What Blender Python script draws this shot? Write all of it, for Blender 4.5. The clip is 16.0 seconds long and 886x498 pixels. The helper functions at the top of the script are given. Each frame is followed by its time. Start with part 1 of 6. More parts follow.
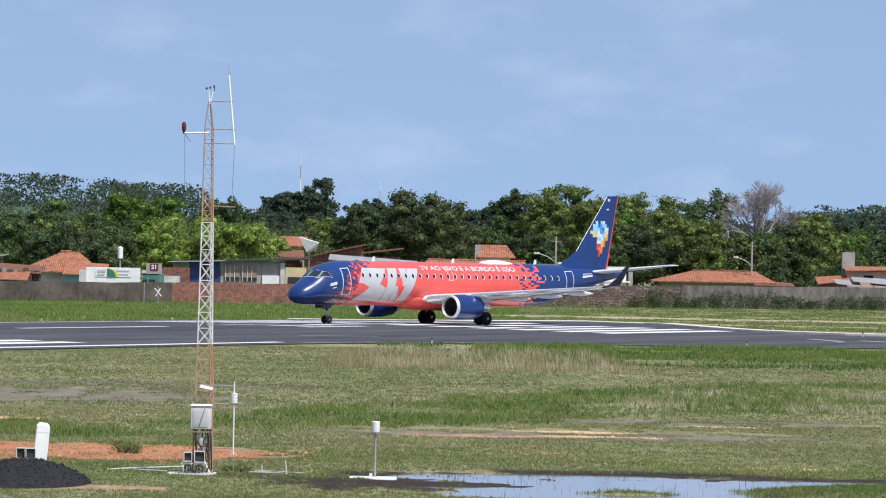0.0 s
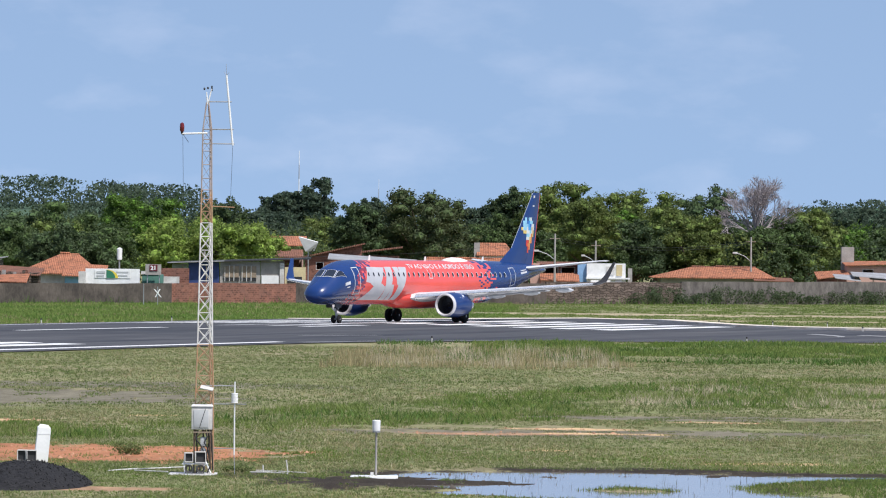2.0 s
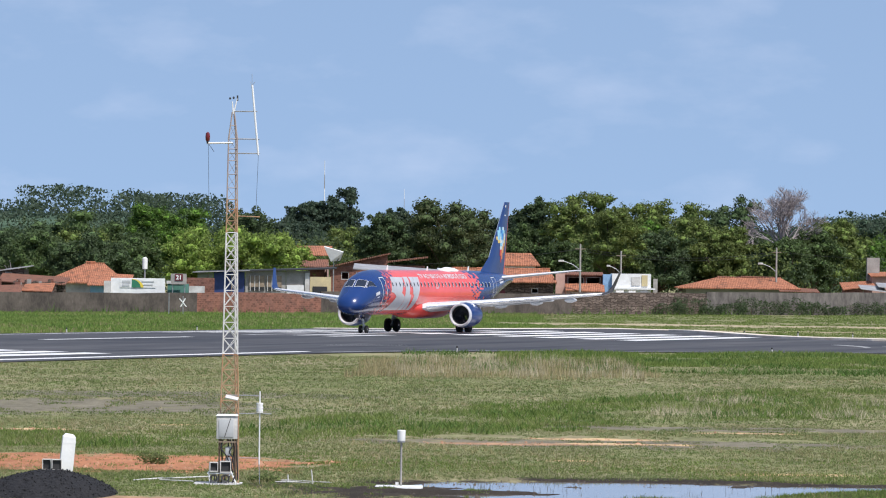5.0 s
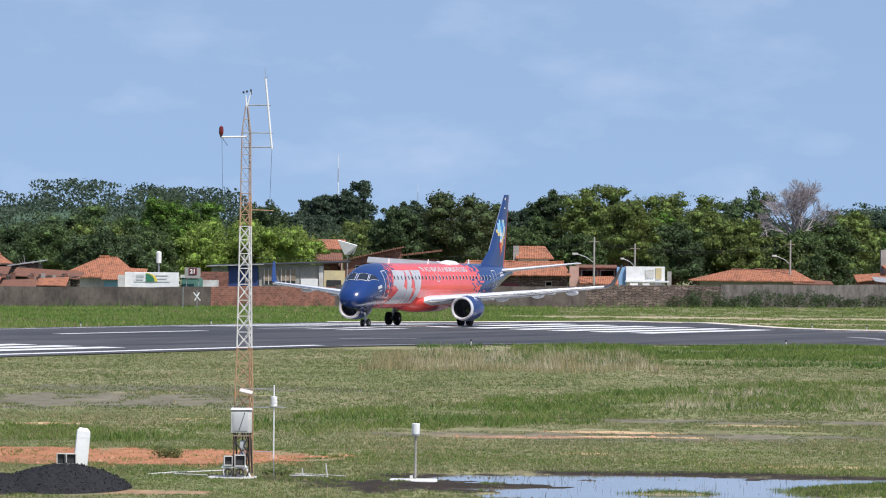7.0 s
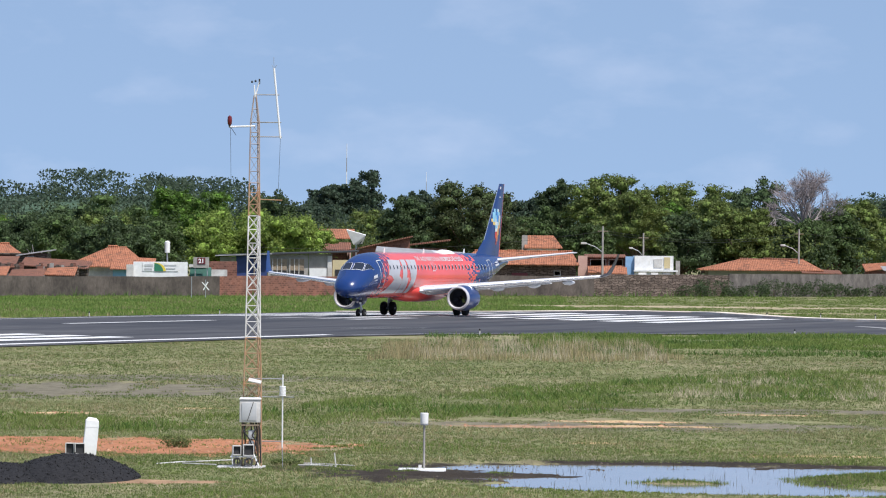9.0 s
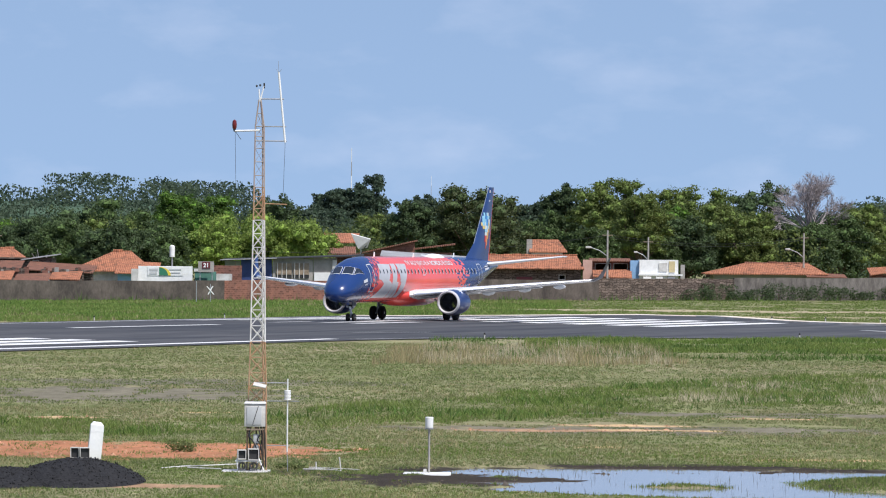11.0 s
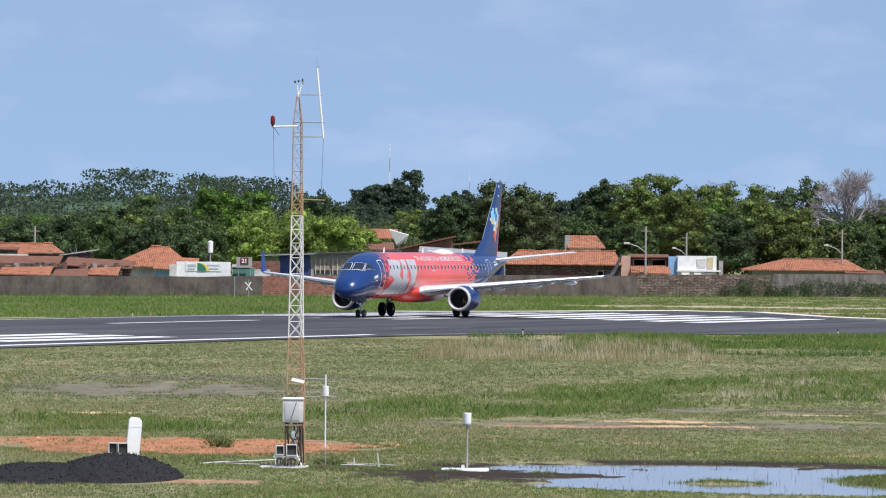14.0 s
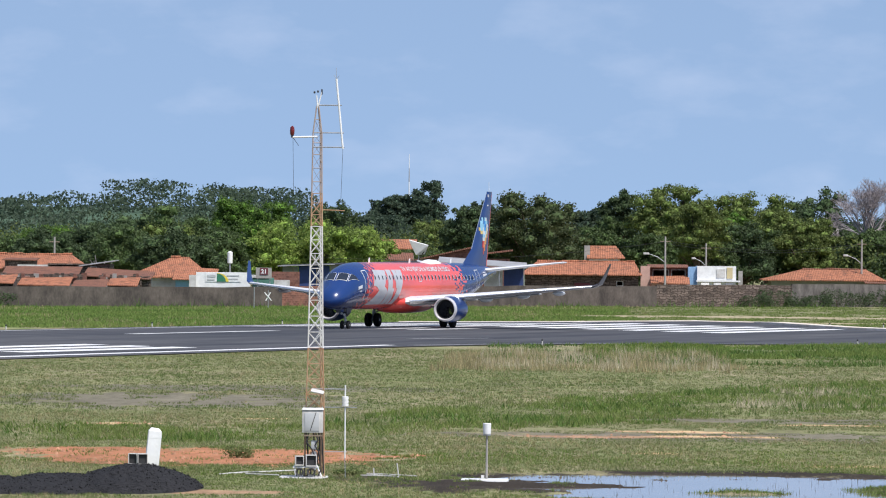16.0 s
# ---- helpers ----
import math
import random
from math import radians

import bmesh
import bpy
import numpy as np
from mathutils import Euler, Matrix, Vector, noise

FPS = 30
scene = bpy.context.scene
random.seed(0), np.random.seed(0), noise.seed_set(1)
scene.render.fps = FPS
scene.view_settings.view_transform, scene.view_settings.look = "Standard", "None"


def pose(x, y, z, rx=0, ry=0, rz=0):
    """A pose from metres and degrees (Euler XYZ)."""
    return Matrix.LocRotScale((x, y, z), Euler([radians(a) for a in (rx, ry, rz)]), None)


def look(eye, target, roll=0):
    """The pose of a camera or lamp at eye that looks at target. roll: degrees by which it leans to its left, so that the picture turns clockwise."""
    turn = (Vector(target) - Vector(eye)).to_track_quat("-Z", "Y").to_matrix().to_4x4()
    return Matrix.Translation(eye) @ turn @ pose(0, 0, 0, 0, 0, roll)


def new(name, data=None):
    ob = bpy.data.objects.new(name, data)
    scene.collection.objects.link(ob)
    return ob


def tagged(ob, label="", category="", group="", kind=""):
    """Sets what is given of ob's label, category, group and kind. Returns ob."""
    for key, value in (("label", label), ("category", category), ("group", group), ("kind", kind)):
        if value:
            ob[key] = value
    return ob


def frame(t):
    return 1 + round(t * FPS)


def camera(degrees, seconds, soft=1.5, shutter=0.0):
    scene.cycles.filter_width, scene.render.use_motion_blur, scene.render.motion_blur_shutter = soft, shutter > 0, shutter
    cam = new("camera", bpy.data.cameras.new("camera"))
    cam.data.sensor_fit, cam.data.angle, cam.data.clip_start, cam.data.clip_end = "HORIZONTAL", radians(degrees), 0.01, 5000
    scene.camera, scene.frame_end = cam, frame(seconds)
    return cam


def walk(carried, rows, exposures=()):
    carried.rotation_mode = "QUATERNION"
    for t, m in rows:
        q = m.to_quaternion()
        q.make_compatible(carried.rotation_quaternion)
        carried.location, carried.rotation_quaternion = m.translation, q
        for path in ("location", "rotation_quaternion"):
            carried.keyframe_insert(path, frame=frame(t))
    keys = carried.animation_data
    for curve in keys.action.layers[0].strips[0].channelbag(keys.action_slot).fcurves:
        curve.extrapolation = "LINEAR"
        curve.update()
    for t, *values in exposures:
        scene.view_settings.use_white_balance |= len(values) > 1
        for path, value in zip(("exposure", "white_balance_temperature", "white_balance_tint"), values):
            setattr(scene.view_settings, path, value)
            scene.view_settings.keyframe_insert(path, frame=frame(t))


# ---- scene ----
# camera: stands still on a terrace, long lens, panned by hand
EYE = (0.0, 0.0, 5.761)
cam = camera(8.965, 16.0, soft=1.1)
PAN = [
    (0, 90.0508, -1.1351, -0.0010), (0.5, 90.0385, -0.9166, 0.0619), (1, 90.0301, -0.8456, 0.0430),
    (1.5, 90.0233, -0.6737, 0.0101), (2, 90.0338, -0.6223, -0.0091), (2.5, 90.0503, -0.5595, -0.0147),
    (3, 90.0742, -0.6794, 0.0277), (3.5, 90.1238, -0.7028, 0.1022), (4, 90.1569, -0.6984, 0.1664),
    (4.5, 90.1491, -0.7469, 0.2327), (7, 90.0625, -0.5754, 0.3882), (7.5, 90.0586, -0.5343, 0.4220),
    (8, 90.0238, -0.5230, 0.4495), (8.5, 89.9546, -0.5480, 0.4651), (11, 89.9961, -0.5148, 0.5238),
    (11.5, 90.0455, -0.6167, 0.5708), (12, 90.0621, -0.6203, 0.5972), (12.5, 90.0594, -0.6735, 0.5937),
    (13, 90.0317, -0.5190, 0.6346), (13.5, 89.9726, -0.4923, 0.7506), (14, 89.9503, -0.5548, 0.9108),
    (14.5, 89.9747, -0.4894, 0.9750), (15, 90.0162, -0.4271, 0.9937), (15.5, 90.0547, -0.5192, 1.0212),
    (16, 90.0539, -0.5186, 1.1086),
]
walk(cam, [(t, pose(*EYE, rx, ry, rz)) for t, rx, ry, rz in PAN])

# daylight: high sun behind the camera, thin haze
SUN_EL, SUN_AZ = 57.0, 140.0  # azimuth in degrees from +y, clockwise
world = bpy.data.worlds.new("sky")
scene.world = world
world.use_nodes = True
wn = world.node_tree.nodes
wl = world.node_tree.links
sky = wn.new("ShaderNodeTexSky")
sky.sky_type = "NISHITA"
sky.sun_disc = False
sky.sun_elevation = radians(SUN_EL)
sky.sun_rotation = radians(SUN_AZ)
sky.air_density, sky.dust_density, sky.ozone_density = 1.0, 0.7, 1.2
wtc = wn.new("ShaderNodeTexCoord")
wadd = wn.new("ShaderNodeVectorMath")
wadd.operation = "ADD"
wadd.inputs[1].default_value = (0, 0, 0.27)
wl.new(wtc.outputs["Generated"], wadd.inputs[0])
wl.new(wadd.outputs[0], sky.inputs["Vector"])
# thin high cloud, stretched along the horizon
wmap = wn.new("ShaderNodeMapping")
wmap.inputs["Scale"].default_value = (34, 34, 85)
wl.new(wtc.outputs["Generated"], wmap.inputs["Vector"])
wnoise = wn.new("ShaderNodeTexNoise")
wnoise.inputs["Scale"].default_value = 1.0
wnoise.inputs["Detail"].default_value = 6
wnoise.inputs["Roughness"].default_value = 0.55
wl.new(wmap.outputs[0], wnoise.inputs["Vector"])
wramp = wn.new("ShaderNodeMapRange")
wramp.inputs["From Min"].default_value = 0.50
wramp.inputs["From Max"].default_value = 0.85
wramp.inputs["To Min"].default_value = 0.05
wramp.inputs["To Max"].default_value = 0.22
wl.new(wnoise.outputs["Fac"], wramp.inputs["Value"])
wmix = wn.new("ShaderNodeMix")
wmix.data_type = "RGBA"
wmix.inputs["B"].default_value = (6.6, 6.6, 7.5, 1)
wl.new(wramp.outputs[0], wmix.inputs["Factor"])
wl.new(sky.outputs[0], wmix.inputs["A"])
wl.new(wmix.outputs["Result"], wn["Background"].inputs["Color"])
wn["Background"].inputs["Strength"].default_value = 0.125
sun = new("sun", bpy.data.lights.new("sun", "SUN"))
sun.data.energy, sun.data.angle, sun.data.color = 3.9, radians(0.6), (1.0, 0.965, 0.945)
_a, _e = radians(SUN_AZ), radians(SUN_EL)
sun.matrix_world = look((0, 0, 60), Vector((0, 0, 60)) - Vector((math.sin(_a) * math.cos(_e), math.cos(_a) * math.cos(_e), math.sin(_e))))
scene.view_settings.exposure = 0.42


# ---- materials ----
def surf(name, a, b=None, scale=2.0, rough=0.8, bump=0.0, bump_scale=None, metal=0.0, fine=0.0, island=0.0, stretch=(1, 1, 1), coat=0.0, thin=0.0, turn=0.0):
    """Two colours mixed by noise at a coarse and a fine scale, with relief; island: spread of brightness from piece to piece."""
    m = bpy.data.materials.new(name)
    m.use_nodes = True
    n, l = m.node_tree.nodes, m.node_tree.links
    p = n["Principled BSDF"]
    b = b or tuple(c * 0.8 for c in a)
    tc = n.new("ShaderNodeTexCoord")
    mp = n.new("ShaderNodeMapping")
    mp.vector_type = "TEXTURE" if turn else "POINT"
    mp.inputs["Rotation"].default_value = (0, 0, radians(turn))
    mp.inputs["Scale"].default_value = stretch
    l.new(tc.outputs["Object"], mp.inputs["Vector"])
    n1 = n.new("ShaderNodeTexNoise")
    n1.inputs["Scale"].default_value = scale
    n1.inputs["Detail"].default_value = 8
    n1.inputs["Roughness"].default_value = 0.65
    l.new(mp.outputs[0], n1.inputs["Vector"])
    r = n.new("ShaderNodeMapRange")
    r.inputs["From Min"].default_value, r.inputs["From Max"].default_value = 0.35, 0.65
    l.new(n1.outputs["Fac"], r.inputs["Value"])
    mx = n.new("ShaderNodeMix")
    mx.data_type = "RGBA"
    mx.inputs["A"].default_value = (*a, 1)
    mx.inputs["B"].default_value = (*b, 1)
    l.new(r.outputs[0], mx.inputs["Factor"])
    col = mx.outputs["Result"]
    if fine or island:
        hsv = n.new("ShaderNodeHueSaturation")
        l.new(col, hsv.inputs["Color"])
        if island:
            g = n.new("ShaderNodeNewGeometry")
            src = g.outputs["Random Per Island"]
        else:
            n2 = n.new("ShaderNodeTexNoise")
            n2.inputs["Scale"].default_value = scale * 9
            n2.inputs["Detail"].default_value = 4
            l.new(mp.outputs[0], n2.inputs["Vector"])
            src = n2.outputs["Fac"]
        k = n.new("ShaderNodeMapRange")
        s = island or fine
        k.inputs["To Min"].default_value, k.inputs["To Max"].default_value = 1 - s, 1 + s
        l.new(src, k.inputs["Value"])
        l.new(k.outputs[0], hsv.inputs["Value"])
        col = hsv.outputs["Color"]
    l.new(col, p.inputs["Base Color"])
    p.inputs["Roughness"].default_value = rough
    p.inputs["Metallic"].default_value = metal
    p.inputs["Coat Weight"].default_value = coat
    if rough >= 0.85:
        p.inputs["Specular IOR Level"].default_value = 0.15
    if bump:
        n3 = n.new("ShaderNodeTexNoise")
        n3.inputs["Scale"].default_value = bump_scale or scale * 6
        n3.inputs["Detail"].default_value = 5
        l.new(mp.outputs[0], n3.inputs["Vector"])
        bp = n.new("ShaderNodeBump")
        bp.inputs["Strength"].default_value = bump
        bp.inputs["Distance"].default_value = 0.05
        l.new(n3.outputs["Fac"], bp.inputs["Height"])
        l.new(bp.outputs[0], p.inputs["Normal"])
    if thin:
        t = n.new("ShaderNodeBsdfTranslucent")
        l.new(col, t.inputs["Color"])
        ms = n.new("ShaderNodeMixShader")
        ms.inputs[0].default_value = thin
        l.new(p.outputs[0], ms.inputs[1])
        l.new(t.outputs[0], ms.inputs[2])
        l.new(ms.outputs[0], n["Material Output"].inputs["Surface"])
    return m


def ground_material():
    """Turf: green, dry and bare tones by noise, with worn patches of red soil, sand and mud where they lie."""
    m = bpy.data.materials.new("turf")
    m.use_nodes = True
    n, l = m.node_tree.nodes, m.node_tree.links
    p = n["Principled BSDF"]
    p.inputs["Roughness"].default_value = 0.95
    p.inputs["Specular IOR Level"].default_value = 0.15
    tc = n.new("ShaderNodeTexCoord")
    sep = n.new("ShaderNodeSeparateXYZ")
    l.new(tc.outputs["Object"], sep.inputs[0])

    def noise_at(scale, detail=8, stretch=(1, 1, 1)):
        mp = n.new("ShaderNodeMapping")
        mp.inputs["Scale"].default_value = stretch
        l.new(tc.outputs["Object"], mp.inputs["Vector"])
        t = n.new("ShaderNodeTexNoise")
        t.inputs["Scale"].default_value = scale
        t.inputs["Detail"].default_value = detail
        t.inputs["Roughness"].default_value = 0.65
        l.new(mp.outputs[0], t.inputs["Vector"])
        return t.outputs["Fac"]

    def op(kind, a, b):
        t = n.new("ShaderNodeMath")
        t.operation = kind
        for i, v in enumerate((a, b)):
            if isinstance(v, (int, float)):
                t.inputs[i].default_value = v
            else:
                l.new(v, t.inputs[i])
        return t.outputs[0]

    def ramp(v, lo, hi):
        t = n.new("ShaderNodeMapRange")
        t.inputs["From Min"].default_value, t.inputs["From Max"].default_value = lo, hi
        l.new(v, t.inputs["Value"])
        return t.outputs[0]

    def blend(fac, a, b):
        t = n.new("ShaderNodeMix")
        t.data_type = "RGBA"
        l.new(fac, t.inputs["Factor"])
        for key, v in (("A", a), ("B", b)):
            if isinstance(v, tuple):
                t.inputs[key].default_value = (*v, 1)
            else:
                l.new(v, t.inputs[key])
        return t.outputs["Result"]

    big, mid, fine = noise_at(0.06, 6, (1, 0.35, 1)), noise_at(0.5, 8, (1, 0.4, 1)), noise_at(6.0, 6)
    col = blend(ramp(big, 0.38, 0.62), (0.175, 0.180, 0.078), (0.245, 0.212, 0.122))
    col = blend(ramp(mid, 0.45, 0.7), col, (0.135, 0.172, 0.058))
    col = blend(ramp(fine, 0.5, 0.8), col, (0.31, 0.26, 0.17))

    def patch(col, x, y, rx, ry, tint, ragged=1.1, soft=0.35):
        dx = op("DIVIDE", op("SUBTRACT", sep.outputs[0], x), rx)
        dy = op("DIVIDE", op("SUBTRACT", sep.outputs[1], y), ry)
        r2 = op("ADD", op("MULTIPLY", dx, dx), op("MULTIPLY", dy, dy))
        w = op("SUBTRACT", 1.0, r2)
        w = op("ADD", w, op("MULTIPLY", op("SUBTRACT", mid, 0.5), ragged * 4))
        w = op("ADD", w, op("MULTIPLY", op("SUBTRACT", fine, 0.5), ragged))
        return blend(ramp(w, 0.0, soft), col, tint)

    red, sand, grey, mud, green = (0.35, 0.155, 0.08), (0.52, 0.36, 0.20), (0.165, 0.148, 0.105), (0.038, 0.030, 0.022), (0.09, 0.15, 0.03)
    for x, y, rx, ry, tint in PATCHES(red, sand, grey, mud, green):
        col = patch(col, x, y, rx, ry, tint)
    tone = n.new("ShaderNodeHueSaturation")
    grain = op("ADD", op("MULTIPLY", op("SUBTRACT", noise_at(1.6, 10, (1, 0.3, 1)), 0.5), 1.5), op("MULTIPLY", op("SUBTRACT", noise_at(0.35, 8, (1, 0.2, 1)), 0.5), 1.1))
    l.new(op("ADD", 1.0, grain), tone.inputs["Value"])
    l.new(col, tone.inputs["Color"])
    l.new(tone.outputs["Color"], p.inputs["Base Color"])
    bp = n.new("ShaderNodeBump")
    bp.inputs["Strength"].default_value = 0.6
    bp.inputs["Distance"].default_value = 0.06
    l.new(noise_at(9.0, 6), bp.inputs["Height"])
    l.new(bp.outputs[0], p.inputs["Normal"])
    return m


def PATCHES(red, sand, grey, mud, green):
    """Worn and wet places of the turf: centre, half sizes, tint."""
    return (
        (-14.5, 220, 7.5, 13, grey), (-12.5, 240, 9, 6, grey), (5, 181, 9, 5, grey), (9, 199, 8, 3, grey),
        (-9.8, 159.5, 6.0, 7.2, red), (-6.0, 160.5, 2.4, 2.0, red), (-13.0, 163, 3, 3.5, red),
        (1.5, 180, 3.4, 1.2, (0.34, 0.21, 0.125)), (4.3, 185.5, 2.3, 1.3, sand), (5.2, 181, 2.2, 1.0, sand), (9.5, 194, 2.0, 1.0, sand),
        (-14.5, 189, 1.6, 1.2, sand), (-10.2, 196, 1.0, .8, sand), (3.0, 165, 1.0, 0.8, sand), (9.0, 156, 2.0, 0.9, sand),
        (-8.0, 135.5, 1.7, 1.4, (0.33, 0.21, 0.125)), (7, 145, 13, 6.5, mud), (-1.2, 141.0, 4.0, 4.2, mud), (5.0, 151.0, 4.5, 1.6, mud),
        (-36, 530, 44, 110, (0.13, 0.19, 0.05)),
        (32, 545, 40, 10, (0.36, 0.30, 0.19)), (25, 500, 30, 5, (0.33, 0.27, 0.16)),
    )


M = {}
M["turf"] = ground_material()
M["asphalt"] = surf("asphalt", (0.034, 0.037, 0.045), (0.098, 0.097, 0.100), 0.30, 0.85, 0.3, 8, fine=0.45, stretch=(14, 1, 1), turn=69.1)
M["marking"] = surf("marking_paint", (0.80, 0.80, 0.78), (0.55, 0.55, 0.54), 1.5, 0.7, fine=0.1)
M["old_marking"] = surf("worn_marking_paint", (0.42, 0.42, 0.41), (0.14, 0.14, 0.14), 1.2, 0.8, fine=0.2)
M["faded_marking"] = surf("faded_marking_paint", (0.62, 0.62, 0.61), (0.22, 0.22, 0.22), 1.6, 0.8, fine=0.3)
M["kerb"] = surf("pale_concrete", (0.74, 0.68, 0.60), (0.58, 0.49, 0.39), 0.8, 0.9, 0.3, fine=0.15)
M["wall"] = surf("stained_render", (0.125, 0.105, 0.09), (0.055, 0.047, 0.042), 0.5, 0.95, 0.5, 3, fine=0.35, stretch=(1.2, 1.2, 0.8))
M["wall_pale"] = surf("pale_stained_render", (0.175, 0.158, 0.142), (0.075, 0.068, 0.062), 0.6, 0.95, 0.5, 3, fine=0.4, stretch=(1.6, 1.6, 0.7))


def coursed(name, a, b, mortar, length, height, rough_mix, joint=0.025):
    """Masonry in courses on walls that run along x or aslant."""
    m = surf(name, a, b, 1.2, 0.95, 0.5, 6, fine=0.3)
    n, l = m.node_tree.nodes, m.node_tree.links
    tc, mp, sp, cb = n.new("ShaderNodeTexCoord"), n.new("ShaderNodeMapping"), n.new("ShaderNodeSeparateXYZ"), n.new("ShaderNodeCombineXYZ")
    l.new(tc.outputs["Object"], sp.inputs[0])
    ns = n.new("ShaderNodeTexNoise")
    ns.inputs["Scale"].default_value = 1.3
    l.new(tc.outputs["Object"], ns.inputs["Vector"])
    ad = n.new("ShaderNodeMath")
    ad.operation = "MULTIPLY_ADD"
    ad.inputs[1].default_value = rough_mix
    l.new(ns.outputs["Fac"], ad.inputs[0])
    l.new(sp.outputs[2], ad.inputs[2])
    l.new(sp.outputs[0], cb.inputs[0])
    l.new(ad.outputs[0], cb.inputs[1])
    bt = n.new("ShaderNodeTexBrick")
    bt.inputs["Scale"].default_value = 1.0
    bt.inputs["Brick Width"].default_value = length
    bt.inputs["Row Height"].default_value = height
    bt.inputs["Mortar Size"].default_value = joint
    bt.inputs["Color1"].default_value = (1, 1, 1, 1)
    bt.inputs["Color2"].default_value = (0.45, 0.45, 0.45, 1)
    bt.inputs["Mortar"].default_value = (*mortar, 1)
    l.new(cb.outputs[0], bt.inputs["Vector"])
    mx = n.new("ShaderNodeMix")
    mx.data_type, mx.blend_type = "RGBA", "MULTIPLY"
    mx.inputs["Factor"].default_value = 0.85
    l.new(n["Principled BSDF"].inputs["Base Color"].links[0].from_socket, mx.inputs["A"])
    l.new(bt.outputs["Color"], mx.inputs["B"])
    l.new(mx.outputs["Result"], n["Principled BSDF"].inputs["Base Color"])
    return m


M["brick"] = coursed("red_brick_courses", (0.27, 0.125, 0.09), (0.18, 0.095, 0.075), (1.0, 1.0, 1.0), 0.34, 0.22, 0.1)
M["old_brick"] = coursed("weathered_stone_courses", (0.24, 0.185, 0.155), (0.105, 0.085, 0.072), (0.25, 0.23, 0.21), 0.85, 0.30, 0.7, 0.05)
# murky pale base colour that also whitens the sky's reflection
M["water"] = surf("puddle_water", (0.25, 0.225, 0.20), (0.31, 0.28, 0.25), 0.5, 0.05, 0.03, 3.0)
M["gravel"] = surf("dark_gravel", (0.012, 0.012, 0.013), (0.034, 0.033, 0.034), 9.0, 0.95, 1.0, 14, fine=0.5)
M["white"] = surf("white_paint", (0.78, 0.78, 0.76), (0.66, 0.66, 0.64), 2.0, 0.5, fine=0.05)
M["offwhite"] = surf("weathered_white", (0.62, 0.61, 0.58), (0.42, 0.40, 0.37), 1.2, 0.7, fine=0.15)
M["grey"] = surf("grey_paint", (0.47, 0.48, 0.48), (0.40, 0.41, 0.41), 2.0, 0.6)
# near-black, for dark parts and for shade within openings, boxes and ducts
M["dark"] = surf("dark_parts_and_shade", (0.018, 0.018, 0.02), (0.03, 0.03, 0.03), 1.0, 0.7)
M["steel"] = surf("galvanised_steel", (0.45, 0.46, 0.47), (0.33, 0.34, 0.35), 3.0, 0.45, metal=0.6)
M["masttop"] = surf("weathered_mast_steel", (0.30, 0.23, 0.20), (0.36, 0.31, 0.28), 4.0, 0.7, fine=0.2)
M["rust"] = surf("faded_orange_steel", (0.42, 0.22, 0.11), (0.38, 0.27, 0.17), 4.0, 0.7, fine=0.2)
M["mastwhite"] = surf("faded_white_steel", (0.74, 0.73, 0.70), (0.55, 0.52, 0.48), 4.0, 0.6, fine=0.1)
M["navy_cable"] = surf("dark_cable", (0.09, 0.085, 0.08), (0.05, 0.05, 0.05), 3.0, 0.7)
M["bark"] = surf("bark", (0.14, 0.10, 0.07), (0.08, 0.06, 0.045), 1.5, 0.95, 0.6)
M["bare_bark"] = surf("pale_bare_twigs", (0.37, 0.33, 0.33), (0.28, 0.245, 0.245), 0.6, 0.95)


# ---- shape helpers ----
def link(name, bm, material, parent=None, label="", smooth=True):
    me = bpy.data.meshes.new(name)
    bmesh.ops.recalc_face_normals(bm, faces=bm.faces)
    bm.to_mesh(me)
    bm.free()
    if smooth:
        for poly in me.polygons:
            poly.use_smooth = True
        me.set_sharp_from_angle(angle=radians(38))
    for mt in material if isinstance(material, (list, tuple)) else (material,):
        me.materials.append(mt)
    ob = new(name, me)
    ob.parent = parent
    if label:
        ob["label"] = label
    return ob


def part(name, bm, material, parent, label="", smooth=True):
    return link(name, bm, material, parent, label, smooth)


def arrays(name, verts, faces, material, parent=None, smooth=False):
    """A mesh from numpy arrays: verts n x 3, faces m x k."""
    me = bpy.data.meshes.new(name)
    k = faces.shape[1]
    me.vertices.add(len(verts))
    me.vertices.foreach_set("co", np.asarray(verts, np.float32).ravel())
    me.loops.add(faces.size)
    me.loops.foreach_set("vertex_index", faces.astype(np.int32).ravel())
    me.polygons.add(len(faces))
    me.polygons.foreach_set("loop_start", np.arange(len(faces), dtype=np.int32) * k)
    me.polygons.foreach_set("loop_total", np.full(len(faces), k, np.int32))
    me.update(calc_edges=True)
    me.materials.append(material)
    ob = new(name, me)
    ob.parent = parent
    return ob


def thing(name, at, label, category, group="", turn=0.0):
    e = new(name)
    e.matrix_world = pose(*at, 0, 0, turn)
    return tagged(e, label, category, group)


def box(x0, x1, y0, y1, z0, z1, bm=None, bevel=0.0):
    b = bm or bmesh.new()
    v = [b.verts.new((x, y, z)) for x in (x0, x1) for y in (y0, y1) for z in (z0, z1)]
    fs = [b.faces.new([v[i] for i in q]) for q in ((0, 1, 3, 2), (4, 6, 7, 5), (0, 4, 5, 1), (2, 3, 7, 6), (0, 2, 6, 4), (1, 5, 7, 3))]
    if bevel:
        bmesh.ops.bevel(b, geom=list({e for f in fs for e in f.edges}), offset=bevel, segments=2, affect="EDGES", profile=0.5)
    return b


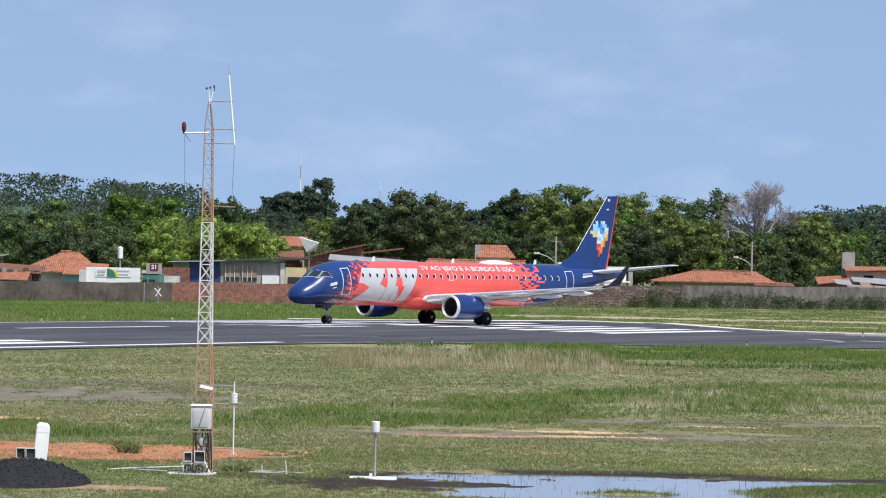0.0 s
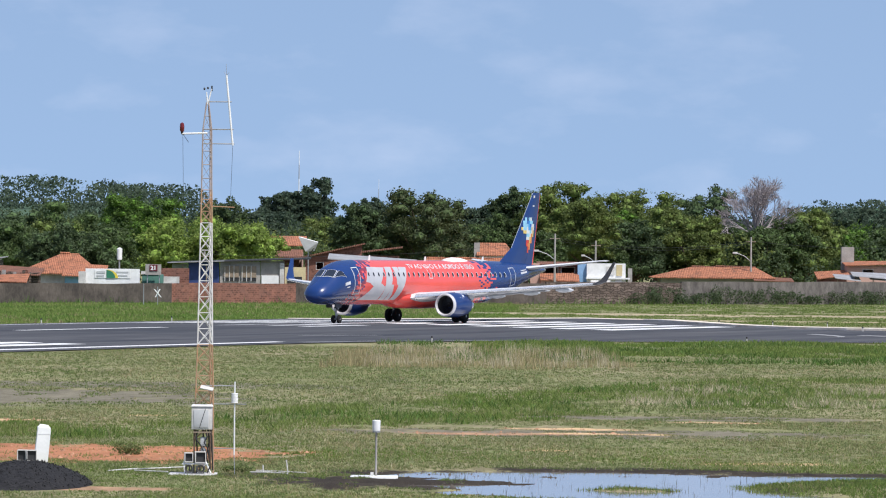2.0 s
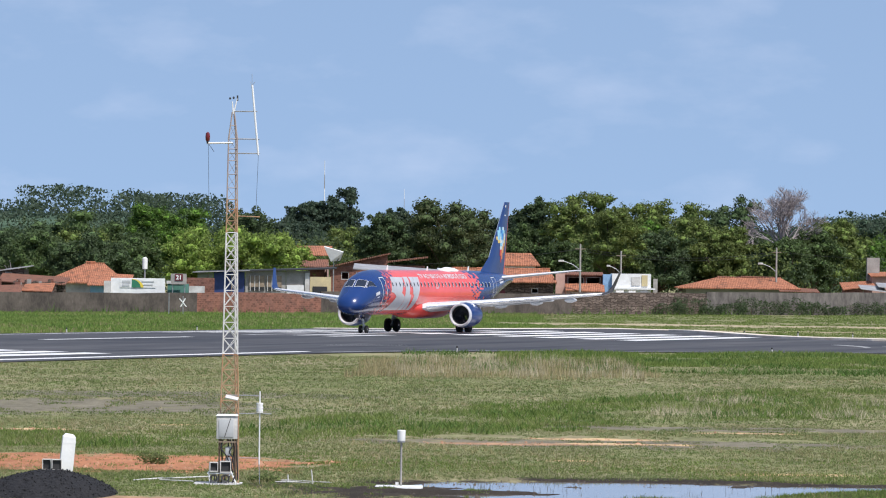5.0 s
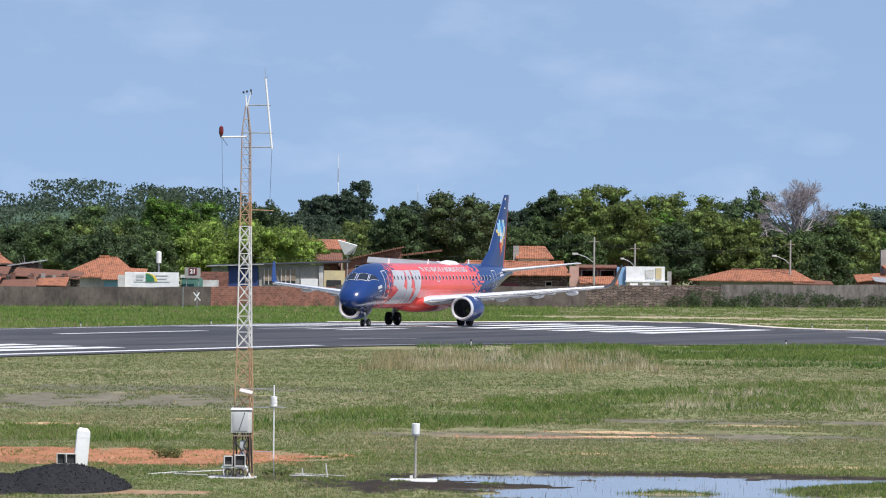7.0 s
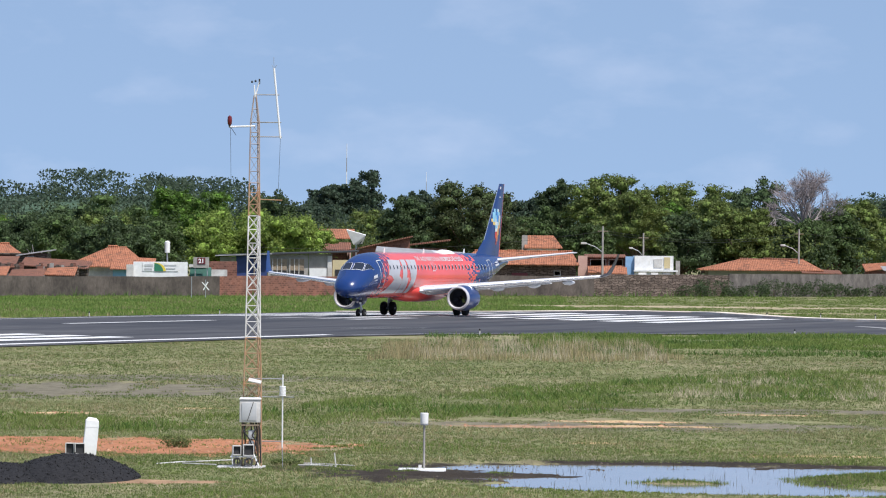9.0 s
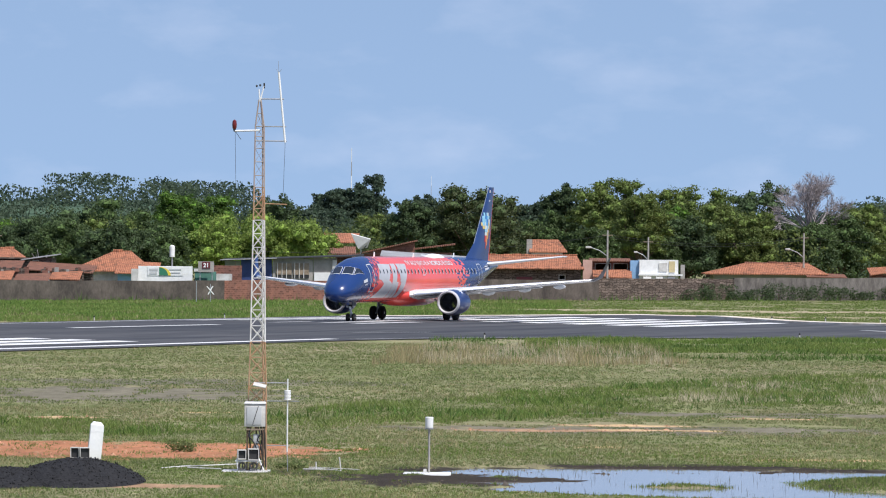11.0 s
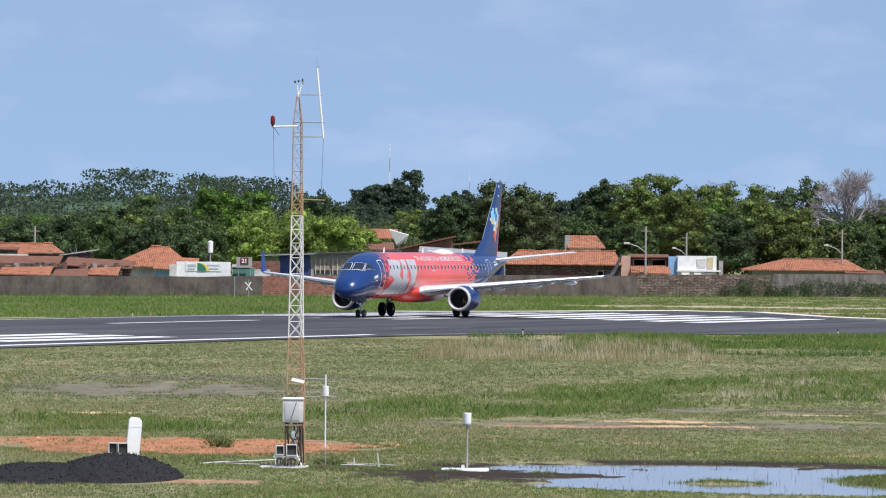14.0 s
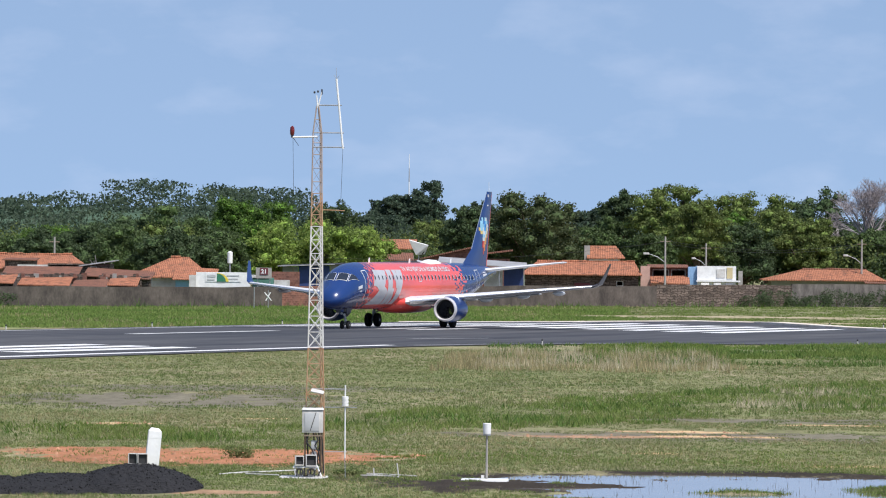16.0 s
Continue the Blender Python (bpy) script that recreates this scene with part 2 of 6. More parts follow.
def tube(p, q, r, r2=None, n=8, bm=None):
    b = bm or bmesh.new()
    p, q = Vector(p), Vector(q)
    z = (q - p).normalized()
    x = z.orthogonal().normalized()
    y = z.cross(x)
    rings = []
    for c, rad in ((p, r), (q, r if r2 is None else r2)):
        rings.append([b.verts.new(c + rad * (math.cos(2 * math.pi * i / n) * x + math.sin(2 * math.pi * i / n) * y)) for i in range(n)])
    for i in range(n):
        b.faces.new((rings[0][i], rings[0][(i + 1) % n], rings[1][(i + 1) % n], rings[1][i]))
    b.faces.new(rings[0][::-1])
    b.faces.new(rings[1])
    return b


def rings_mesh(rings, bm=None, cap=True):
    """Skin a list of closed rings of points."""
    b = bm or bmesh.new()
    rv = [[b.verts.new(p) for p in r] for r in rings]
    n = len(rv[0])
    for a, c in zip(rv, rv[1:]):
        for i in range(n):
            b.faces.new((a[i], a[(i + 1) % n], c[(i + 1) % n], c[i]))
    if cap:
        b.faces.new(rv[0][::-1])
        b.faces.new(rv[-1])
    return b


def turned(profile, axis_at, n=32, along="x", bm=None, cap=True):
    """A turned form: profile of (position, radius) along the x, y or z axis through axis_at."""
    b = bm or bmesh.new()
    rings = []
    for s, r in profile:
        ring = []
        for i in range(n):
            a = 2 * math.pi * i / n
            c, d = r * math.cos(a), r * math.sin(a)
            o = {"x": (s, c, d), "y": (c, s, d), "z": (c, d, s)}[along]
            ring.append(tuple(o[k] + axis_at[k] for k in range(3)))
        rings.append(ring)
    return rings_mesh(rings, b, cap)


# ---- ground and runway ----
RUN = radians(69.1)  # the runway's bearing from +x
RO = Vector((0, 444.3, 0))
RU, RV = Vector((math.cos(RUN), math.sin(RUN), 0)), Vector((math.sin(RUN), -math.cos(RUN), 0))
CROWN = 0.33


def on_runway(u, v, lift=0.0):
    p = RO + u * RU + v * RV
    p.z = CROWN * (1 - min(abs(v) / 22.5, 1)) + lift
    return p


def ground_height(x, y):
    """Gentle unevenness, with the puddle's shallow basin."""
    z = 0.022 * noise.noise((x * 0.25, y * 0.12, 3)) + 0.012 * noise.noise((x * 1.1, y * 0.6, 7))
    if y < 165:
        b = 0.0
        for cx, cy, rx, ry, d in ((8, 140.5, 10.5, 9.0, 0.13), (0.5, 146.6, 3.6, 1.8, 0.07), (3.5, 148.5, 5.5, 2.2, 0.08), (11, 147, 4, 2.5, 0.06)):
            q = ((x - cx) / rx) ** 2 + ((y - cy) / ry) ** 2
            b = max(b, d * max(0.0, 1 - q) ** 0.6 if q < 1 else 0)
        for cx, cy, rx, ry, d in ((0.2, 142.2, 3.4, 1.6, 0.10), (4.7, 138.8, 1.5, 0.9, 0.13), (11.3, 140.6, 4.3, 5.8, 0.24), (-1.5, 138.5, 2.5, 2.0, 0.10)):
            q = ((x - cx) / rx) ** 2 + ((y - cy) / ry) ** 2
            b -= d * max(0.0, 1 - q)
        b += 0.03 * noise.noise((x * 1.6, y * 1.0, 1)) * (b > 0)
        z -= b
    if y > 290:
        z -= 0.05
    return z


def build_ground():
    xs = np.concatenate([[-4000, -1500, -500, -150], np.linspace(-60, -18, 30), np.linspace(-17, 17, 120), np.linspace(18, 70, 32), [200, 600, 1600, 4000]])
    ys = np.concatenate([[-1500, -200, 0, 80], np.linspace(125, 170, 120), np.linspace(172, 300, 70), np.linspace(310, 620, 40), [700, 800, 1000, 1500, 2500, 4800]])
    verts = np.array([(x, y, ground_height(x, y) if 120 < y < 420 and abs(x) < 80 else (-0.05 if y > 290 else 0)) for y in ys for x in xs])
    nx = len(xs)
    i, j = np.meshgrid(np.arange(nx - 1), np.arange(len(ys) - 1))
    a = (j * nx + i).ravel()
    ob = arrays("ground", verts, np.stack([a, a + 1, a + 1 + nx, a + nx], 1), M["turf"], smooth=True)
    tagged(ob, "uneven turf, green and dry, with bare red soil", "grass field", kind="structure")
    bm = bmesh.new()
    bmesh.ops.create_grid(bm, x_segments=2, y_segments=2, size=1)
    bmesh.ops.transform(bm, matrix=Matrix.Translation((7, 139, -0.045)) @ Matrix.Diagonal((16, 13, 1, 1)), verts=bm.verts)
    tagged(link("puddle_water", bm, M["water"]), "shallow still rain puddle reflecting the pale sky", "water", kind="structure")


def strip(name, pts, material, label, category):
    """A flat patch on the runway from (u, v) corners."""
    bm = bmesh.new()
    bm.faces.new([bm.verts.new(p) for p in pts])
    return tagged(link(name, bm, material, smooth=False), label, category, kind="structure")


def end_of_pavement(v):
    """How far the pavement reaches along the runway, by its cross position."""
    return float(np.interp(v, (-25, -10, 0, 5, 10.7, 18.4, 24.3, 30, 33, 42, 58), (28, 28, 34, 34.5, 26, 17, 13.2, 10.6, 10.2, 8.2, 4.2)))


def build_runway():
    bm = bmesh.new()
    us = [-700, -300, -200, -150, -120, -90, -60, -30, 0, 9.4]
    vs = [-24.6, -22.5, -12, 0, 12, 22.5, 24.6]
    g = [[bm.verts.new(on_runway(u, v)) for v in vs] for u in us]
    for a, b in zip(g, g[1:]):
        for k in range(len(vs) - 1):
            bm.faces.new((a[k], a[k + 1], b[k + 1], b[k]))
    tagged(link("runway", bm, M["asphalt"]), "dark crowned asphalt runway with rubber marks", "runway", kind="structure")
    pad = [(-90, 24.6), (-77, 26.3), (-68, 30.7), (-60, 39.6), (-49, 51), (-40, 58), (4, 58), (8, 42), (9.4, 33), (9.4, 24.6)]
    strip("turn_pad", [on_runway(u, v, 0.0) for u, v in pad], M["asphalt"], "asphalt turn pad beside the runway threshold", "runway")
    # worn asphalt past the threshold, out to the curved end
    bm = bmesh.new()
    vs = [-24.6, -20, -15, -10, -5, 0, 2.5, 5, 8, 10.7, 14.5, 18.4, 21, 24.3, 27, 30, 33]
    row = [(bm.verts.new(on_runway(9.4, v)), bm.verts.new(on_runway(end_of_pavement(v), v))) for v in vs]
    for a, b in zip(row, row[1:]):
        bm.faces.new((a[0], b[0], b[1], a[1]))
    tagged(link("runway_end", bm, M["asphalt"], smooth=False), "worn asphalt beyond the threshold", "runway", kind="structure")
    # pale kerb that ends the pavement
    vs += [36, 42, 48, 58]
    ends = []
    for v in vs:
        du = end_of_pavement(v + 0.5) - end_of_pavement(v - 0.5)
        k = 1.4 / math.hypot(1, du)
        a, b = on_runway(end_of_pavement(v) - 0.02, v), on_runway(end_of_pavement(v) + k, v - du * k)
        top = a.z + min(0.19, max(0.05, 0.05 + 0.03 * (v - 4)))
        ends.append([(a.x, a.y, -0.15), (a.x, a.y, top - 0.03), (a.x + 0.04 * RU.x, a.y + 0.04 * RU.y, top), (b.x, b.y, top), (b.x, b.y, -0.15)])
    tagged(link("kerb", rings_mesh(ends), M["kerb"], smooth=False), "pale sandy concrete kerb at the pavement's end", "kerb", kind="structure")

    def mark(u0, u1, v, w, material=None, lift=0.012):
        n = max(1, int((u1 - u0) / 12))
        bm = bmesh.new()
        a = [(bm.verts.new(on_runway(u0 + (u1 - u0) * i / n, v - w / 2, lift)), bm.verts.new(on_runway(u0 + (u1 - u0) * i / n, v + w / 2, lift))) for i in range(n + 1)]
        for p, q in zip(a, a[1:]):
            bm.faces.new((p[0], p[1], q[1], q[0]))
        return link("runway_marking", bm, material or M["marking"], smooth=False)

    edge_label, key_label = "white painted runway edge line", "white threshold stripe on asphalt"
    tagged(mark(-700, -86, 22.0, 0.9), edge_label, "road marking", kind="structure")
    tagged(mark(-700, 24, -22.0, 0.9), edge_label, "road marking", kind="structure")
    for v in (2.2, 5.5, 8.8, 12.1, 15.4, 18.7):
        for s in (1, -1):
            tagged(mark(-15.5, 14.5, s * v, 1.8), key_label, "road marking", "threshold stripes", "structure")
    for v in (12.0, 15.0, 17.8):
        for s in (1, -1):
            tagged(mark(-131, -108, s * v, 1.7), "white touchdown stripe on asphalt", "road marking", "touchdown stripes", "structure")
    for u in range(-700, -20, 50):
        tagged(mark(u + 22, u + 46, 0, 0.9), "white centre line dash", "road marking", "centre line", "structure")
    for v, w in ((0.9, 1.0), (3.4, 1.3), (-3.2, 1.2)):
        tagged(mark(-37, -25, v, w, M["faded_marking"]), "half-worn white bar on the asphalt", "road marking", "worn bars", "structure")
    line = [(-86, 23.4), (-77, 25.0), (-68, 29.2), (-60, 38.0), (-49, 49.2), (-40, 56.5)]
    bm = bmesh.new()
    a = [[bm.verts.new(on_runway(u, v + d, 0.014)) for d in (-0.35, 0.35)] for u, v in line]
    for p, q in zip(a, a[1:]):
        bm.faces.new((p[0], p[1], q[1], q[0]))
    tagged(link("runway_marking", bm, M["old_marking"], smooth=False), "worn pale edge line round the turn pad", "road marking", kind="structure")
    for hook in ([(-15.5, 35.0), (-17.3, 36.4), (-21.5, 38.8), (-24.0, 40.0), (-27.0, 41.0)], [(-17.0, 39.3), (-20.0, 41.8), (-23.5, 44.5)], [(-66, 15.0), (-62, 16.5), (-58, 17.6)]):
        bm = bmesh.new()
        a = [[bm.verts.new(on_runway(u + d, v, 0.014)) for d in (-0.9, 0.9)] for u, v in hook]
        for p, q in zip(a, a[1:]):
            bm.faces.new((p[0], p[1], q[1], q[0]))
        tagged(link("runway_marking", bm, M["old_marking"], smooth=False), "faded white curved taxi line", "road marking", kind="structure")


build_ground()
build_runway()


# ---- the airliner: x aft from the nose, y to starboard, z up from the ground ----
def livery():
    m = bpy.data.materials.new("livery_paint")
    m.use_nodes = True
    n, l = m.node_tree.nodes, m.node_tree.links
    p = n["Principled BSDF"]
    p.inputs["Roughness"].default_value = 0.26
    p.inputs["Coat Weight"].default_value = 0.35
    p.inputs["Coat Roughness"].default_value = 0.05
    tc = n.new("ShaderNodeTexCoord")

    def op(kind, a, b=0.0):
        t = n.new("ShaderNodeMath")
        t.operation = kind
        for i, v in enumerate((a, b)):
            if isinstance(v, (int, float)):
                t.inputs[i].default_value = v
            else:
                l.new(v, t.inputs[i])
        return t.outputs[0]

    def cells(size):
        s = n.new("ShaderNodeVectorMath")
        s.operation = "SNAP"
        s.inputs[1].default_value = size
        l.new(tc.outputs["Object"], s.inputs[0])
        w = n.new("ShaderNodeTexWhiteNoise")
        w.noise_dimensions = "3D"
        l.new(s.outputs[0], w.inputs["Vector"])
        q = n.new("ShaderNodeSeparateXYZ")
        l.new(s.outputs[0], q.inputs[0])
        return w.outputs["Value"], q.outputs[0], q.outputs[2]

    w, x, z = cells((0.22, 50, 0.16))
    front = op("SUBTRACT", op("SUBTRACT", x, 2.55), op("MULTIPLY", z, 0.78))
    front = op("LESS_THAN", front, op("SUBTRACT", op("MULTIPLY", op("POWER", w, 3.0), 2.0), 0.5))
    w3, x3, z3 = cells((0.30, 50, 0.20))
    deep = op("SUBTRACT", op("SUBTRACT", x3, 2.75), op("MULTIPLY", z3, 0.70))
    deep = op("LESS_THAN", deep, op("SUBTRACT", op("MULTIPLY", w3, 2.9), 0.9))
    w2, x2, _ = cells((0.33, 50, 0.145))
    back = op("GREATER_THAN", op("DIVIDE", op("SUBTRACT", x2, 24.2), 3.6), w2)
    blue = op("MAXIMUM", front, back)
    ns = n.new("ShaderNodeTexNoise")
    ns.inputs["Scale"].default_value = 0.9
    l.new(tc.outputs["Object"], ns.inputs["Vector"])
    hs = n.new("ShaderNodeHueSaturation")
    mx = n.new("ShaderNodeMix")
    mx.data_type = "RGBA"
    mx.inputs["B"].default_value = (0.0045, 0.030, 0.135, 1)
    l.new(blue, mx.inputs["Factor"])
    under = n.new("ShaderNodeMix")
    under.data_type = "RGBA"
    under.inputs["A"].default_value = (0.70, 0.085, 0.068, 1)
    under.inputs["B"].default_value = (0.20, 0.022, 0.045, 1)
    l.new(deep, under.inputs["Factor"])
    l.new(under.outputs["Result"], mx.inputs["A"])
    l.new(mx.outputs["Result"], hs.inputs["Color"])
    l.new(op("ADD", op("MULTIPLY", ns.outputs["Fac"], 0.16), 0.92), hs.inputs["Value"])
    l.new(hs.outputs["Color"], p.inputs["Base Color"])
    return m


BODY = [  # station, top, bottom, half width
    (0.30, 2.08, 2.03, 0.03), (0.34, 2.34, 1.82, 0.36), (0.48, 2.60, 1.66, 0.66), (0.8, 2.88, 1.53, 0.90), (1.2, 3.13, 1.46, 1.06),
    (1.7, 3.42, 1.43, 1.18), (2.2, 3.79, 1.42, 1.27), (2.6, 4.09, 1.41, 1.34), (3.0, 4.33, 1.41, 1.39), (3.6, 4.56, 1.41, 1.44), (4.5, 4.74, 1.41, 1.49), (6.0, 4.83, 1.41, 1.505),
    (25.5, 4.83, 1.41, 1.505), (27.5, 4.83, 1.53, 1.49), (29.5, 4.81, 1.86, 1.41), (31.5, 4.77, 2.34, 1.24), (33.5, 4.70, 2.86, 0.98),
    (35.5, 4.60, 3.36, 0.66), (37.2, 4.47, 3.72, 0.36), (38.3, 4.32, 3.92, 0.16), (38.5, 4.22, 4.02, 0.08),
]


def section(x):
    for a, b in zip(BODY, BODY[1:]):
        if x <= b[0]:
            k = (x - a[0]) / (b[0] - a[0])
            k = max(0.0, k)
            t, o, w = (a[i] + (b[i] - a[i]) * k for i in (1, 2, 3))
            return (t + o) / 2, (t - o) / 2, w
    return 4.12, 0.1, 0.08


def skin(x, a, off=0.0, side=-1):
    """A point of the hull at station x and angle a above its waist, on the port side (-1) or starboard (1)."""
    zc, hh, w = section(x)
    return Vector((x, side * (w + off) * math.cos(a), zc + (hh + off) * math.sin(a)))


def at_height(x, z):
    """The hull's angle at station x and height z."""
    zc, hh, w = section(x)
    return math.asin(max(-1.0, min(1.0, (z - zc) / hh)))


def skin_patch(corners, off, bm=None, side=-1, n=6):
    """A piece laid on the hull; corners (station, angle) in order."""
    b = bm or bmesh.new()
    c = [Vector(q) for q in corners]
    g = []
    for i in range(n + 1):
        row = []
        for j in range(n + 1):
            s, t = i / n, j / n
            q = c[0] * (1 - s) * (1 - t) + c[1] * s * (1 - t) + c[2] * s * t + c[3] * (1 - s) * t
            row.append(b.verts.new(skin(q.x, q.y, off, side)))
        g.append(row)
    for i in range(n):
        for j in range(n):
            b.faces.new((g[i][j], g[i + 1][j], g[i + 1][j + 1], g[i][j + 1]))
    return b


def wing_mesh(stations, side, bm=None):
    """stations: y, leading edge x, chord, z, thickness."""
    form = [(1.0, 0.0), (0.8, 0.28), (0.5, 0.5), (0.25, 0.56), (0.1, 0.42), (0.025, 0.2), (0.0, 0.0), (0.025, -0.16), (0.1, -0.32), (0.3, -0.44), (0.55, -0.36), (0.8, -0.16)]
    return rings_mesh([[(xl + c * k, side * y, z + t * h) for k, h in form] for y, xl, c, z, t in stations], bm)


def build_airliner():
    paint = livery()
    blue = surf("blue_paint", (0.005, 0.032, 0.14), (0.004, 0.026, 0.12), 0.8, 0.3, coat=0.15)
    red = surf("red_paint", (0.72, 0.075, 0.06), (0.64, 0.065, 0.05), 0.8, 0.32, coat=0.15)
    silver = surf("wing_grey", (0.62, 0.63, 0.65), (0.52, 0.53, 0.55), 1.0, 0.4, fine=0.05)
    metal = surf("polished_metal", (0.75, 0.74, 0.74), (0.62, 0.61, 0.60), 2.0, 0.25, metal=0.85)
    lipm = surf("inlet_metal", (0.62, 0.60, 0.60), (0.52, 0.50, 0.50), 2.0, 0.4, metal=0.3)
    M["fan"] = surf("fan_metal", (0.05, 0.05, 0.055), (0.03, 0.03, 0.035), 2.0, 0.5, metal=0.5)
    M["navy"] = surf("dark_navy_paint", (0.012, 0.014, 0.03), (0.02, 0.022, 0.035), 1.5, 0.35)
    letter = surf("pale_grey_decal", (0.58, 0.58, 0.58), (0.46, 0.46, 0.48), 1.2, 0.4)
    emblem_paint = surf("emblem_grey", (0.47, 0.47, 0.48), (0.40, 0.40, 0.42), 1.2, 0.35, coat=0.2)
    glass = surf("cockpit_glass", (0.010, 0.011, 0.013), (0.016, 0.017, 0.02), 1.0, 0.06)
    pane = surf("windscreen_glass", (0.02, 0.028, 0.045), (0.014, 0.018, 0.028), 0.8, 0.12)
    rubber = surf("tyre_rubber", (0.014, 0.014, 0.015), (0.022, 0.022, 0.022), 3.0, 0.85)
    plane = thing("airliner", (0, 0, 0), "twin-engined jet airliner in coral red and dark blue on the runway", "airplane")
    # hull
    rings = []
    for i, st in enumerate(BODY):
        nxt = BODY[i + 1][0] if i + 1 < len(BODY) else None
        xs = [st[0]]
        if nxt:
            k = max(1, int((nxt - st[0]) / 1.2))
            xs = [st[0] + (nxt - st[0]) * j / k for j in range(k)]
        for x in xs:
            zc, hh, w = section(x)
            rings.append([(x, w * math.cos(2 * math.pi * j / 40), zc + hh * math.sin(2 * math.pi * j / 40)) for j in range(40)])
    hull = part("fuselage", rings_mesh(rings), paint, plane, "red hull breaking into dark blue squares at nose and tail")
    # belly fairing
    fair = []
    for x, w, zb in ((11.6, 0.5, 1.5), (12.6, 1.15, 1.22), (14.0, 1.6, 1.10), (17.0, 1.75, 1.06), (19.5, 1.65, 1.10), (21.0, 1.2, 1.25), (22.2, 0.5, 1.5)):
        fair.append([(x, w * math.cos(2 * math.pi * j / 24), 1.95 + (1.95 - zb) * math.sin(2 * math.pi * j / 24) * (1 if math.sin(2 * math.pi * j / 24) < 0 else 0.5)) for j in range(24)])
    part("belly_fairing", rings_mesh(fair), red, plane)
    # cockpit windows
    for side in (-1, 1):
        for c in (((1.87, 1.5), (2.16, at_height(2.16, 3.50)), (2.80, at_height(2.80, 3.98)), (2.52, 1.5)), ((2.26, at_height(2.26, 3.50)), (3.34, at_height(3.34, 3.53)), (3.12, at_height(3.12, 3.93)), (2.88, at_height(2.88, 3.96)))):
            mid = sum((Vector(q) for q in c), Vector((0, 0))) / 4
            wide = [mid + (Vector(q) - mid) * 1.08 for q in c]
            fr = part("window_frame", skin_patch(wide, 0.008, side=side), M["white"], plane, "bright metal cockpit window frame")
            part("pane", skin_patch(c, 0.018, side=side), pane, fr, "dark cockpit pane")
    # cabin windows: pale oval behind the pane paints the highlight on its aft edge
    bmw = bmesh.new()
    bmr = bmesh.new()
    outer = [bmr.verts.new((0.02 + 0.155 * math.cos(t), -1.505 * math.cos(0.37 + 0.13 * math.sin(t)) - 0.018, 3.12 + 1.715 * math.sin(0.37 + 0.13 * math.sin(t)))) for t in (2 * math.pi * k / 12 for k in range(12))]
    bmr.faces.new(outer)
    ring = [bmw.verts.new((-0.015 + 0.115 * math.cos(t), -1.505 * math.cos(0.37 + 0.105 * math.sin(t)) - 0.023, 3.12 + 1.72 * math.sin(0.37 + 0.105 * math.sin(t)))) for t in (2 * math.pi * k / 12 for k in range(12))]
    bmw.faces.new(ring)
    first = None
    for k in range(29):
        x = 6.6 + 0.8 * k
        if first is None:
            first = part("cabin_window", bmr, letter, plane, "oval cabin window, its edge highlight painted as a pale rim", smooth=False)
            pane_first = part("window_pane", bmw, glass, first, "dark pane", smooth=False)
            first.location = (x, 0, 0)
        else:
            o = new("cabin_window", first.data)
            o.parent = plane
            o.location = (x, 0, 0)
            q = new("window_pane", pane_first.data)
            q.parent = o
    # doors outlined in white
    for x0, x1, a0, a1, w in ((4.35, 5.25, -0.55, 0.78, 0.07), (16.2, 16.8, 0.18, 0.75, 0.05), (30.1, 31.1, -0.45, 0.68, 0.07)):
        bm = bmesh.new()
        da = w / 1.6
        for c in (((x0, a0), (x0 + w, a0), (x0 + w, a1), (x0, a1)), ((x1 - w, a0), (x1, a0), (x1, a1), (x1 - w, a1)), ((x0 + w, a1 - da), (x1 - w, a1 - da), (x1 - w, a1), (x0 + w, a1)), ((x0 + w, a0), (x1 - w, a0), (x1 - w, a0 + da), (x0 + w, a0 + da))):
            skin_patch(c, 0.012, bm)
        part("door", bm, letter, plane, "cabin door outlined in white")
    # three plain pale shapes of the emblem
    emblem = (
        (((6.05, 0.02), (8.3, -0.12), (9.35, 0.73), (6.7, 0.76)), ((7.3, -0.2), (9.1, -0.2), (8.55, -0.05), (6.6, 0.0)), ((5.55, -0.9), (8.7, -0.9), (9.1, -0.2), (7.2, -0.2))),
        (((8.85, -0.9), (9.75, -0.9), (10.55, 0.76), (9.5, 0.76)), ((9.85, -0.9), (10.55, -0.9), (10.45, -0.1), (10.1, -0.1))),
        (((10.65, -0.9), (11.5, -0.9), (12.95, 0.76), (11.75, 0.76)), ((10.75, 0.76), (11.65, 0.76), (11.35, -0.1), (10.95, -0.1))),
    )
    for shapes in emblem:
        bm = bmesh.new()
        for c in shapes:
            skin_patch(c, 0.014, bm, n=10)
        part("emblem", bm, emblem_paint, plane, "large pale grey emblem shape on the hull")
    # slogan
    cu = bpy.data.curves.new("slogan", "FONT")
    cu.body = "TV AO VIVO E A BORDO É ISSO"
    cu.size = 0.62
    cu.offset = 0.012
    tmp = new("slogan_source", cu)
    bpy.context.view_layer.update()
    me = bpy.data.meshes.new_from_object(tmp.evaluated_get(bpy.context.evaluated_depsgraph_get()))
    bpy.data.objects.remove(tmp)
    xs = [v.co.x for v in me.vertices]
    k = 10.9 / (max(xs) - min(xs))
    for v in me.vertices:
        v.co = skin(13.35 + (v.co.x - min(xs)) * k, 0.68 + v.co.y / 1.6, 0.02)
    me.materials.append(letter)
    sl = new("slogan", me)
    sl.parent = plane
    sl["label"] = "pale painted words along the hull"
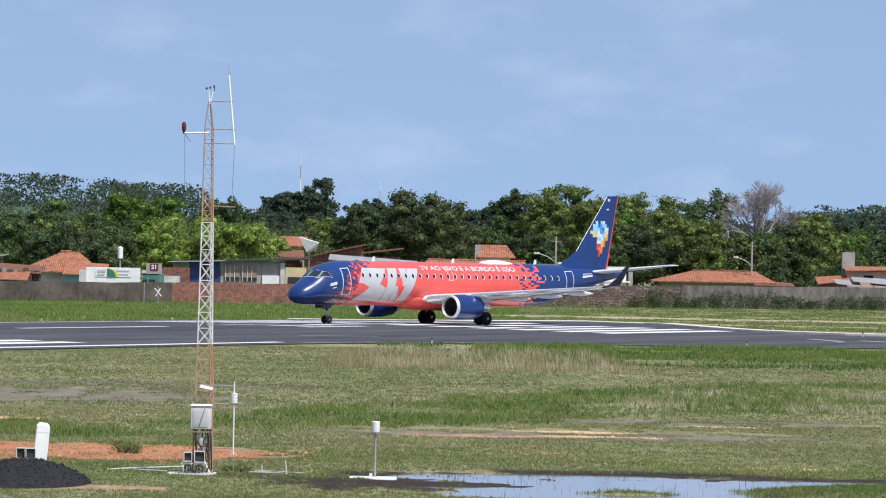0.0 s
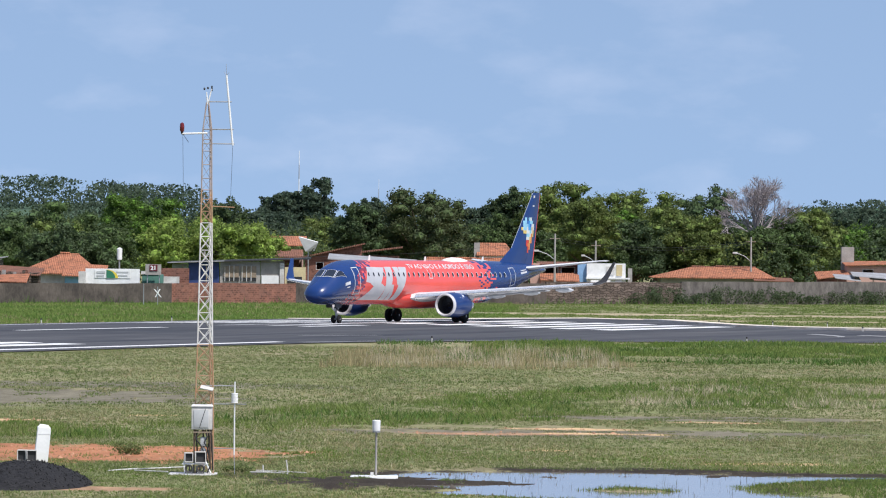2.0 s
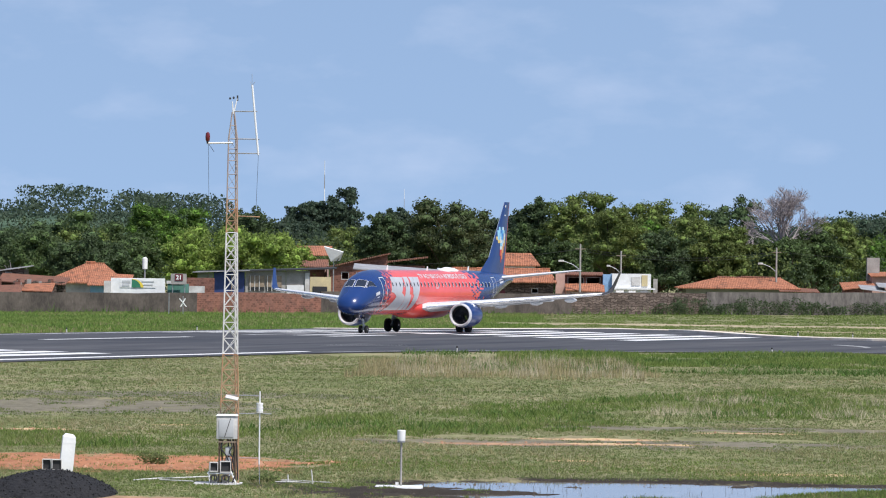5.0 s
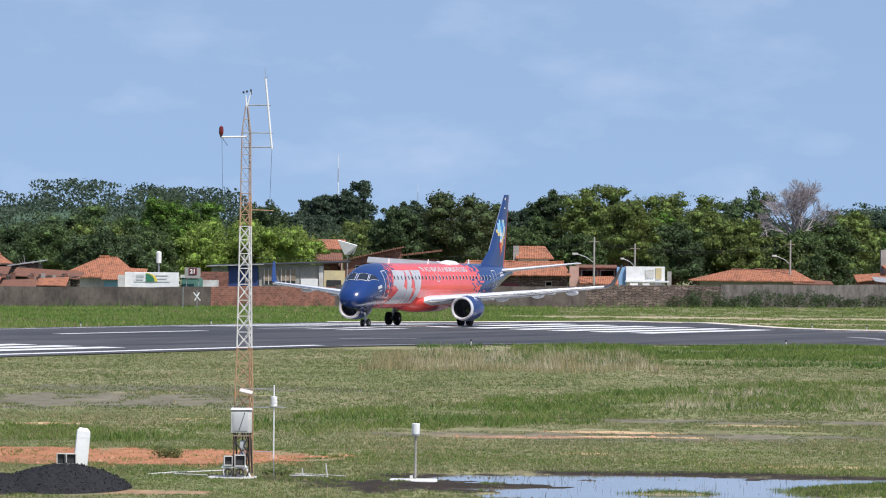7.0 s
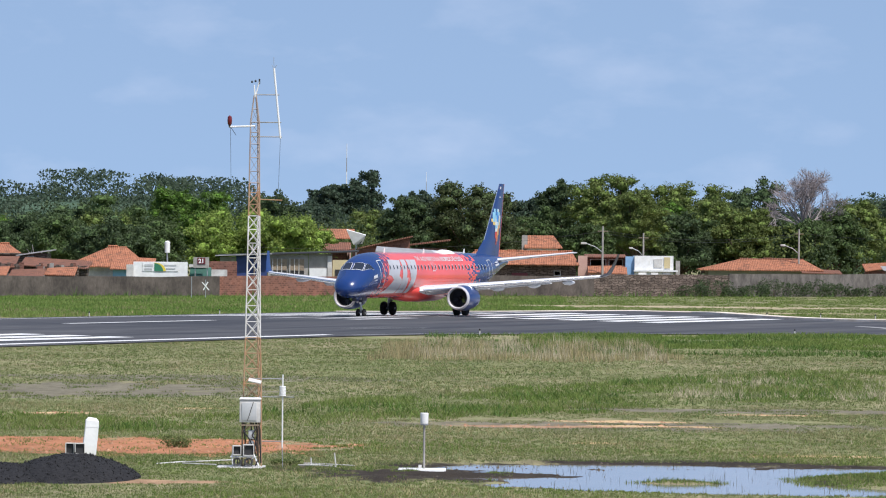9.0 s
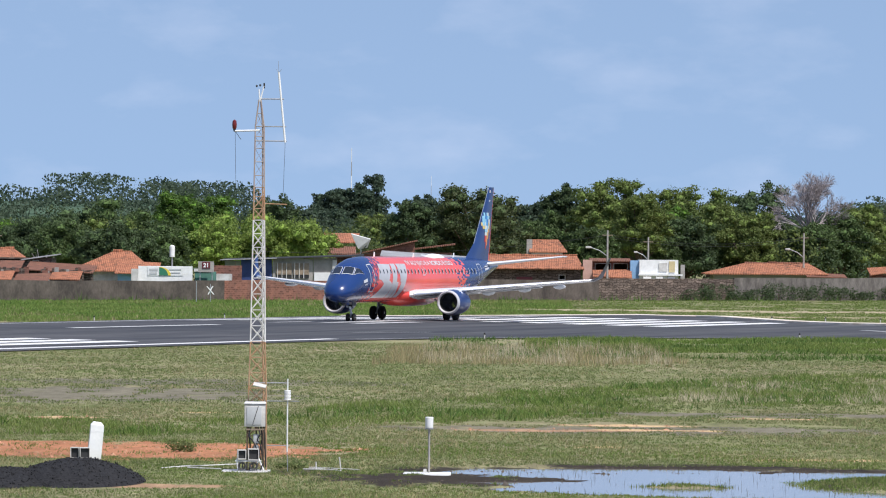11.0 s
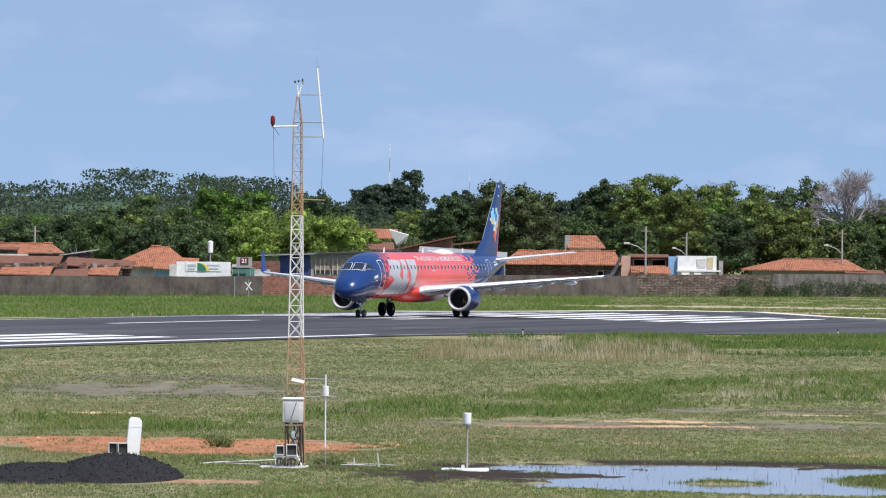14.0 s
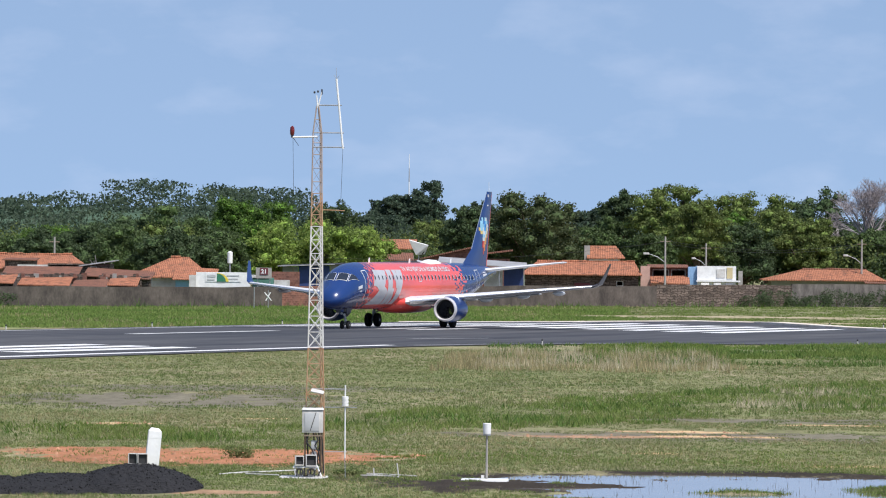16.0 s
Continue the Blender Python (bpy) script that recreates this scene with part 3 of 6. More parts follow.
    # small marks: bars for the registration and the name
    for x0, x1, a0, a1 in ((32.3, 33.7, 0.12, 0.27), (32.4, 33.6, 0.36, 0.42), (3.05, 3.75, -0.02, 0.13), (3.3, 3.7, -0.16, -0.11)):
        part("mark", skin_patch(((x0, a0), (x1, a0), (x1, a1), (x0, a1)), 0.014), letter, plane, "small white painted bar")
    # wings
    for side in (-1, 1):
        st = [(0.8, 13.0, 6.3, 1.85, 0.85), (1.7, 13.5, 5.7, 1.95, 0.75), (4.9, 15.3, 4.25, 2.28, 0.52), (9.5, 17.95, 2.9, 2.75, 0.34), (13.6, 20.3, 1.55, 3.14, 0.2)]
        wg = part("wing", wing_mesh(st, side), silver, plane, "light grey swept wing")
        part("slat", wing_mesh([(y, x - 0.03, c * 0.10, z + 0.01, t * 0.6) for y, x, c, z, t in st[1:]], side), metal, wg, "polished leading edge")
        part("winglet", wing_mesh([(13.6, 20.3, 1.55, 3.14, 0.2), (13.95, 20.75, 1.3, 3.32, 0.16), (14.15, 21.35, 0.9, 3.85, 0.10), (14.4, 22.2, 0.5, 4.83, 0.06)], side), M["navy"] if side < 0 else blue, plane, "dark upswept winglet")
        for y in (5.6, 8.3, 10.9):
            xt = 13.5 + (y - 1.7) * 0.575 + 5.5 - (y - 1.7) * 0.33
            z = 2.0 + (y - 1.7) * 0.1
            part("flap_fairing", turned([(xt - 1.9, 0.03), (xt - 1.2, 0.17), (xt - 0.2, 0.2), (xt + 0.7, 0.13), (xt + 1.2, 0.02)], (0, side * y, z - 0.28), 12), silver, plane)
        for y0, y1 in ((1.9, 4.8), (5.0, 9.4)):
            def te(y):
                return 13.5 + (y - 1.7) * 0.575 + 5.7 - (y - 1.7) * 0.35
            part("flap", wing_mesh([(y0, te(y0) - 0.5, 1.15, 1.80 + (y0 - 1.7) * 0.1, 0.16), (y1, te(y1) - 0.4, 0.9, 1.80 + (y1 - 1.7) * 0.1, 0.12)], side), silver, plane)
        # engine
        c = (0, side * 4.57, 1.42)
        cowl = part("engine_cowl", turned([(13.22, 0.91), (13.6, 0.95), (14.4, 0.97), (15.2, 0.92), (16.1, 0.78), (16.1, 0.70)], c, 36, cap=False), blue, plane, "dark blue engine cowling")
        part("inlet_lip", turned([(13.2, 0.70), (13.06, 0.73), (12.99, 0.78), (13.0, 0.83), (13.08, 0.88), (13.22, 0.915)], c, 36, cap=False), lipm, cowl, "pale metal inlet ring")
        duct = turned([(13.19, 0.70), (13.4, 0.68), (14.0, 0.68)], c, 36, cap=False)
        # duct coloured near black, the deep shade of the inlet
        part("duct", duct, M["dark"], cowl)
        bm = bmesh.new()
        for k in range(22):
            a = 2 * math.pi * k / 22
            p = [Vector((13.75 + dx, r * math.cos(a + da), r * math.sin(a + da))) + Vector(c) for dx, r, da in ((0, 0.16, -0.10), (0, 0.66, -0.10), (0.1, 0.66, 0.16), (0.1, 0.16, 0.22))]
            bm.faces.new([bm.verts.new(q) for q in p])
        part("fan", bm, M["fan"], cowl, "grey fan blades", smooth=False)
        part("spinner", turned([(13.35, 0.01), (13.5, 0.09), (13.75, 0.17)], c, 16), M["fan"], cowl)
        part("exhaust", turned([(16.0, 0.52), (16.9, 0.40), (17.3, 0.30), (17.7, 0.05)], c, 20), metal, cowl)
        py = rings_mesh([[(14.2, side * 4.57 + d, 2.1), (17.4, side * 4.57 + d, 1.75), (17.8, side * 4.57 + d, 2.2), (15.2, side * 4.57 + d, 2.5)] for d in (-0.13, 0.13)])
        part("pylon", py, silver, plane)
        # tailplane
        part("tailplane", wing_mesh([(0.3, 33.6, 3.3, 4.22, 0.32), (6.0, 37.2, 1.2, 4.92, 0.12)], side), silver, plane, "light grey tailplane")
        # main gear
        part("gear_leg", tube((18.55, side * 2.97, 0.5), (18.4, side * 2.75, 1.95), 0.11, 0.14, 10), M["steel"], plane)
        part("gear_brace", tube((18.5, side * 2.9, 1.0), (18.3, side * 1.7, 1.6), 0.06, None, 8), M["steel"], plane)
        part("axle", tube((18.55, side * 2.97 - 0.4, 0.52), (18.55, side * 2.97 + 0.4, 0.52), 0.07, None, 8), M["steel"], plane)
    part("gear_leg", tube((4.17, 0, 0.31), (4.05, 0, 1.6), 0.07, 0.1, 10), M["steel"], plane)
    part("axle", tube((4.17, -0.28, 0.31), (4.17, 0.28, 0.31), 0.045, None, 8), M["steel"], plane)
    part("drag_brace", tube((4.12, 0, 0.9), (5.0, 0, 1.5), 0.05, None, 8), M["steel"], plane)
    part("taxi_lamp", turned([(3.93, 0.09), (4.0, 0.11), (4.1, 0.05)], (0, 0, 1.05), 12), M["white"], plane)
    part("torque_link", rings_mesh([[(4.22, -0.07, 0.42), (4.42, -0.05, 0.68), (4.26, -0.05, 0.70)], [(4.22, 0.07, 0.42), (4.42, 0.05, 0.68), (4.26, 0.05, 0.70)]]), M["steel"], plane)
    part("steering_collar", turned([(0.98, 0.13), (1.02, 0.16), (1.22, 0.16), (1.26, 0.12)], (4.09, 0, 0), 14, "z"), M["navy"], plane)
    part("taxi_lamp", turned([(3.90, 0.07), (3.97, 0.09), (4.06, 0.04)], (0, 0.22, 1.12), 12), M["white"], plane)
    for s in (-1, 1):
        part("gear_door", box(3.3, 4.2, s * 0.40 - 0.02, s * 0.40 + 0.02, 1.18, 1.5), M["navy"], plane)
    # fin and rudder
    def fin_edge(z):
        lead = 32.7 + (z - 5.9) * 0.82 if z > 5.9 else 30.6 + (z - 4.7) * 1.75
        return lead, 36.5 + (z - 4.6) * 0.205 - lead

    def fin_half(c):
        return 0.17 * (c / 0.25 if c < 0.25 else 1.0 if c < 0.6 else (1 - c) / 0.4 * 0.95 + 0.05)

    def fin_rings(c0, c1, zs):
        out = []
        for z in zs:
            le, ch = fin_edge(z)
            th = 1.0 - 0.5 * (z - 4.6) / 5.8
            cs = [c0 + (c1 - c0) * k / 6 for k in range(7)]
            out.append([(le + c * ch, -max(0.006, fin_half(c) * th), z) for c in cs] + [(le + c * ch, max(0.006, fin_half(c) * th), z) for c in cs[::-1]])
        return out

    zs = (4.55, 5.2, 5.9, 6.8, 8.2, 9.6, 10.25, 10.38)
    fin = part("fin", rings_mesh(fin_rings(0, 0.72, zs)), blue, plane, "tall dark blue tail fin")
    part("rudder", rings_mesh(fin_rings(0.725, 0.97, zs)), blue, plane)
    part("rudder_edge", rings_mesh(fin_rings(0.972, 1.0, zs)), red, plane, "thin red trailing edge")
    part("fin_leading_edge", wing_edge(fin_edge), metal, fin, "polished leading edge")
    tiles = {"pale": (0.30, 0.62, 0.80), "sky": (0.06, 0.33, 0.72), "white": (0.72, 0.76, 0.74), "yellow": (0.75, 0.55, 0.16), "orange": (0.75, 0.25, 0.07), "red": (0.66, 0.06, 0.04), "deep": (0.02, 0.14, 0.5)}
    tm = {k: surf("tile_" + k, tuple(0.8 * q for q in c), None, 1.0, 0.4) for k, c in tiles.items()}
    rows = ("..p.pw..", ".ppdspp.", ".pppsdww", "yppwssyw", ".yywwpwy", "...ppwoy", "...wwyo.", "...rryo.", "...roo..", "....ro..", "....r...")
    key = {"p": "pale", "s": "sky", "w": "white", "y": "yellow", "o": "orange", "r": "red", "d": "deep"}
    for j, row in enumerate(rows):
        for i, ch in enumerate(row):
            if ch == ".":
                continue
            x0, z0 = 34.1 + i * 0.27 + (10 - j) * 0.03, 8.1 - j * 0.26
            bm = bmesh.new()
            vs = []
            for x, z in ((x0, z0), (x0 + 0.27, z0), (x0 + 0.27, z0 + 0.26), (x0, z0 + 0.26)):
                le, chd = fin_edge(z)
                c = min(max((x - le) / chd, 0.05), 0.95)
                vs.append(bm.verts.new((x, -fin_half(c) * (1.0 - 0.5 * (z - 4.6) / 5.8) - 0.015, z)))
            bm.faces.new(vs)
            part("tail_square", bm, tm[key[ch]], plane, smooth=False)
    part("mark", box(36.35, 36.6, -0.10, -0.08, 9.95, 10.15), letter, plane, "small white painted bar")
    part("mark", box(36.2, 36.5, -0.11, -0.09, 9.25, 9.35), letter, plane, "small white painted bar")
    # dome and blade aerials on the roof
    dome = [[(x, w * math.cos(math.pi * k / 10), 4.74 + h * math.sin(math.pi * k / 10)) for k in range(11)] for x, w, h in ((21.2, 0.1, 0.05), (21.7, 0.45, 0.24), (22.6, 0.55, 0.34), (23.8, 0.5, 0.30), (24.8, 0.3, 0.16), (25.3, 0.05, 0.05))]
    part("aerial_dome", rings_mesh(dome), M["white"], plane, "white streamlined aerial dome")
    for x, h in ((9.0, 0.35), (18.0, 0.3), (27.6, 0.32)):
        part("blade_aerial", rings_mesh([[(x, -0.02, 4.75), (x + 0.35, -0.02, 4.75), (x + 0.35, 0.02, 4.75), (x, 0.02, 4.75)], [(x + 0.15, -0.01, 4.83 + h), (x + 0.35, -0.01, 4.83 + h), (x + 0.35, 0.01, 4.83 + h), (x + 0.15, 0.01, 4.83 + h)]]), M["white"], plane)
    part("tail_cone", turned([(38.3, 0.17), (38.6, 0.12), (38.65, 0.03)], (0, 0, 4.12), 14), M["steel"], plane)
    # wheels
    wheels = []
    for y, x, r, w in [(s * 2.97 + d, 18.55, 0.52, 0.40) for s in (-1, 1) for d in (-0.35, 0.35)] + [(d, 4.17, 0.31, 0.19) for d in (-0.24, 0.24)]:
        prof = [(-w / 2, r * 0.55), (-w / 2, r * 0.82), (-w * 0.4, r * 0.94), (-w * 0.2, r), (w * 0.2, r), (w * 0.4, r * 0.94), (w / 2, r * 0.82), (w / 2, r * 0.55)]
        tyre = part("wheel", turned(prof, (0, 0, 0), 28, "y"), rubber, plane, "black tyre")
        rim = turned([(-w * 0.52, r * 0.12), (-w * 0.46, r * 0.3), (-w * 0.44, r * 0.56), (w * 0.44, r * 0.56), (w * 0.46, r * 0.3), (w * 0.52, r * 0.12)], (0, 0, 0), 20, "y")
        part("rim", rim, M["steel"], tyre, "grey metal rim")
        wheels.append((tyre, x, y, r))
    return plane, wheels


def wing_edge(fin_edge):
    """The bright strip along the fin's leading edge."""
    rings = []
    for z in (5.9, 7.5, 9.0, 10.36):
        le, ch = fin_edge(z)
        rings.append([(le - 0.015, 0, z), (le + 0.03, -0.022, z), (le + 0.03, 0.022, z)])
    return rings_mesh(rings)


# ---- wall, trees ----
def tree_leaves(rng, lumps, count, size, droop=0.0):
    """Leaf clumps as bent quads spread over the lumps' outer shells."""
    c = np.array([l[:3] for l in lumps])
    r = np.array([l[3:6] for l in lumps])
    area = (r[:, 0] * r[:, 2])
    pick = rng.choice(len(lumps), count, p=area / area.sum())
    d = rng.normal(size=(count, 3))
    d /= np.linalg.norm(d, axis=1)[:, None]
    depth = 1.30 - 0.72 * rng.random(count) ** 0.7
    pos = c[pick] + d * r[pick] * depth[:, None]
    keep = np.ones(count, bool)
    for k in range(len(lumps)):
        q = (((pos - c[k]) / (r[k] * 0.72)) ** 2).sum(1)
        keep &= (q > 1) | (pick == k)
    keep &= rng.random(count) < np.where(d[:, 2] < -0.55, 0.35, 1.0)
    pos, d = pos[keep], d[keep]
    m = len(pos)
    nrm = d * 0.55 + rng.normal(size=(m, 3)) * 0.85 + [0, 0, 0.35]
    nrm /= np.linalg.norm(nrm, axis=1)[:, None]
    a = np.cross(nrm, rng.normal(size=(m, 3)))
    a /= np.linalg.norm(a, axis=1)[:, None]
    b = np.cross(nrm, a)
    s = size * (0.55 + 0.9 * rng.random((m, 1)))
    k = s * (0.5 + 0.4 * rng.random((m, 1)))
    v = np.stack([pos - a * s - b * k * 0.5, pos + a * s * 0.2 - b * k, pos + a * s + b * k * 0.4 - nrm * s * 0.3, pos - a * s * 0.1 + b * k], 1)
    f = np.arange(m * 4).reshape(m, 4)
    return v.reshape(-1, 3), f


LEAF, TONE = {}, {}
# far: the bluish haze of distance is mixed into this leaf colour
for _n, _a, _b in (("dark", (0.050, 0.078, 0.032), (0.074, 0.110, 0.042)), ("mid", (0.058, 0.092, 0.030), (0.090, 0.132, 0.042)), ("fresh", (0.066, 0.130, 0.019), (0.105, 0.176, 0.032)),
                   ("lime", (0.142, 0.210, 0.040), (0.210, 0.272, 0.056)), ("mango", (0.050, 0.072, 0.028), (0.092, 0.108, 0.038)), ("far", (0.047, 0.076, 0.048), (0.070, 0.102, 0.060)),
                   ("olive", (0.094, 0.132, 0.034), (0.148, 0.180, 0.046))):
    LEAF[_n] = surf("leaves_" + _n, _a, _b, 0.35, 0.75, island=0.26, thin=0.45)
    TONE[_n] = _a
# inner foliage coloured lighter than the leaves, to lift shade in the gaps
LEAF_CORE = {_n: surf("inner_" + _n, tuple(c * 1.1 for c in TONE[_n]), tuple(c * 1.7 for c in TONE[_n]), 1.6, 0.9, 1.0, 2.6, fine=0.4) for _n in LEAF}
LEAF_WORDS = {"dark": "dense dark green", "mid": "green", "fresh": "fresh bright green", "lime": "light yellow-green", "mango": "dense dark mango-like", "far": "distant haze-tinted blue-green", "olive": "olive green"}


def sprigs(rng, lumps, count, size, reach):
    """Loose sprays of leaves that stand out of the crown."""
    ls = np.array(lumps)
    pick = rng.integers(1, len(ls), count)
    d = rng.normal(size=(count, 3)) * [1, 1, 0.7] + [0, 0, 0.45]
    d /= np.linalg.norm(d, axis=1)[:, None]
    start = ls[pick, :3] + d * ls[pick, 3:6] * 0.8
    n = 8
    t = np.linspace(0, 1, n)[None, :, None] * rng.uniform(0.4, 1.0, (count, 1, 1)) * reach
    pos = start[:, None] + d[:, None] * t - np.array([0, 0, 0.35]) * t * t / reach + rng.normal(size=(count, n, 3)) * size * 0.5
    pos = pos.reshape(-1, 3)
    m = len(pos)
    a = rng.normal(size=(m, 3))
    a /= np.linalg.norm(a, axis=1)[:, None]
    b = np.cross(a, rng.normal(size=(m, 3)))
    b /= np.linalg.norm(b, axis=1)[:, None]
    s = size * rng.uniform(0.5, 1.1, (m, 1))
    v = np.stack([pos - a * s, pos - b * s * 0.45, pos + a * s, pos + b * s * 0.45], 1)
    return v.reshape(-1, 3), np.arange(m * 4).reshape(m, 4)


FEATHERY = ("olive", "fresh", "lime")


def build_tree(x, y, top, half, hue, seed, leaves=2600, size=0.42):
    """A crown of boughs, each a cluster of small leaf lumps, over a trunk with limbs."""
    rng = np.random.default_rng(seed)
    loose = hue in FEATHERY
    bottom = max(top * 0.14, top - 2.15 * half)
    h = top - bottom
    t = thing("tree", (x, y, 0), LEAF_WORDS[hue] + " leafy tree behind the boundary wall", "tree", "trees behind the wall")
    cz = bottom + h * 0.48
    ls = [(0, 0, cz, half * 0.52, half * 0.52, h * 0.28)]
    boughs = []
    for k in range(22):
        a, e = 2.4 * k + rng.uniform(-0.5, 0.5), -0.55 + 1.5 * (k + rng.random()) / 22
        ce = math.sqrt(max(0.04, 1 - e * e))
        out = rng.uniform(0.48, 0.72)
        boughs.append((half * out * ce * math.cos(a), half * out * ce * math.sin(a), cz + h * 0.5 * out * 1.34 * e, half * rng.uniform(0.20, 0.33)))
    for bx, by, bz, br in boughs:
        flat = rng.uniform(0.55, 0.85)
        ls.append((bx, by, bz, br * 0.8, br * 0.8, br * 0.8 * flat))
        for _ in range(5 if loose else 4):
            d = rng.normal(size=3) + [0, 0, 0.25]
            d /= np.linalg.norm(d)
            r = br * rng.uniform(0.34, 0.62)
            ls.append((bx + d[0] * br, by + d[1] * br, bz + d[2] * br * flat, r, r, r * rng.uniform(0.55, 0.9)))
    v, f = tree_leaves(rng, ls, leaves, size)
    v2, f2 = sprigs(rng, ls, 420 if loose else 170, size * (0.95 if loose else 1.1), half * (0.26 if loose else 0.13))
    arrays("crown", np.concatenate([v, v2]), np.concatenate([f, f2 + len(v)]), LEAF[hue], t)
    core = bmesh.new()
    for cx, cy, cz2, rx, ry, rz in ls[:1] + [l for l in ls[1:] if l[3] > half * 0.13]:
        made = bmesh.ops.create_icosphere(core, subdivisions=2, radius=1.0)["verts"]
        for q in made:
            k = 0.66 + 0.28 * noise.noise(q.co * 2.3 + Vector((cx, cy, seed)))
            q.co = Vector((cx + q.co.x * rx * k, cy + q.co.y * ry * k, cz2 + q.co.z * rz * k))
    part("inner_foliage", core, LEAF_CORE[hue], t)
    bm = tube((0, 0, -0.2), (0.2, 0, cz), half * 0.07 + 0.12, half * 0.04 + 0.06, 8)
    for bx, by, bz, br in boughs[::2]:
        tube((0.1, 0, bottom + h * 0.1), (bx, by, bz), 0.16, 0.05, 6, bm)
    part("trunk", bm, M["bark"], t, "brown trunk and limbs")
    return t


TREES = (  # x, distance, top, half width, hue
    (-67.9, 700, 7.6, 4.2, "mid"),
    (-65.3, 730, 9.0, 5.5, "fresh"),
    (-56.4, 700, 9.7, 6.0, "dark"),
    (-53.7, 740, 10.6, 6.7, "dark"),
    (-51.3, 680, 8.5, 4.8, "mid"),
    (-47.8, 730, 10.9, 6.2, "mid"),
    (-44.5, 670, 8.2, 5.0, "dark"),
    (-43.4, 770, 13.7, 3.9, "fresh"),
    (-35.8, 715, 12.3, 4.1, "fresh"),
    (-29.8, 655, 9.4, 5.6, "lime"),
    (-23.4, 650, 9.3, 5.1, "lime"),
    (-30.5, 780, 13.4, 5.1, "dark"),
    (-41.0, 690, 8.7, 4.1, "mid"),
    (-27.4, 960, 16.2, 3.8, "far"),
    (-22.2, 960, 18.0, 5.0, "far"),
    (-28.4, 900, 12.4, 5.4, "far"),
    (-17.3, 770, 10.2, 4.2, "olive"),
    (-10.6, 690, 11.9, 3.6, "dark"),
    (-10.4, 830, 13.7, 3.7, "far"),
    (-1.8, 692, 13.4, 6.2, "mango"),
    (-5.9, 700, 9.1, 2.8, "olive"),
    (6.0, 830, 14.0, 4.3, "far"),
    (9.0, 770, 14.6, 3.5, "dark"),
    (6.3, 740, 10.3, 4.4, "mid"),
    (15.0, 735, 15.8, 4.9, "olive"),
    (18.2, 715, 13.6, 4.3, "olive"),
    (23.6, 740, 14.5, 4.6, "olive"),
    (21.5, 730, 10.9, 5.1, "fresh"),
    (28.8, 760, 14.1, 5.5, "olive"),
    (35.3, 770, 14.6, 5.5, "dark"),
    (30.5, 735, 9.7, 3.8, "mid"),
    (38.4, 745, 10.6, 5.6, "dark"),
    (24.3, 725, 9.9, 4.3, "dark"),
    (47.3, 740, 12.3, 5.3, "olive"),
    (44.1, 735, 10.3, 4.4, "mid"),
    (62.0, 880, 13.3, 5.3, "far"),
    (68.3, 900, 15.0, 5.4, "far"),
    (55.1, 760, 9.8, 4.6, "fresh"),
    (60.0, 760, 10.2, 4.6, "mid"),
    (63.4, 760, 10.6, 4.6, "mid"),
    (12.4, 705, 8.8, 3.5, "mid"),
    (41.2, 727, 10.0, 3.6, "mid"),
    (33.0, 728, 11.4, 4.2, "olive"),
    (20.5, 722, 8.6, 3.6, "mid"),
    (-62.0, 690, 8.4, 4.6, "dark"),
    (-47.0, 700, 9.2, 4.6, "olive"),
)


plane, wheels = build_airliner()


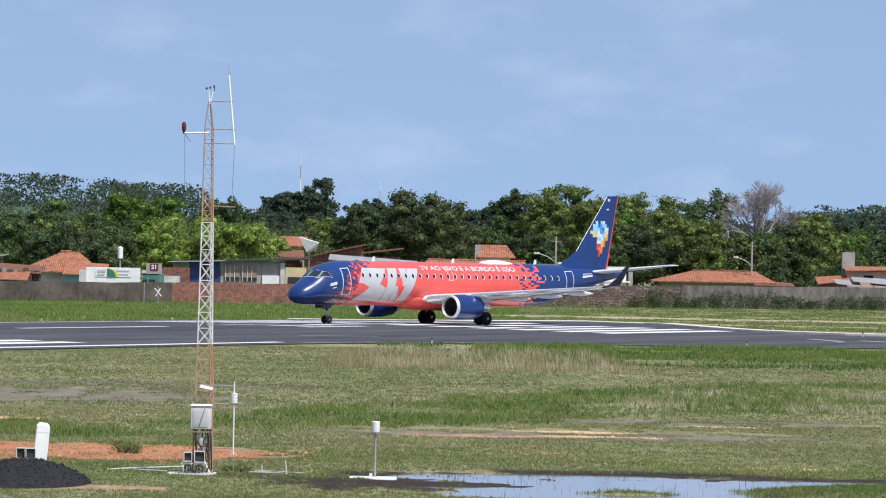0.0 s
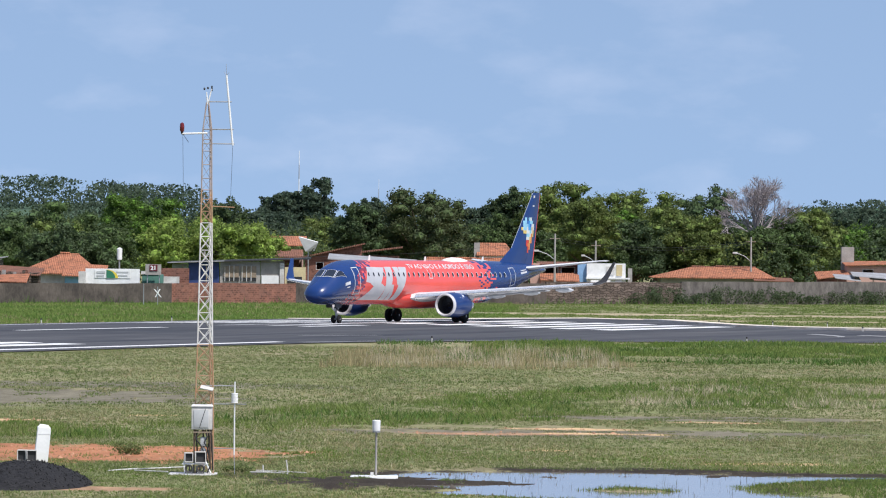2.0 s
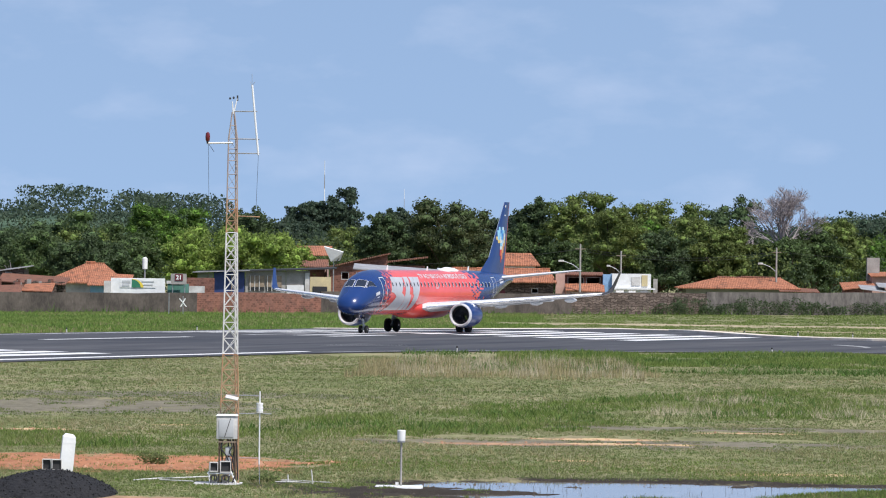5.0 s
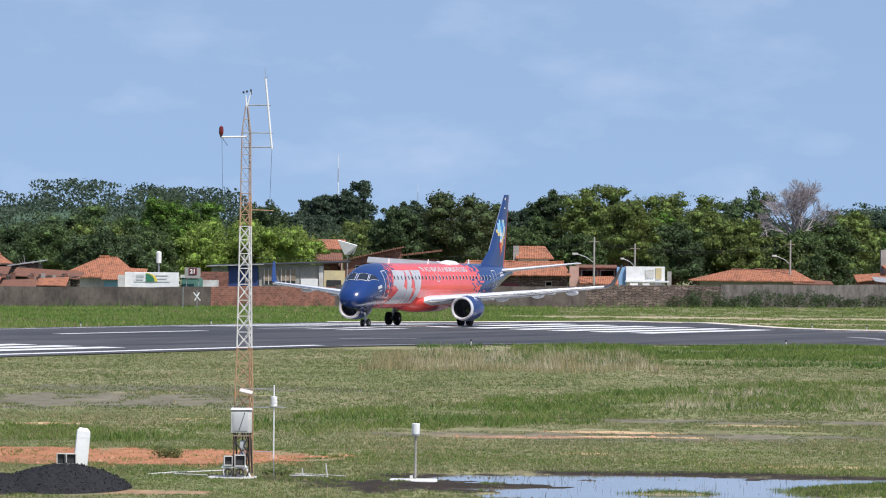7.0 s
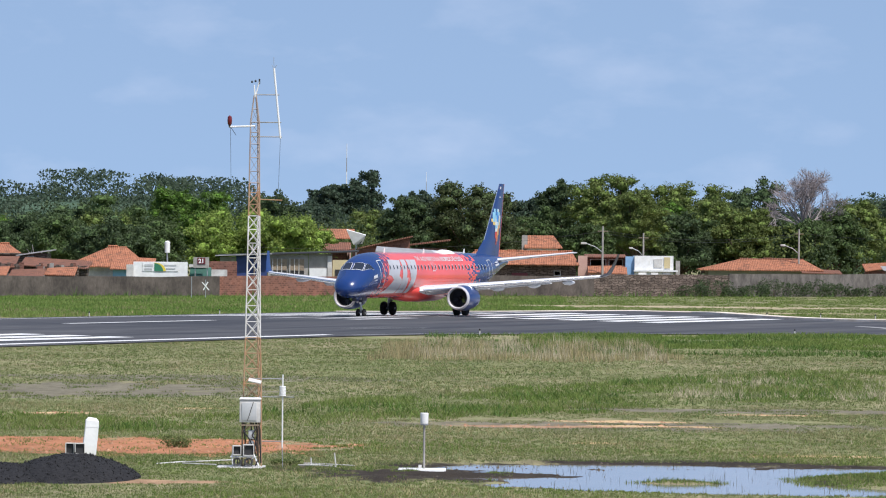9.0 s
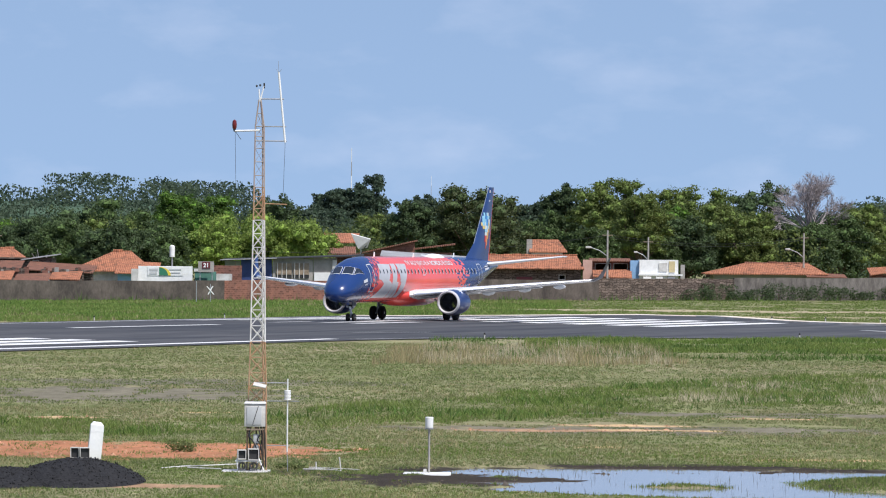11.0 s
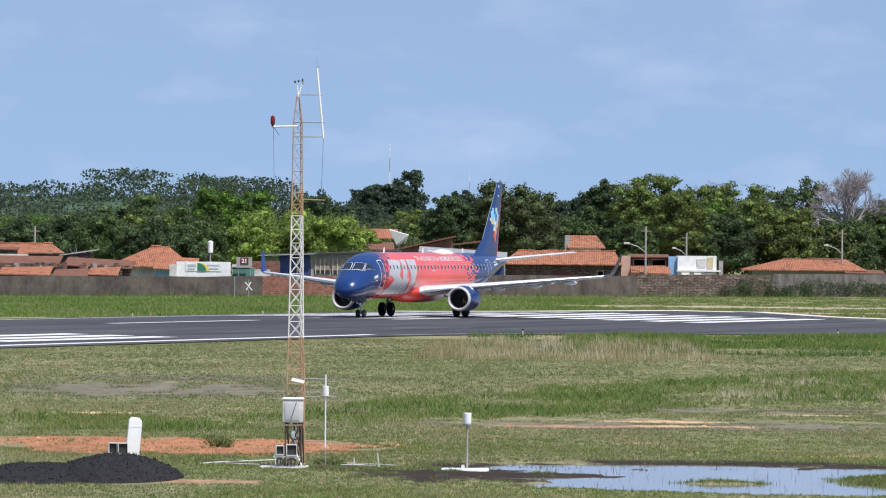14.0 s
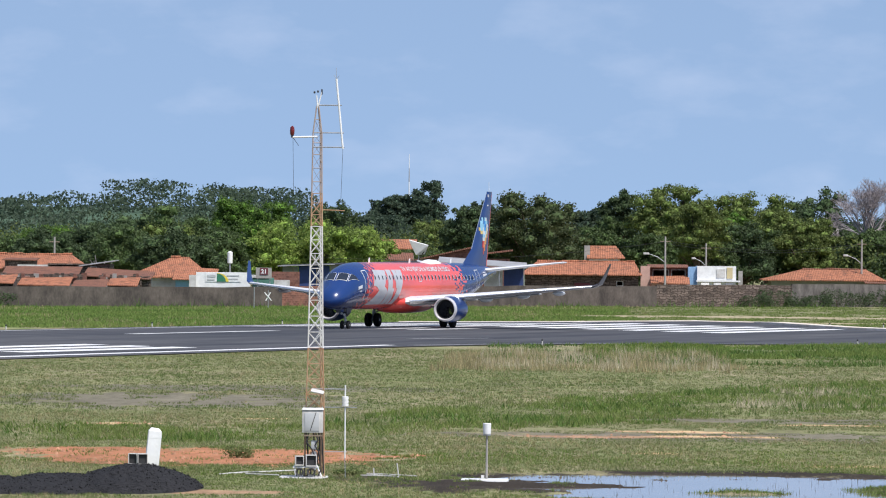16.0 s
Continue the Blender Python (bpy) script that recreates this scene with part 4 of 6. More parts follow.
def build_trees():
    for k, (x, y, top, half, hue) in enumerate(TREES):
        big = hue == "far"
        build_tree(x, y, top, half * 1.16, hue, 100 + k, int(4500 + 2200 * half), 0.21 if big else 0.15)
    rng = np.random.default_rng(15)
    for hue, k in (("dark", 90), ("mid", 80), ("olive", 40)):
        ls = []
        for _ in range(k):
            r = rng.uniform(1.8, 3.6)
            y = rng.uniform(722, 775)
            ls.append((rng.uniform(-80, 78), y, rng.uniform(1.5, 6.5), r, r, r * rng.uniform(0.7, 1.1)))
        v, f = tree_leaves(rng, ls, k * 420, 0.19)
        tagged(arrays("thicket", v, f, LEAF[hue]), LEAF_WORDS[hue] + " undergrowth between the trees", "undergrowth", kind="stuff")
    # low woods that close the gaps between the trees
    rng = np.random.default_rng(5)
    ls = []
    for k in range(330):
        x = -150 + 310 * rng.random()
        y = rng.uniform(790, 1010)
        r = rng.uniform(3.0, 5.5)
        ls.append((x, y, rng.uniform(3.5, 7.5) * (y / 900), r, r, r * 0.85))
    v, f = tree_leaves(rng, ls, 120000, 0.30)
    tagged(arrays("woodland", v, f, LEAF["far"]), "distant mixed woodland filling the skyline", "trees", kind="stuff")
    ls = []
    for k in range(210):
        x = rng.uniform(-210, 190)
        y = rng.uniform(1380, 1560)
        crest = float(np.interp(x, (-210, -150, -126, -117, -113, -98, -95, -88, -80, -72, -65, -60, -48, 75, 92, 100, 110), (17.0, 19.6, 21.2, 21.4, 24.6, 24.8, 22.2, 22.2, 23.8, 23.2, 19.6, 19.2, 15.0, 14.6, 16.8, 20.0, 21.2)))
        r = rng.uniform(4.0, 8.5)
        low = 7 * rng.random() ** 2
        for j in range(4):
            q = r * rng.uniform(0.35, 0.7)
            ls.append((x + rng.uniform(-0.7, 0.7) * r, y + rng.uniform(-0.6, 0.6) * r, crest * y / 1470 - r * 0.13 - low - 0.5 * j, q, q, q * rng.uniform(0.18, 0.34)))
        for j in range(2):
            q = rng.uniform(3.0, 5.5)
            ls.append((x + rng.uniform(-9, 9), y + rng.uniform(-20, 20), crest * y / 1470 - q * 0.5 - rng.uniform(1.0, 8.0), q, q, q * rng.uniform(0.4, 0.65)))
    v, f = tree_leaves(rng, ls, 150000, 0.38)
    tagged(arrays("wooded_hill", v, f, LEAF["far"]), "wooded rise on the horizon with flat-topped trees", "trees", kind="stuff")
    bm = bmesh.new()
    rings = []
    for x in range(-260, 261, 20):
        z = 18 if x < -60 else 9 if x < 75 else 14
        rings.append([(x, 1420, 0), (x, 1450, z * 0.75), (x, 1560, z), (x, 1700, 0)])
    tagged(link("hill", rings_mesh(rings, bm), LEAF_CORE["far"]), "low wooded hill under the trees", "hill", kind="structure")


def wall_at(x):
    return 590 + (x + 46.2) * 0.996


def build_wall():
    spans = ((-80, -29.0, 2.05, "wall", "dark stained rendered boundary wall"), (-29.0, -16.0, 2.15, "brick", "red brick stretch of the boundary wall"), (-16.0, 12.0, 2.3, "wall", "dark stained rendered boundary wall"),
             (12.0, 28.2, 2.5, "old_brick", "weathered stone and brick boundary wall"), (28.2, 100, 2.66, "wall_pale", "pale stained rendered boundary wall"))
    for k, (x0, x1, h, mt, label) in enumerate(spans):
        bm = bmesh.new()
        n = max(2, int((x1 - x0) / 3))
        rng = random.Random(k)
        rings = []
        for i in range(n + 1):
            x = x0 + (x1 - x0) * i / n
            y = wall_at(x)
            z = h + rng.uniform(-0.06, 0.08)
            rings.append([(x, y, -0.3), (x, y, z), (x - 0.15, y + 0.2, z), (x - 0.15, y + 0.2, -0.3)])
        rings_mesh(rings, bm)
        ob = link("wall_%d" % (k + 1), bm, M[mt], smooth=False)
        tagged(ob, label, "wall", kind="structure")


build_trees()
build_wall()


# ---- houses behind the wall ----
def tile_material(name, a, b, grime):
    m = surf(name, a, b, 2.4, 0.9, fine=0.5)
    n, l = m.node_tree.nodes, m.node_tree.links
    tc = n.new("ShaderNodeTexCoord")
    w = n.new("ShaderNodeTexWave")
    w.wave_type, w.bands_direction = "BANDS", "X"
    w.inputs["Scale"].default_value = 1.5
    w.inputs["Distortion"].default_value = 4.0
    w.inputs["Detail"].default_value = 4
    l.new(tc.outputs["Object"], w.inputs["Vector"])
    bp = n.new("ShaderNodeBump")
    bp.inputs["Strength"].default_value = 0.9
    bp.inputs["Distance"].default_value = 0.07
    l.new(w.outputs["Fac"], bp.inputs["Height"])
    l.new(bp.outputs[0], n["Principled BSDF"].inputs["Normal"])
    # soot between the tile rows, laid unevenly
    ns = n.new("ShaderNodeTexNoise")
    ns.inputs["Scale"].default_value = 1.3
    ns.inputs["Detail"].default_value = 7
    l.new(tc.outputs["Object"], ns.inputs["Vector"])
    r = n.new("ShaderNodeMapRange")
    r.inputs["From Min"].default_value, r.inputs["From Max"].default_value = 0.5, 0.75
    r.inputs["To Max"].default_value = grime
    l.new(ns.outputs["Fac"], r.inputs["Value"])
    mx = n.new("ShaderNodeMix")
    mx.data_type = "RGBA"
    mx.inputs["B"].default_value = (0.09, 0.06, 0.045, 1)
    old = n["Principled BSDF"].inputs["Base Color"].links[0].from_socket
    l.new(old, mx.inputs["A"])
    l.new(r.outputs[0], mx.inputs["Factor"])
    l.new(mx.outputs["Result"], n["Principled BSDF"].inputs["Base Color"])
    return m


M["tile"] = tile_material("orange_roof_tile", (0.48, 0.200, 0.112), (0.29, 0.118, 0.068), 0.85)
M["old_tile"] = tile_material("weathered_roof_tile", (0.26, 0.115, 0.075), (0.17, 0.09, 0.066), 0.8)
M["pink"] = surf("faded_pink_render", (0.52, 0.34, 0.28), (0.42, 0.27, 0.22), 0.8, 0.9, fine=0.15)
M["cream"] = surf("yellow_cream_render", (0.58, 0.48, 0.27), (0.45, 0.38, 0.24), 0.8, 0.9, fine=0.15)
M["greenish"] = surf("pale_green_render", (0.27, 0.29, 0.22), (0.20, 0.21, 0.16), 0.6, 0.9, fine=0.15)
M["ltblue"] = surf("light_blue_render", (0.25, 0.42, 0.62), (0.20, 0.34, 0.52), 0.8, 0.9, fine=0.1)
M["tarp"] = surf("blue_tarpaulin", (0.025, 0.05, 0.17), (0.018, 0.035, 0.12), 1.5, 0.6, fine=0.2)
M["ply"] = surf("weathered_plywood", (0.33, 0.26, 0.19), (0.20, 0.16, 0.12), 1.5, 0.9, fine=0.3)
M["board_green"] = surf("green_board", (0.03, 0.19, 0.10), (0.025, 0.16, 0.085), 1.0, 0.6)
M["board_yellow"] = surf("yellow_board", (0.72, 0.55, 0.06), (0.66, 0.5, 0.05), 1.0, 0.6)
M["sign_red"] = surf("sign_maroon", (0.13, 0.014, 0.022), (0.10, 0.012, 0.018), 1.0, 0.5)
M["tin"] = surf("dull_tin_sheet", (0.42, 0.42, 0.42), (0.28, 0.27, 0.26), 0.9, 0.55, metal=0.3, fine=0.2)
M["concrete"] = surf("grey_concrete", (0.36, 0.34, 0.31), (0.26, 0.245, 0.225), 1.0, 0.9, fine=0.2)
M["teal"] = surf("teal_container", (0.06, 0.17, 0.13), (0.045, 0.13, 0.10), 1.0, 0.7)


def hip_roof(x0, x1, y0, y1, ze, zr, rx0, rx1, thick=0.12):
    bm = bmesh.new()
    ym = (y0 + y1) / 2
    e = [bm.verts.new(p) for p in ((x0, y0, ze), (x1, y0, ze), (x1, y1, ze), (x0, y1, ze))]
    u = [bm.verts.new(p) for p in ((x0, y0, ze - thick), (x1, y0, ze - thick), (x1, y1, ze - thick), (x0, y1, ze - thick))]
    r = [bm.verts.new((rx0, ym, zr)), bm.verts.new((rx1, ym, zr))]
    for f in ((e[0], e[1], r[1], r[0]), (e[1], e[2], r[1]), (e[2], e[3], r[0], r[1]), (e[3], e[0], r[0]), tuple(u[::-1])):
        bm.faces.new(f)
    for i in range(4):
        j = (i + 1) % 4
        bm.faces.new((u[i], u[j], e[j], e[i]))
    return bm


def slab_roof(x0, x1, y0, y1, z00, z10, z11, z01, thick=0.1):
    """A sloping sheet; corner heights in order front-left, front-right, back-right, back-left."""
    return rings_mesh([[(x0, y0, z00 - thick), (x1, y0, z10 - thick), (x1, y1, z11 - thick), (x0, y1, z01 - thick)], [(x0, y0, z00), (x1, y0, z10), (x1, y1, z11), (x0, y1, z01)]])


def shell(h, x0, x1, y0, y1, top, material, openings=()):
    """A walled block with the openings cut through its front; openings x0, x1, z0, z1, frame material."""
    xs = sorted({x0, x1, *(o[0] for o in openings), *(o[1] for o in openings)})
    zs = sorted({-0.3, top, *(o[2] for o in openings), *(o[3] for o in openings)})
    bm = bmesh.new()
    for a, b in zip(xs, xs[1:]):
        for c, d in zip(zs, zs[1:]):
            if any(o[0] <= a and b <= o[1] and o[2] <= c and d <= o[3] for o in openings):
                continue
            box(a, b, y0, y0 + 0.2, c, d, bm)
    bmesh.ops.remove_doubles(bm, verts=bm.verts, dist=0.001)
    for q in ((x0, x0 + 0.2, y0 + 0.21, y1), (x1 - 0.2, x1, y0 + 0.21, y1), (x0 + 0.21, x1 - 0.21, y1 - 0.2, y1)):
        box(*q, -0.3, top, bm)
    w = part("wall", bm, material, h, smooth=False)
    for o in openings:
        fr = bmesh.new()
        for q in ((o[0], o[0] + 0.07, o[2], o[3]), (o[1] - 0.07, o[1], o[2], o[3]), (o[0] + 0.07, o[1] - 0.07, o[3] - 0.07, o[3]), (o[0] + 0.07, o[1] - 0.07, o[2], o[2] + 0.07)):
            box(q[0], q[1], y0 + 0.03, y0 + 0.12, q[2], q[3], fr)
        f = part("window_frame", fr, M["offwhite"], w, smooth=False)
        f["label"] = "pale window frame"
    part("floor", box(x0 + 0.2, x1 - 0.2, y0 + 0.2, y1 - 0.2, -0.25, 0.02), M["concrete"], h, smooth=False)
    return w


def ridge_caps(h, p, q, mt):
    p, q = Vector(p), Vector(q)
    n = max(2, int((q - p).length / 0.9))
    rnd = random.Random(n)
    for k in range(n):
        d = Vector((0, 0, rnd.uniform(-0.05, 0.06)))
        part("ridge_cap", tube(p.lerp(q, k / n) + d, p.lerp(q, (k + 1.05) / n) + d, rnd.uniform(0.1, 0.15), None, 6), mt, h)


def build_houses():
    def house(label, cat="house", name="house"):
        return thing(name, (0, 0, 0), label, cat, "houses behind the wall" if cat == "house" else "")

    h = house("long house with an orange tiled roof behind the wall")
    shell(h, -72, -54.0, 640, 652, 3.7, M["pink"], ((-64, -62.8, 1.8, 3.0), (-59.5, -58.2, 1.8, 3.0)))
    part("roof", hip_roof(-73, -53.3, 639, 653, 3.74, 5.35, -70, -55.0), M["tile"], h)
    ridge_caps(h, (-70, 646, 5.38), (-55.0, 646, 5.38), M["tile"])
    part("annexe", box(-61.5, -58.3, 634, 638.8, -0.3, 4.7), M["old_brick"], h, smooth=False)
    part("annexe_roof", slab_roof(-61.8, -58.0, 633.7, 639.0, 4.75, 4.72, 4.95, 4.95), M["old_tile"], h, smooth=False)

    h = house("ruined low brick building with patched tile roofs")
    shell(h, -58.0, -50.0, 597, 603, 3.3, M["old_brick"], ((-56, -55, 2.2, 3.1),))
    part("roof", slab_roof(-58.4, -50.2, 596.5, 603.5, 2.95, 3.0, 4.1, 4.1), M["old_tile"], h, smooth=False)
    shell(h, -54.6, -47.9, 611, 617, 4.4, M["old_brick"], ((-50, -49.3, 3.4, 4.1),))
    part("sheet_roof", slab_roof(-51.2, -47.4, 610.5, 617.5, 4.2, 4.75, 4.85, 4.3), M["tin"], h, "bent grey sheet roof", smooth=False)
    part("parapet", box(-57.9, -51.3, 611, 611.3, 4.05, 4.25), M["offwhite"], h, smooth=False)
    h = house("low brick lean-to with a mossy tile roof")
    shell(h, -49.9, -43.3, 604, 610, 3.1, M["old_brick"])
    part("roof", slab_roof(-50.2, -42.9, 603.4, 610.6, 3.15, 2.85, 3.6, 4.0), M["old_tile"], h, smooth=False)
    h = house("row of low orange tile roofs along the wall")
    for x, w, z, mt in ((-58.5, 3.0, 3.2, "tile"), (-55.6, 5.4, 2.95, "tile"), (-50.3, 3.6, 2.75, "old_tile"), (-46.8, 3.2, 2.95, "tile")):
        y = wall_at(x + w) + 3.0
        part("roof", slab_roof(x, x + w, y - 2.4, y + 2.6, z - 0.7, z - 0.78, z + 0.1, z - 0.05), M[mt], h, smooth=False)
        part("wall", box(x + 0.1, x + w - 0.1, y - 1.8, y + 2.4, -0.3, z - 0.75), M["old_brick"], h, smooth=False)
    rub = random.Random(12)
    for k in range(60):
        x = rub.uniform(-58, -43)
        y = wall_at(x) + rub.uniform(11.0, 12.0)
        s = rub.uniform(0.1, 0.28)
        part("rubble", box(x - s, x + s, y - s, y + s, -0.3, rub.uniform(2.9, 3.45)), M[("old_brick", "brick", "concrete", "old_brick")[k % 4]], h, smooth=False)

    h = house("house with a hipped orange tile roof in two steps")
    shell(h, -45.8, -39.0, 636, 646, 2.9, M["offwhite"], ((-41.6, -40.6, 1.9, 2.7),))
    part("roof", hip_roof(-47.9, -38.9, 635, 647, 2.95, 5.12, -43.3, -41.2), M["tile"], h)
    ridge_caps(h, (-43.3, 641, 5.14), (-41.2, 641, 5.14), M["tile"])
    part("lower_roof", slab_roof(-42.3, -37.5, 628.5, 635.2, 2.75, 2.7, 3.9, 4.1), M["tile"], h, smooth=False)
    part("porch_wall", box(-42.0, -38.0, 629.5, 635, -0.3, 2.6), M["ltblue"], h, smooth=False)

    # billboard hall
    h = thing("billboard", (0, 0, 0), "white walled hoarding with a green and yellow panel", "billboard")
    part("panel", box(-38.2, -32.4, 605.8, 606.1, -0.3, 3.62), M["white"], h, smooth=False)
    part("side_wall", box(-38.9, -38.22, 605.0, 607, -0.3, 3.3), M["offwhite"], h, smooth=False)
    part("poster", box(-37.2, -33.4, 605.74, 605.79, 2.6, 3.56), M["white"], h, smooth=False)
    y = 605.72
    def flat(pts, yy):
        bm = bmesh.new()
        bm.faces.new([bm.verts.new((px, yy, pz)) for px, pz in pts])
        return bm
    arc = [(-35.95 + 1.25 * math.sin(a), 2.62 + 0.92 * math.cos(a)) for a in [k * math.pi / 16 for k in range(9)]]
    part("poster_arc", flat([(-35.95, 2.62)] + arc, y), M["board_yellow"], h, "yellow arc", smooth=False)
    arc = [(-35.95 + 0.95 * math.sin(a), 2.62 + 0.86 * math.cos(a)) for a in [k * math.pi / 16 for k in range(9)]]
    part("poster_arc", flat([(-35.95, 2.62)] + arc, y - 0.02), M["board_green"], h, "green quarter circle", smooth=False)
    for x0, x1, z0, z1 in ((-37.0, -36.1, 3.1, 3.35), (-37.0, -36.2, 2.75, 2.95), (-34.9, -33.6, 3.2, 3.33), (-34.7, -33.7, 2.85, 2.97)):
        part("poster_bar", box(x0, x1, y - 0.02, y, z0, z1), M["grey"], h, smooth=False)

    h = thing("sign", (0, 0, 0), "grey board with a red panel bearing white numerals", "sign")
    part("board", box(-31.9, -30.2, 608.0, 608.12, 3.0, 4.15), M["concrete"], h, smooth=False)
    red = part("red_panel", box(-31.45, -30.6, 607.93, 607.98, 3.4, 4.1), M["sign_red"], h, "dark red panel", smooth=False)
    cu = bpy.data.curves.new("numerals", "FONT")
    cu.body, cu.size, cu.offset, cu.align_x = "21", 0.62, 0.02, "CENTER"
    tmp = new("numerals_source", cu)
    bpy.context.view_layer.update()
    me = bpy.data.meshes.new_from_object(tmp.evaluated_get(bpy.context.evaluated_depsgraph_get()))
    bpy.data.objects.remove(tmp)
    for v in me.vertices:
        v.co = (-31.03 + v.co.x, 607.91, 3.54 + v.co.y)
    me.materials.append(M["white"])
    nm = new("numerals", me)
    nm.parent = red
    nm["label"] = "white numerals"
    for x in (-31.7, -30.4):
        part("post", tube((x, 608.2, -0.2), (x, 608.2, 3.4), 0.05), M["steel"], h)
    h = thing("container", (0, 0, 0), "dull teal container beside the wall", "container")
    part("body", box(-32.3, -30.1, 609.0, 611.5, 0, 3.05, bevel=0.05), M["teal"], h)
    part("roof", box(-32.4, -30.5, 608.9, 611.6, 3.06, 3.35), M["offwhite"], h)
    h = house("low white outbuilding with a brick back wall")
    shell(h, -30.2, -28.6, 612, 616, 2.8, M["offwhite"])
    part("back_wall", box(-31.0, -27.6, 617, 617.3, -0.3, 3.7), M["brick"], h, smooth=False)

    # long shed with mixed panels
    h = thing("shed", (0, 0, 0), "long makeshift shed with mixed panels under a dark sheet roof", "shed")
    part("roof", slab_roof(-30.2, -14.6, 623.4, 632, 4.35, 4.95, 5.05, 4.45, 0.14), M["dark"], h, "dark corrugated roof", smooth=False)
    part("roof_edge", slab_roof(-30.3, -24.0, 623.2, 623.38, 4.36, 4.60, 4.60, 4.36, 0.1), M["tin"], h, smooth=False)
    for x0, x1, mt, top, words in ((-29.8, -28.1, "greenish", 4.2, "pale panel"), (-28.0, -24.6, "tarp", 4.4, "dark blue tarpaulin panel"), (-24.5, -20.05, "concrete", 4.5, "grey panel"), (-20.0, -17.4, "concrete", 4.6, "grey panel"), (-17.3, -15.0, "cream", 3.95, "yellowed panel")):
        part("panel", box(x0, x1, 624.2 if mt != "cream" else 622.3, 624.4 if mt != "cream" else 622.5, -0.3, top), M[mt], h, words, smooth=False)
    for x0 in (-24.1, -22.2):
        part("shutter", box(x0, x0 + 1.7, 624.05, 624.18, 2.75, 4.0), M["ply"], h, "weathered plywood shutter", smooth=False)
        # thin dark slab drawn for the shade within the gap below the shutter
        part("opening_shade", box(x0, x0 + 1.7, 624.1, 624.19, 2.35, 2.7), M["dark"], h, smooth=False)
        for k in range(3):
            part("slat", box(x0 + 0.5 * k + 0.1, x0 + 0.5 * k + 0.18, 623.98, 624.04, 2.3, 4.05), M["offwhite"], h, smooth=False)
    part("panel", box(-17.9, -17.42, 623.9, 624.18, -0.3, 4.4), M["offwhite"], h, smooth=False)
    part("sheet", box(-19.9, -18.0, 624.0, 624.18, 1.9, 3.0), M["white"], h, smooth=False)
    # dark slab on the yellowed panel, painted shade of a gap
    part("opening_shade", box(-17.0, -15.4, 622.2, 622.28, 2.2, 2.9), M["dark"], h, smooth=False)
    for x in (-28.6, -26.0):
        part("post", tube((x, 623.9, -0.2), (x, 623.9, 4.2), 0.06), M["ply"], h)

    h = house("small orange roofed house among the trees")
    shell(h, -19.6, -16.4, 660, 668, 5.6, M["pink"], ((-18.6, -17.8, 4.6, 5.4),))
    part("roof", slab_roof(-20.2, -16.0, 659.2, 668.6, 6.4, 6.4, 7.5, 7.5), M["tile"], h, smooth=False)
    part("lower_roof", slab_roof(-20.4, -16.2, 654, 659, 5.1, 5.0, 5.9, 6.0), M["old_tile"], h, smooth=False)
    part("porch_wall", box(-20.0, -16.6, 655, 659, -0.3, 4.9), M["brick"], h, smooth=False)
    h = thing("satellite_dish", (0, 0, 0), "large white tilted panel on a pole beside a roof", "dish")
    part("reflector", rings_mesh([[(-16.4, 645, 7.35), (-14.2, 645.3, 6.75), (-14.6, 646.0, 5.75), (-15.6, 645.6, 5.65)], [(-16.35, 645.12, 7.4), (-14.15, 645.42, 6.8), (-14.55, 646.12, 5.8), (-15.55, 645.72, 5.7)]]), M["white"], h, smooth=False)
    part("pole", tube((-15.3, 646, -0.2), (-15.3, 646, 6.2), 0.07), M["steel"], h)
    part("strut", tube((-15.3, 645.9, 5.0), (-14.6, 645.7, 6.2), 0.05), M["dark"], h)

    h = house("brick house with low brown tile gables")
    shell(h, -15.8, -9.2, 650, 660, 4.9, M["brick"], ((-14.5, -13.6, 3.6, 4.5),))
    part("gable", rings_mesh([[(-15.9, 650, 4.9), (-9.2, 650, 4.9), (-9.2, 650, 6.5), (-9.6, 650, 6.6)], [(-15.9, 650.2, 4.9), (-9.2, 650.2, 4.9), (-9.2, 650.2, 6.5), (-9.6, 650.2, 6.6)]]), M["brick"], h, smooth=False)
    part("roof", slab_roof(-16.3, -9.0, 649.4, 660.5, 5.05, 6.72, 6.75, 5.1, 0.16), M["old_tile"], h, smooth=False)
    shell(h, -9.1, -5.0, 652, 660, 5.3, M["brick"])
    part("roof", slab_roof(-9.3, -4.6, 651.4, 660.5, 5.75, 6.35, 6.4, 5.8, 0.16), M["old_tile"], h, smooth=False)
    h = thing("canopy", (0, 0, 0), "pale sheet metal canopy on thin posts", "canopy")
    part("roof", slab_roof(-12.9, -2.9, 637.5, 645, 4.95, 4.35, 4.9, 5.5, 0.12), M["tin"], h, "pale metal sheet roof", smooth=False)
    part("panel", box(-7.7, -5.6, 641.0, 641.15, -0.3, 4.25), M["offwhite"], h, "white side panel", smooth=False)
    part("panel", box(-5.5, -3.3, 641.0, 641.15, -0.3, 4.2), M["tarp"], h, "dark blue side panel", smooth=False)
    for x in (-12.5, -9, -6, -3.2):
        part("post", tube((x, 638, -0.2), (x, 638, 4.5), 0.06), M["steel"], h)

    h = house("small white house with an orange tile roof")
    shell(h, 4.5, 8.3, 690, 698, 5.45, M["white"], ((6.0, 6.9, 4.2, 5.0),))
    part("roof", hip_roof(4.2, 8.9, 689.4, 698.6, 5.5, 7.0, 4.4, 7.8), M["tile"], h)
    part("chimney", box(3.9, 4.6, 690.5, 691.5, -0.3, 7.0), M["concrete"], h, smooth=False)
    h = house("long low house with a wide orange tile roof")
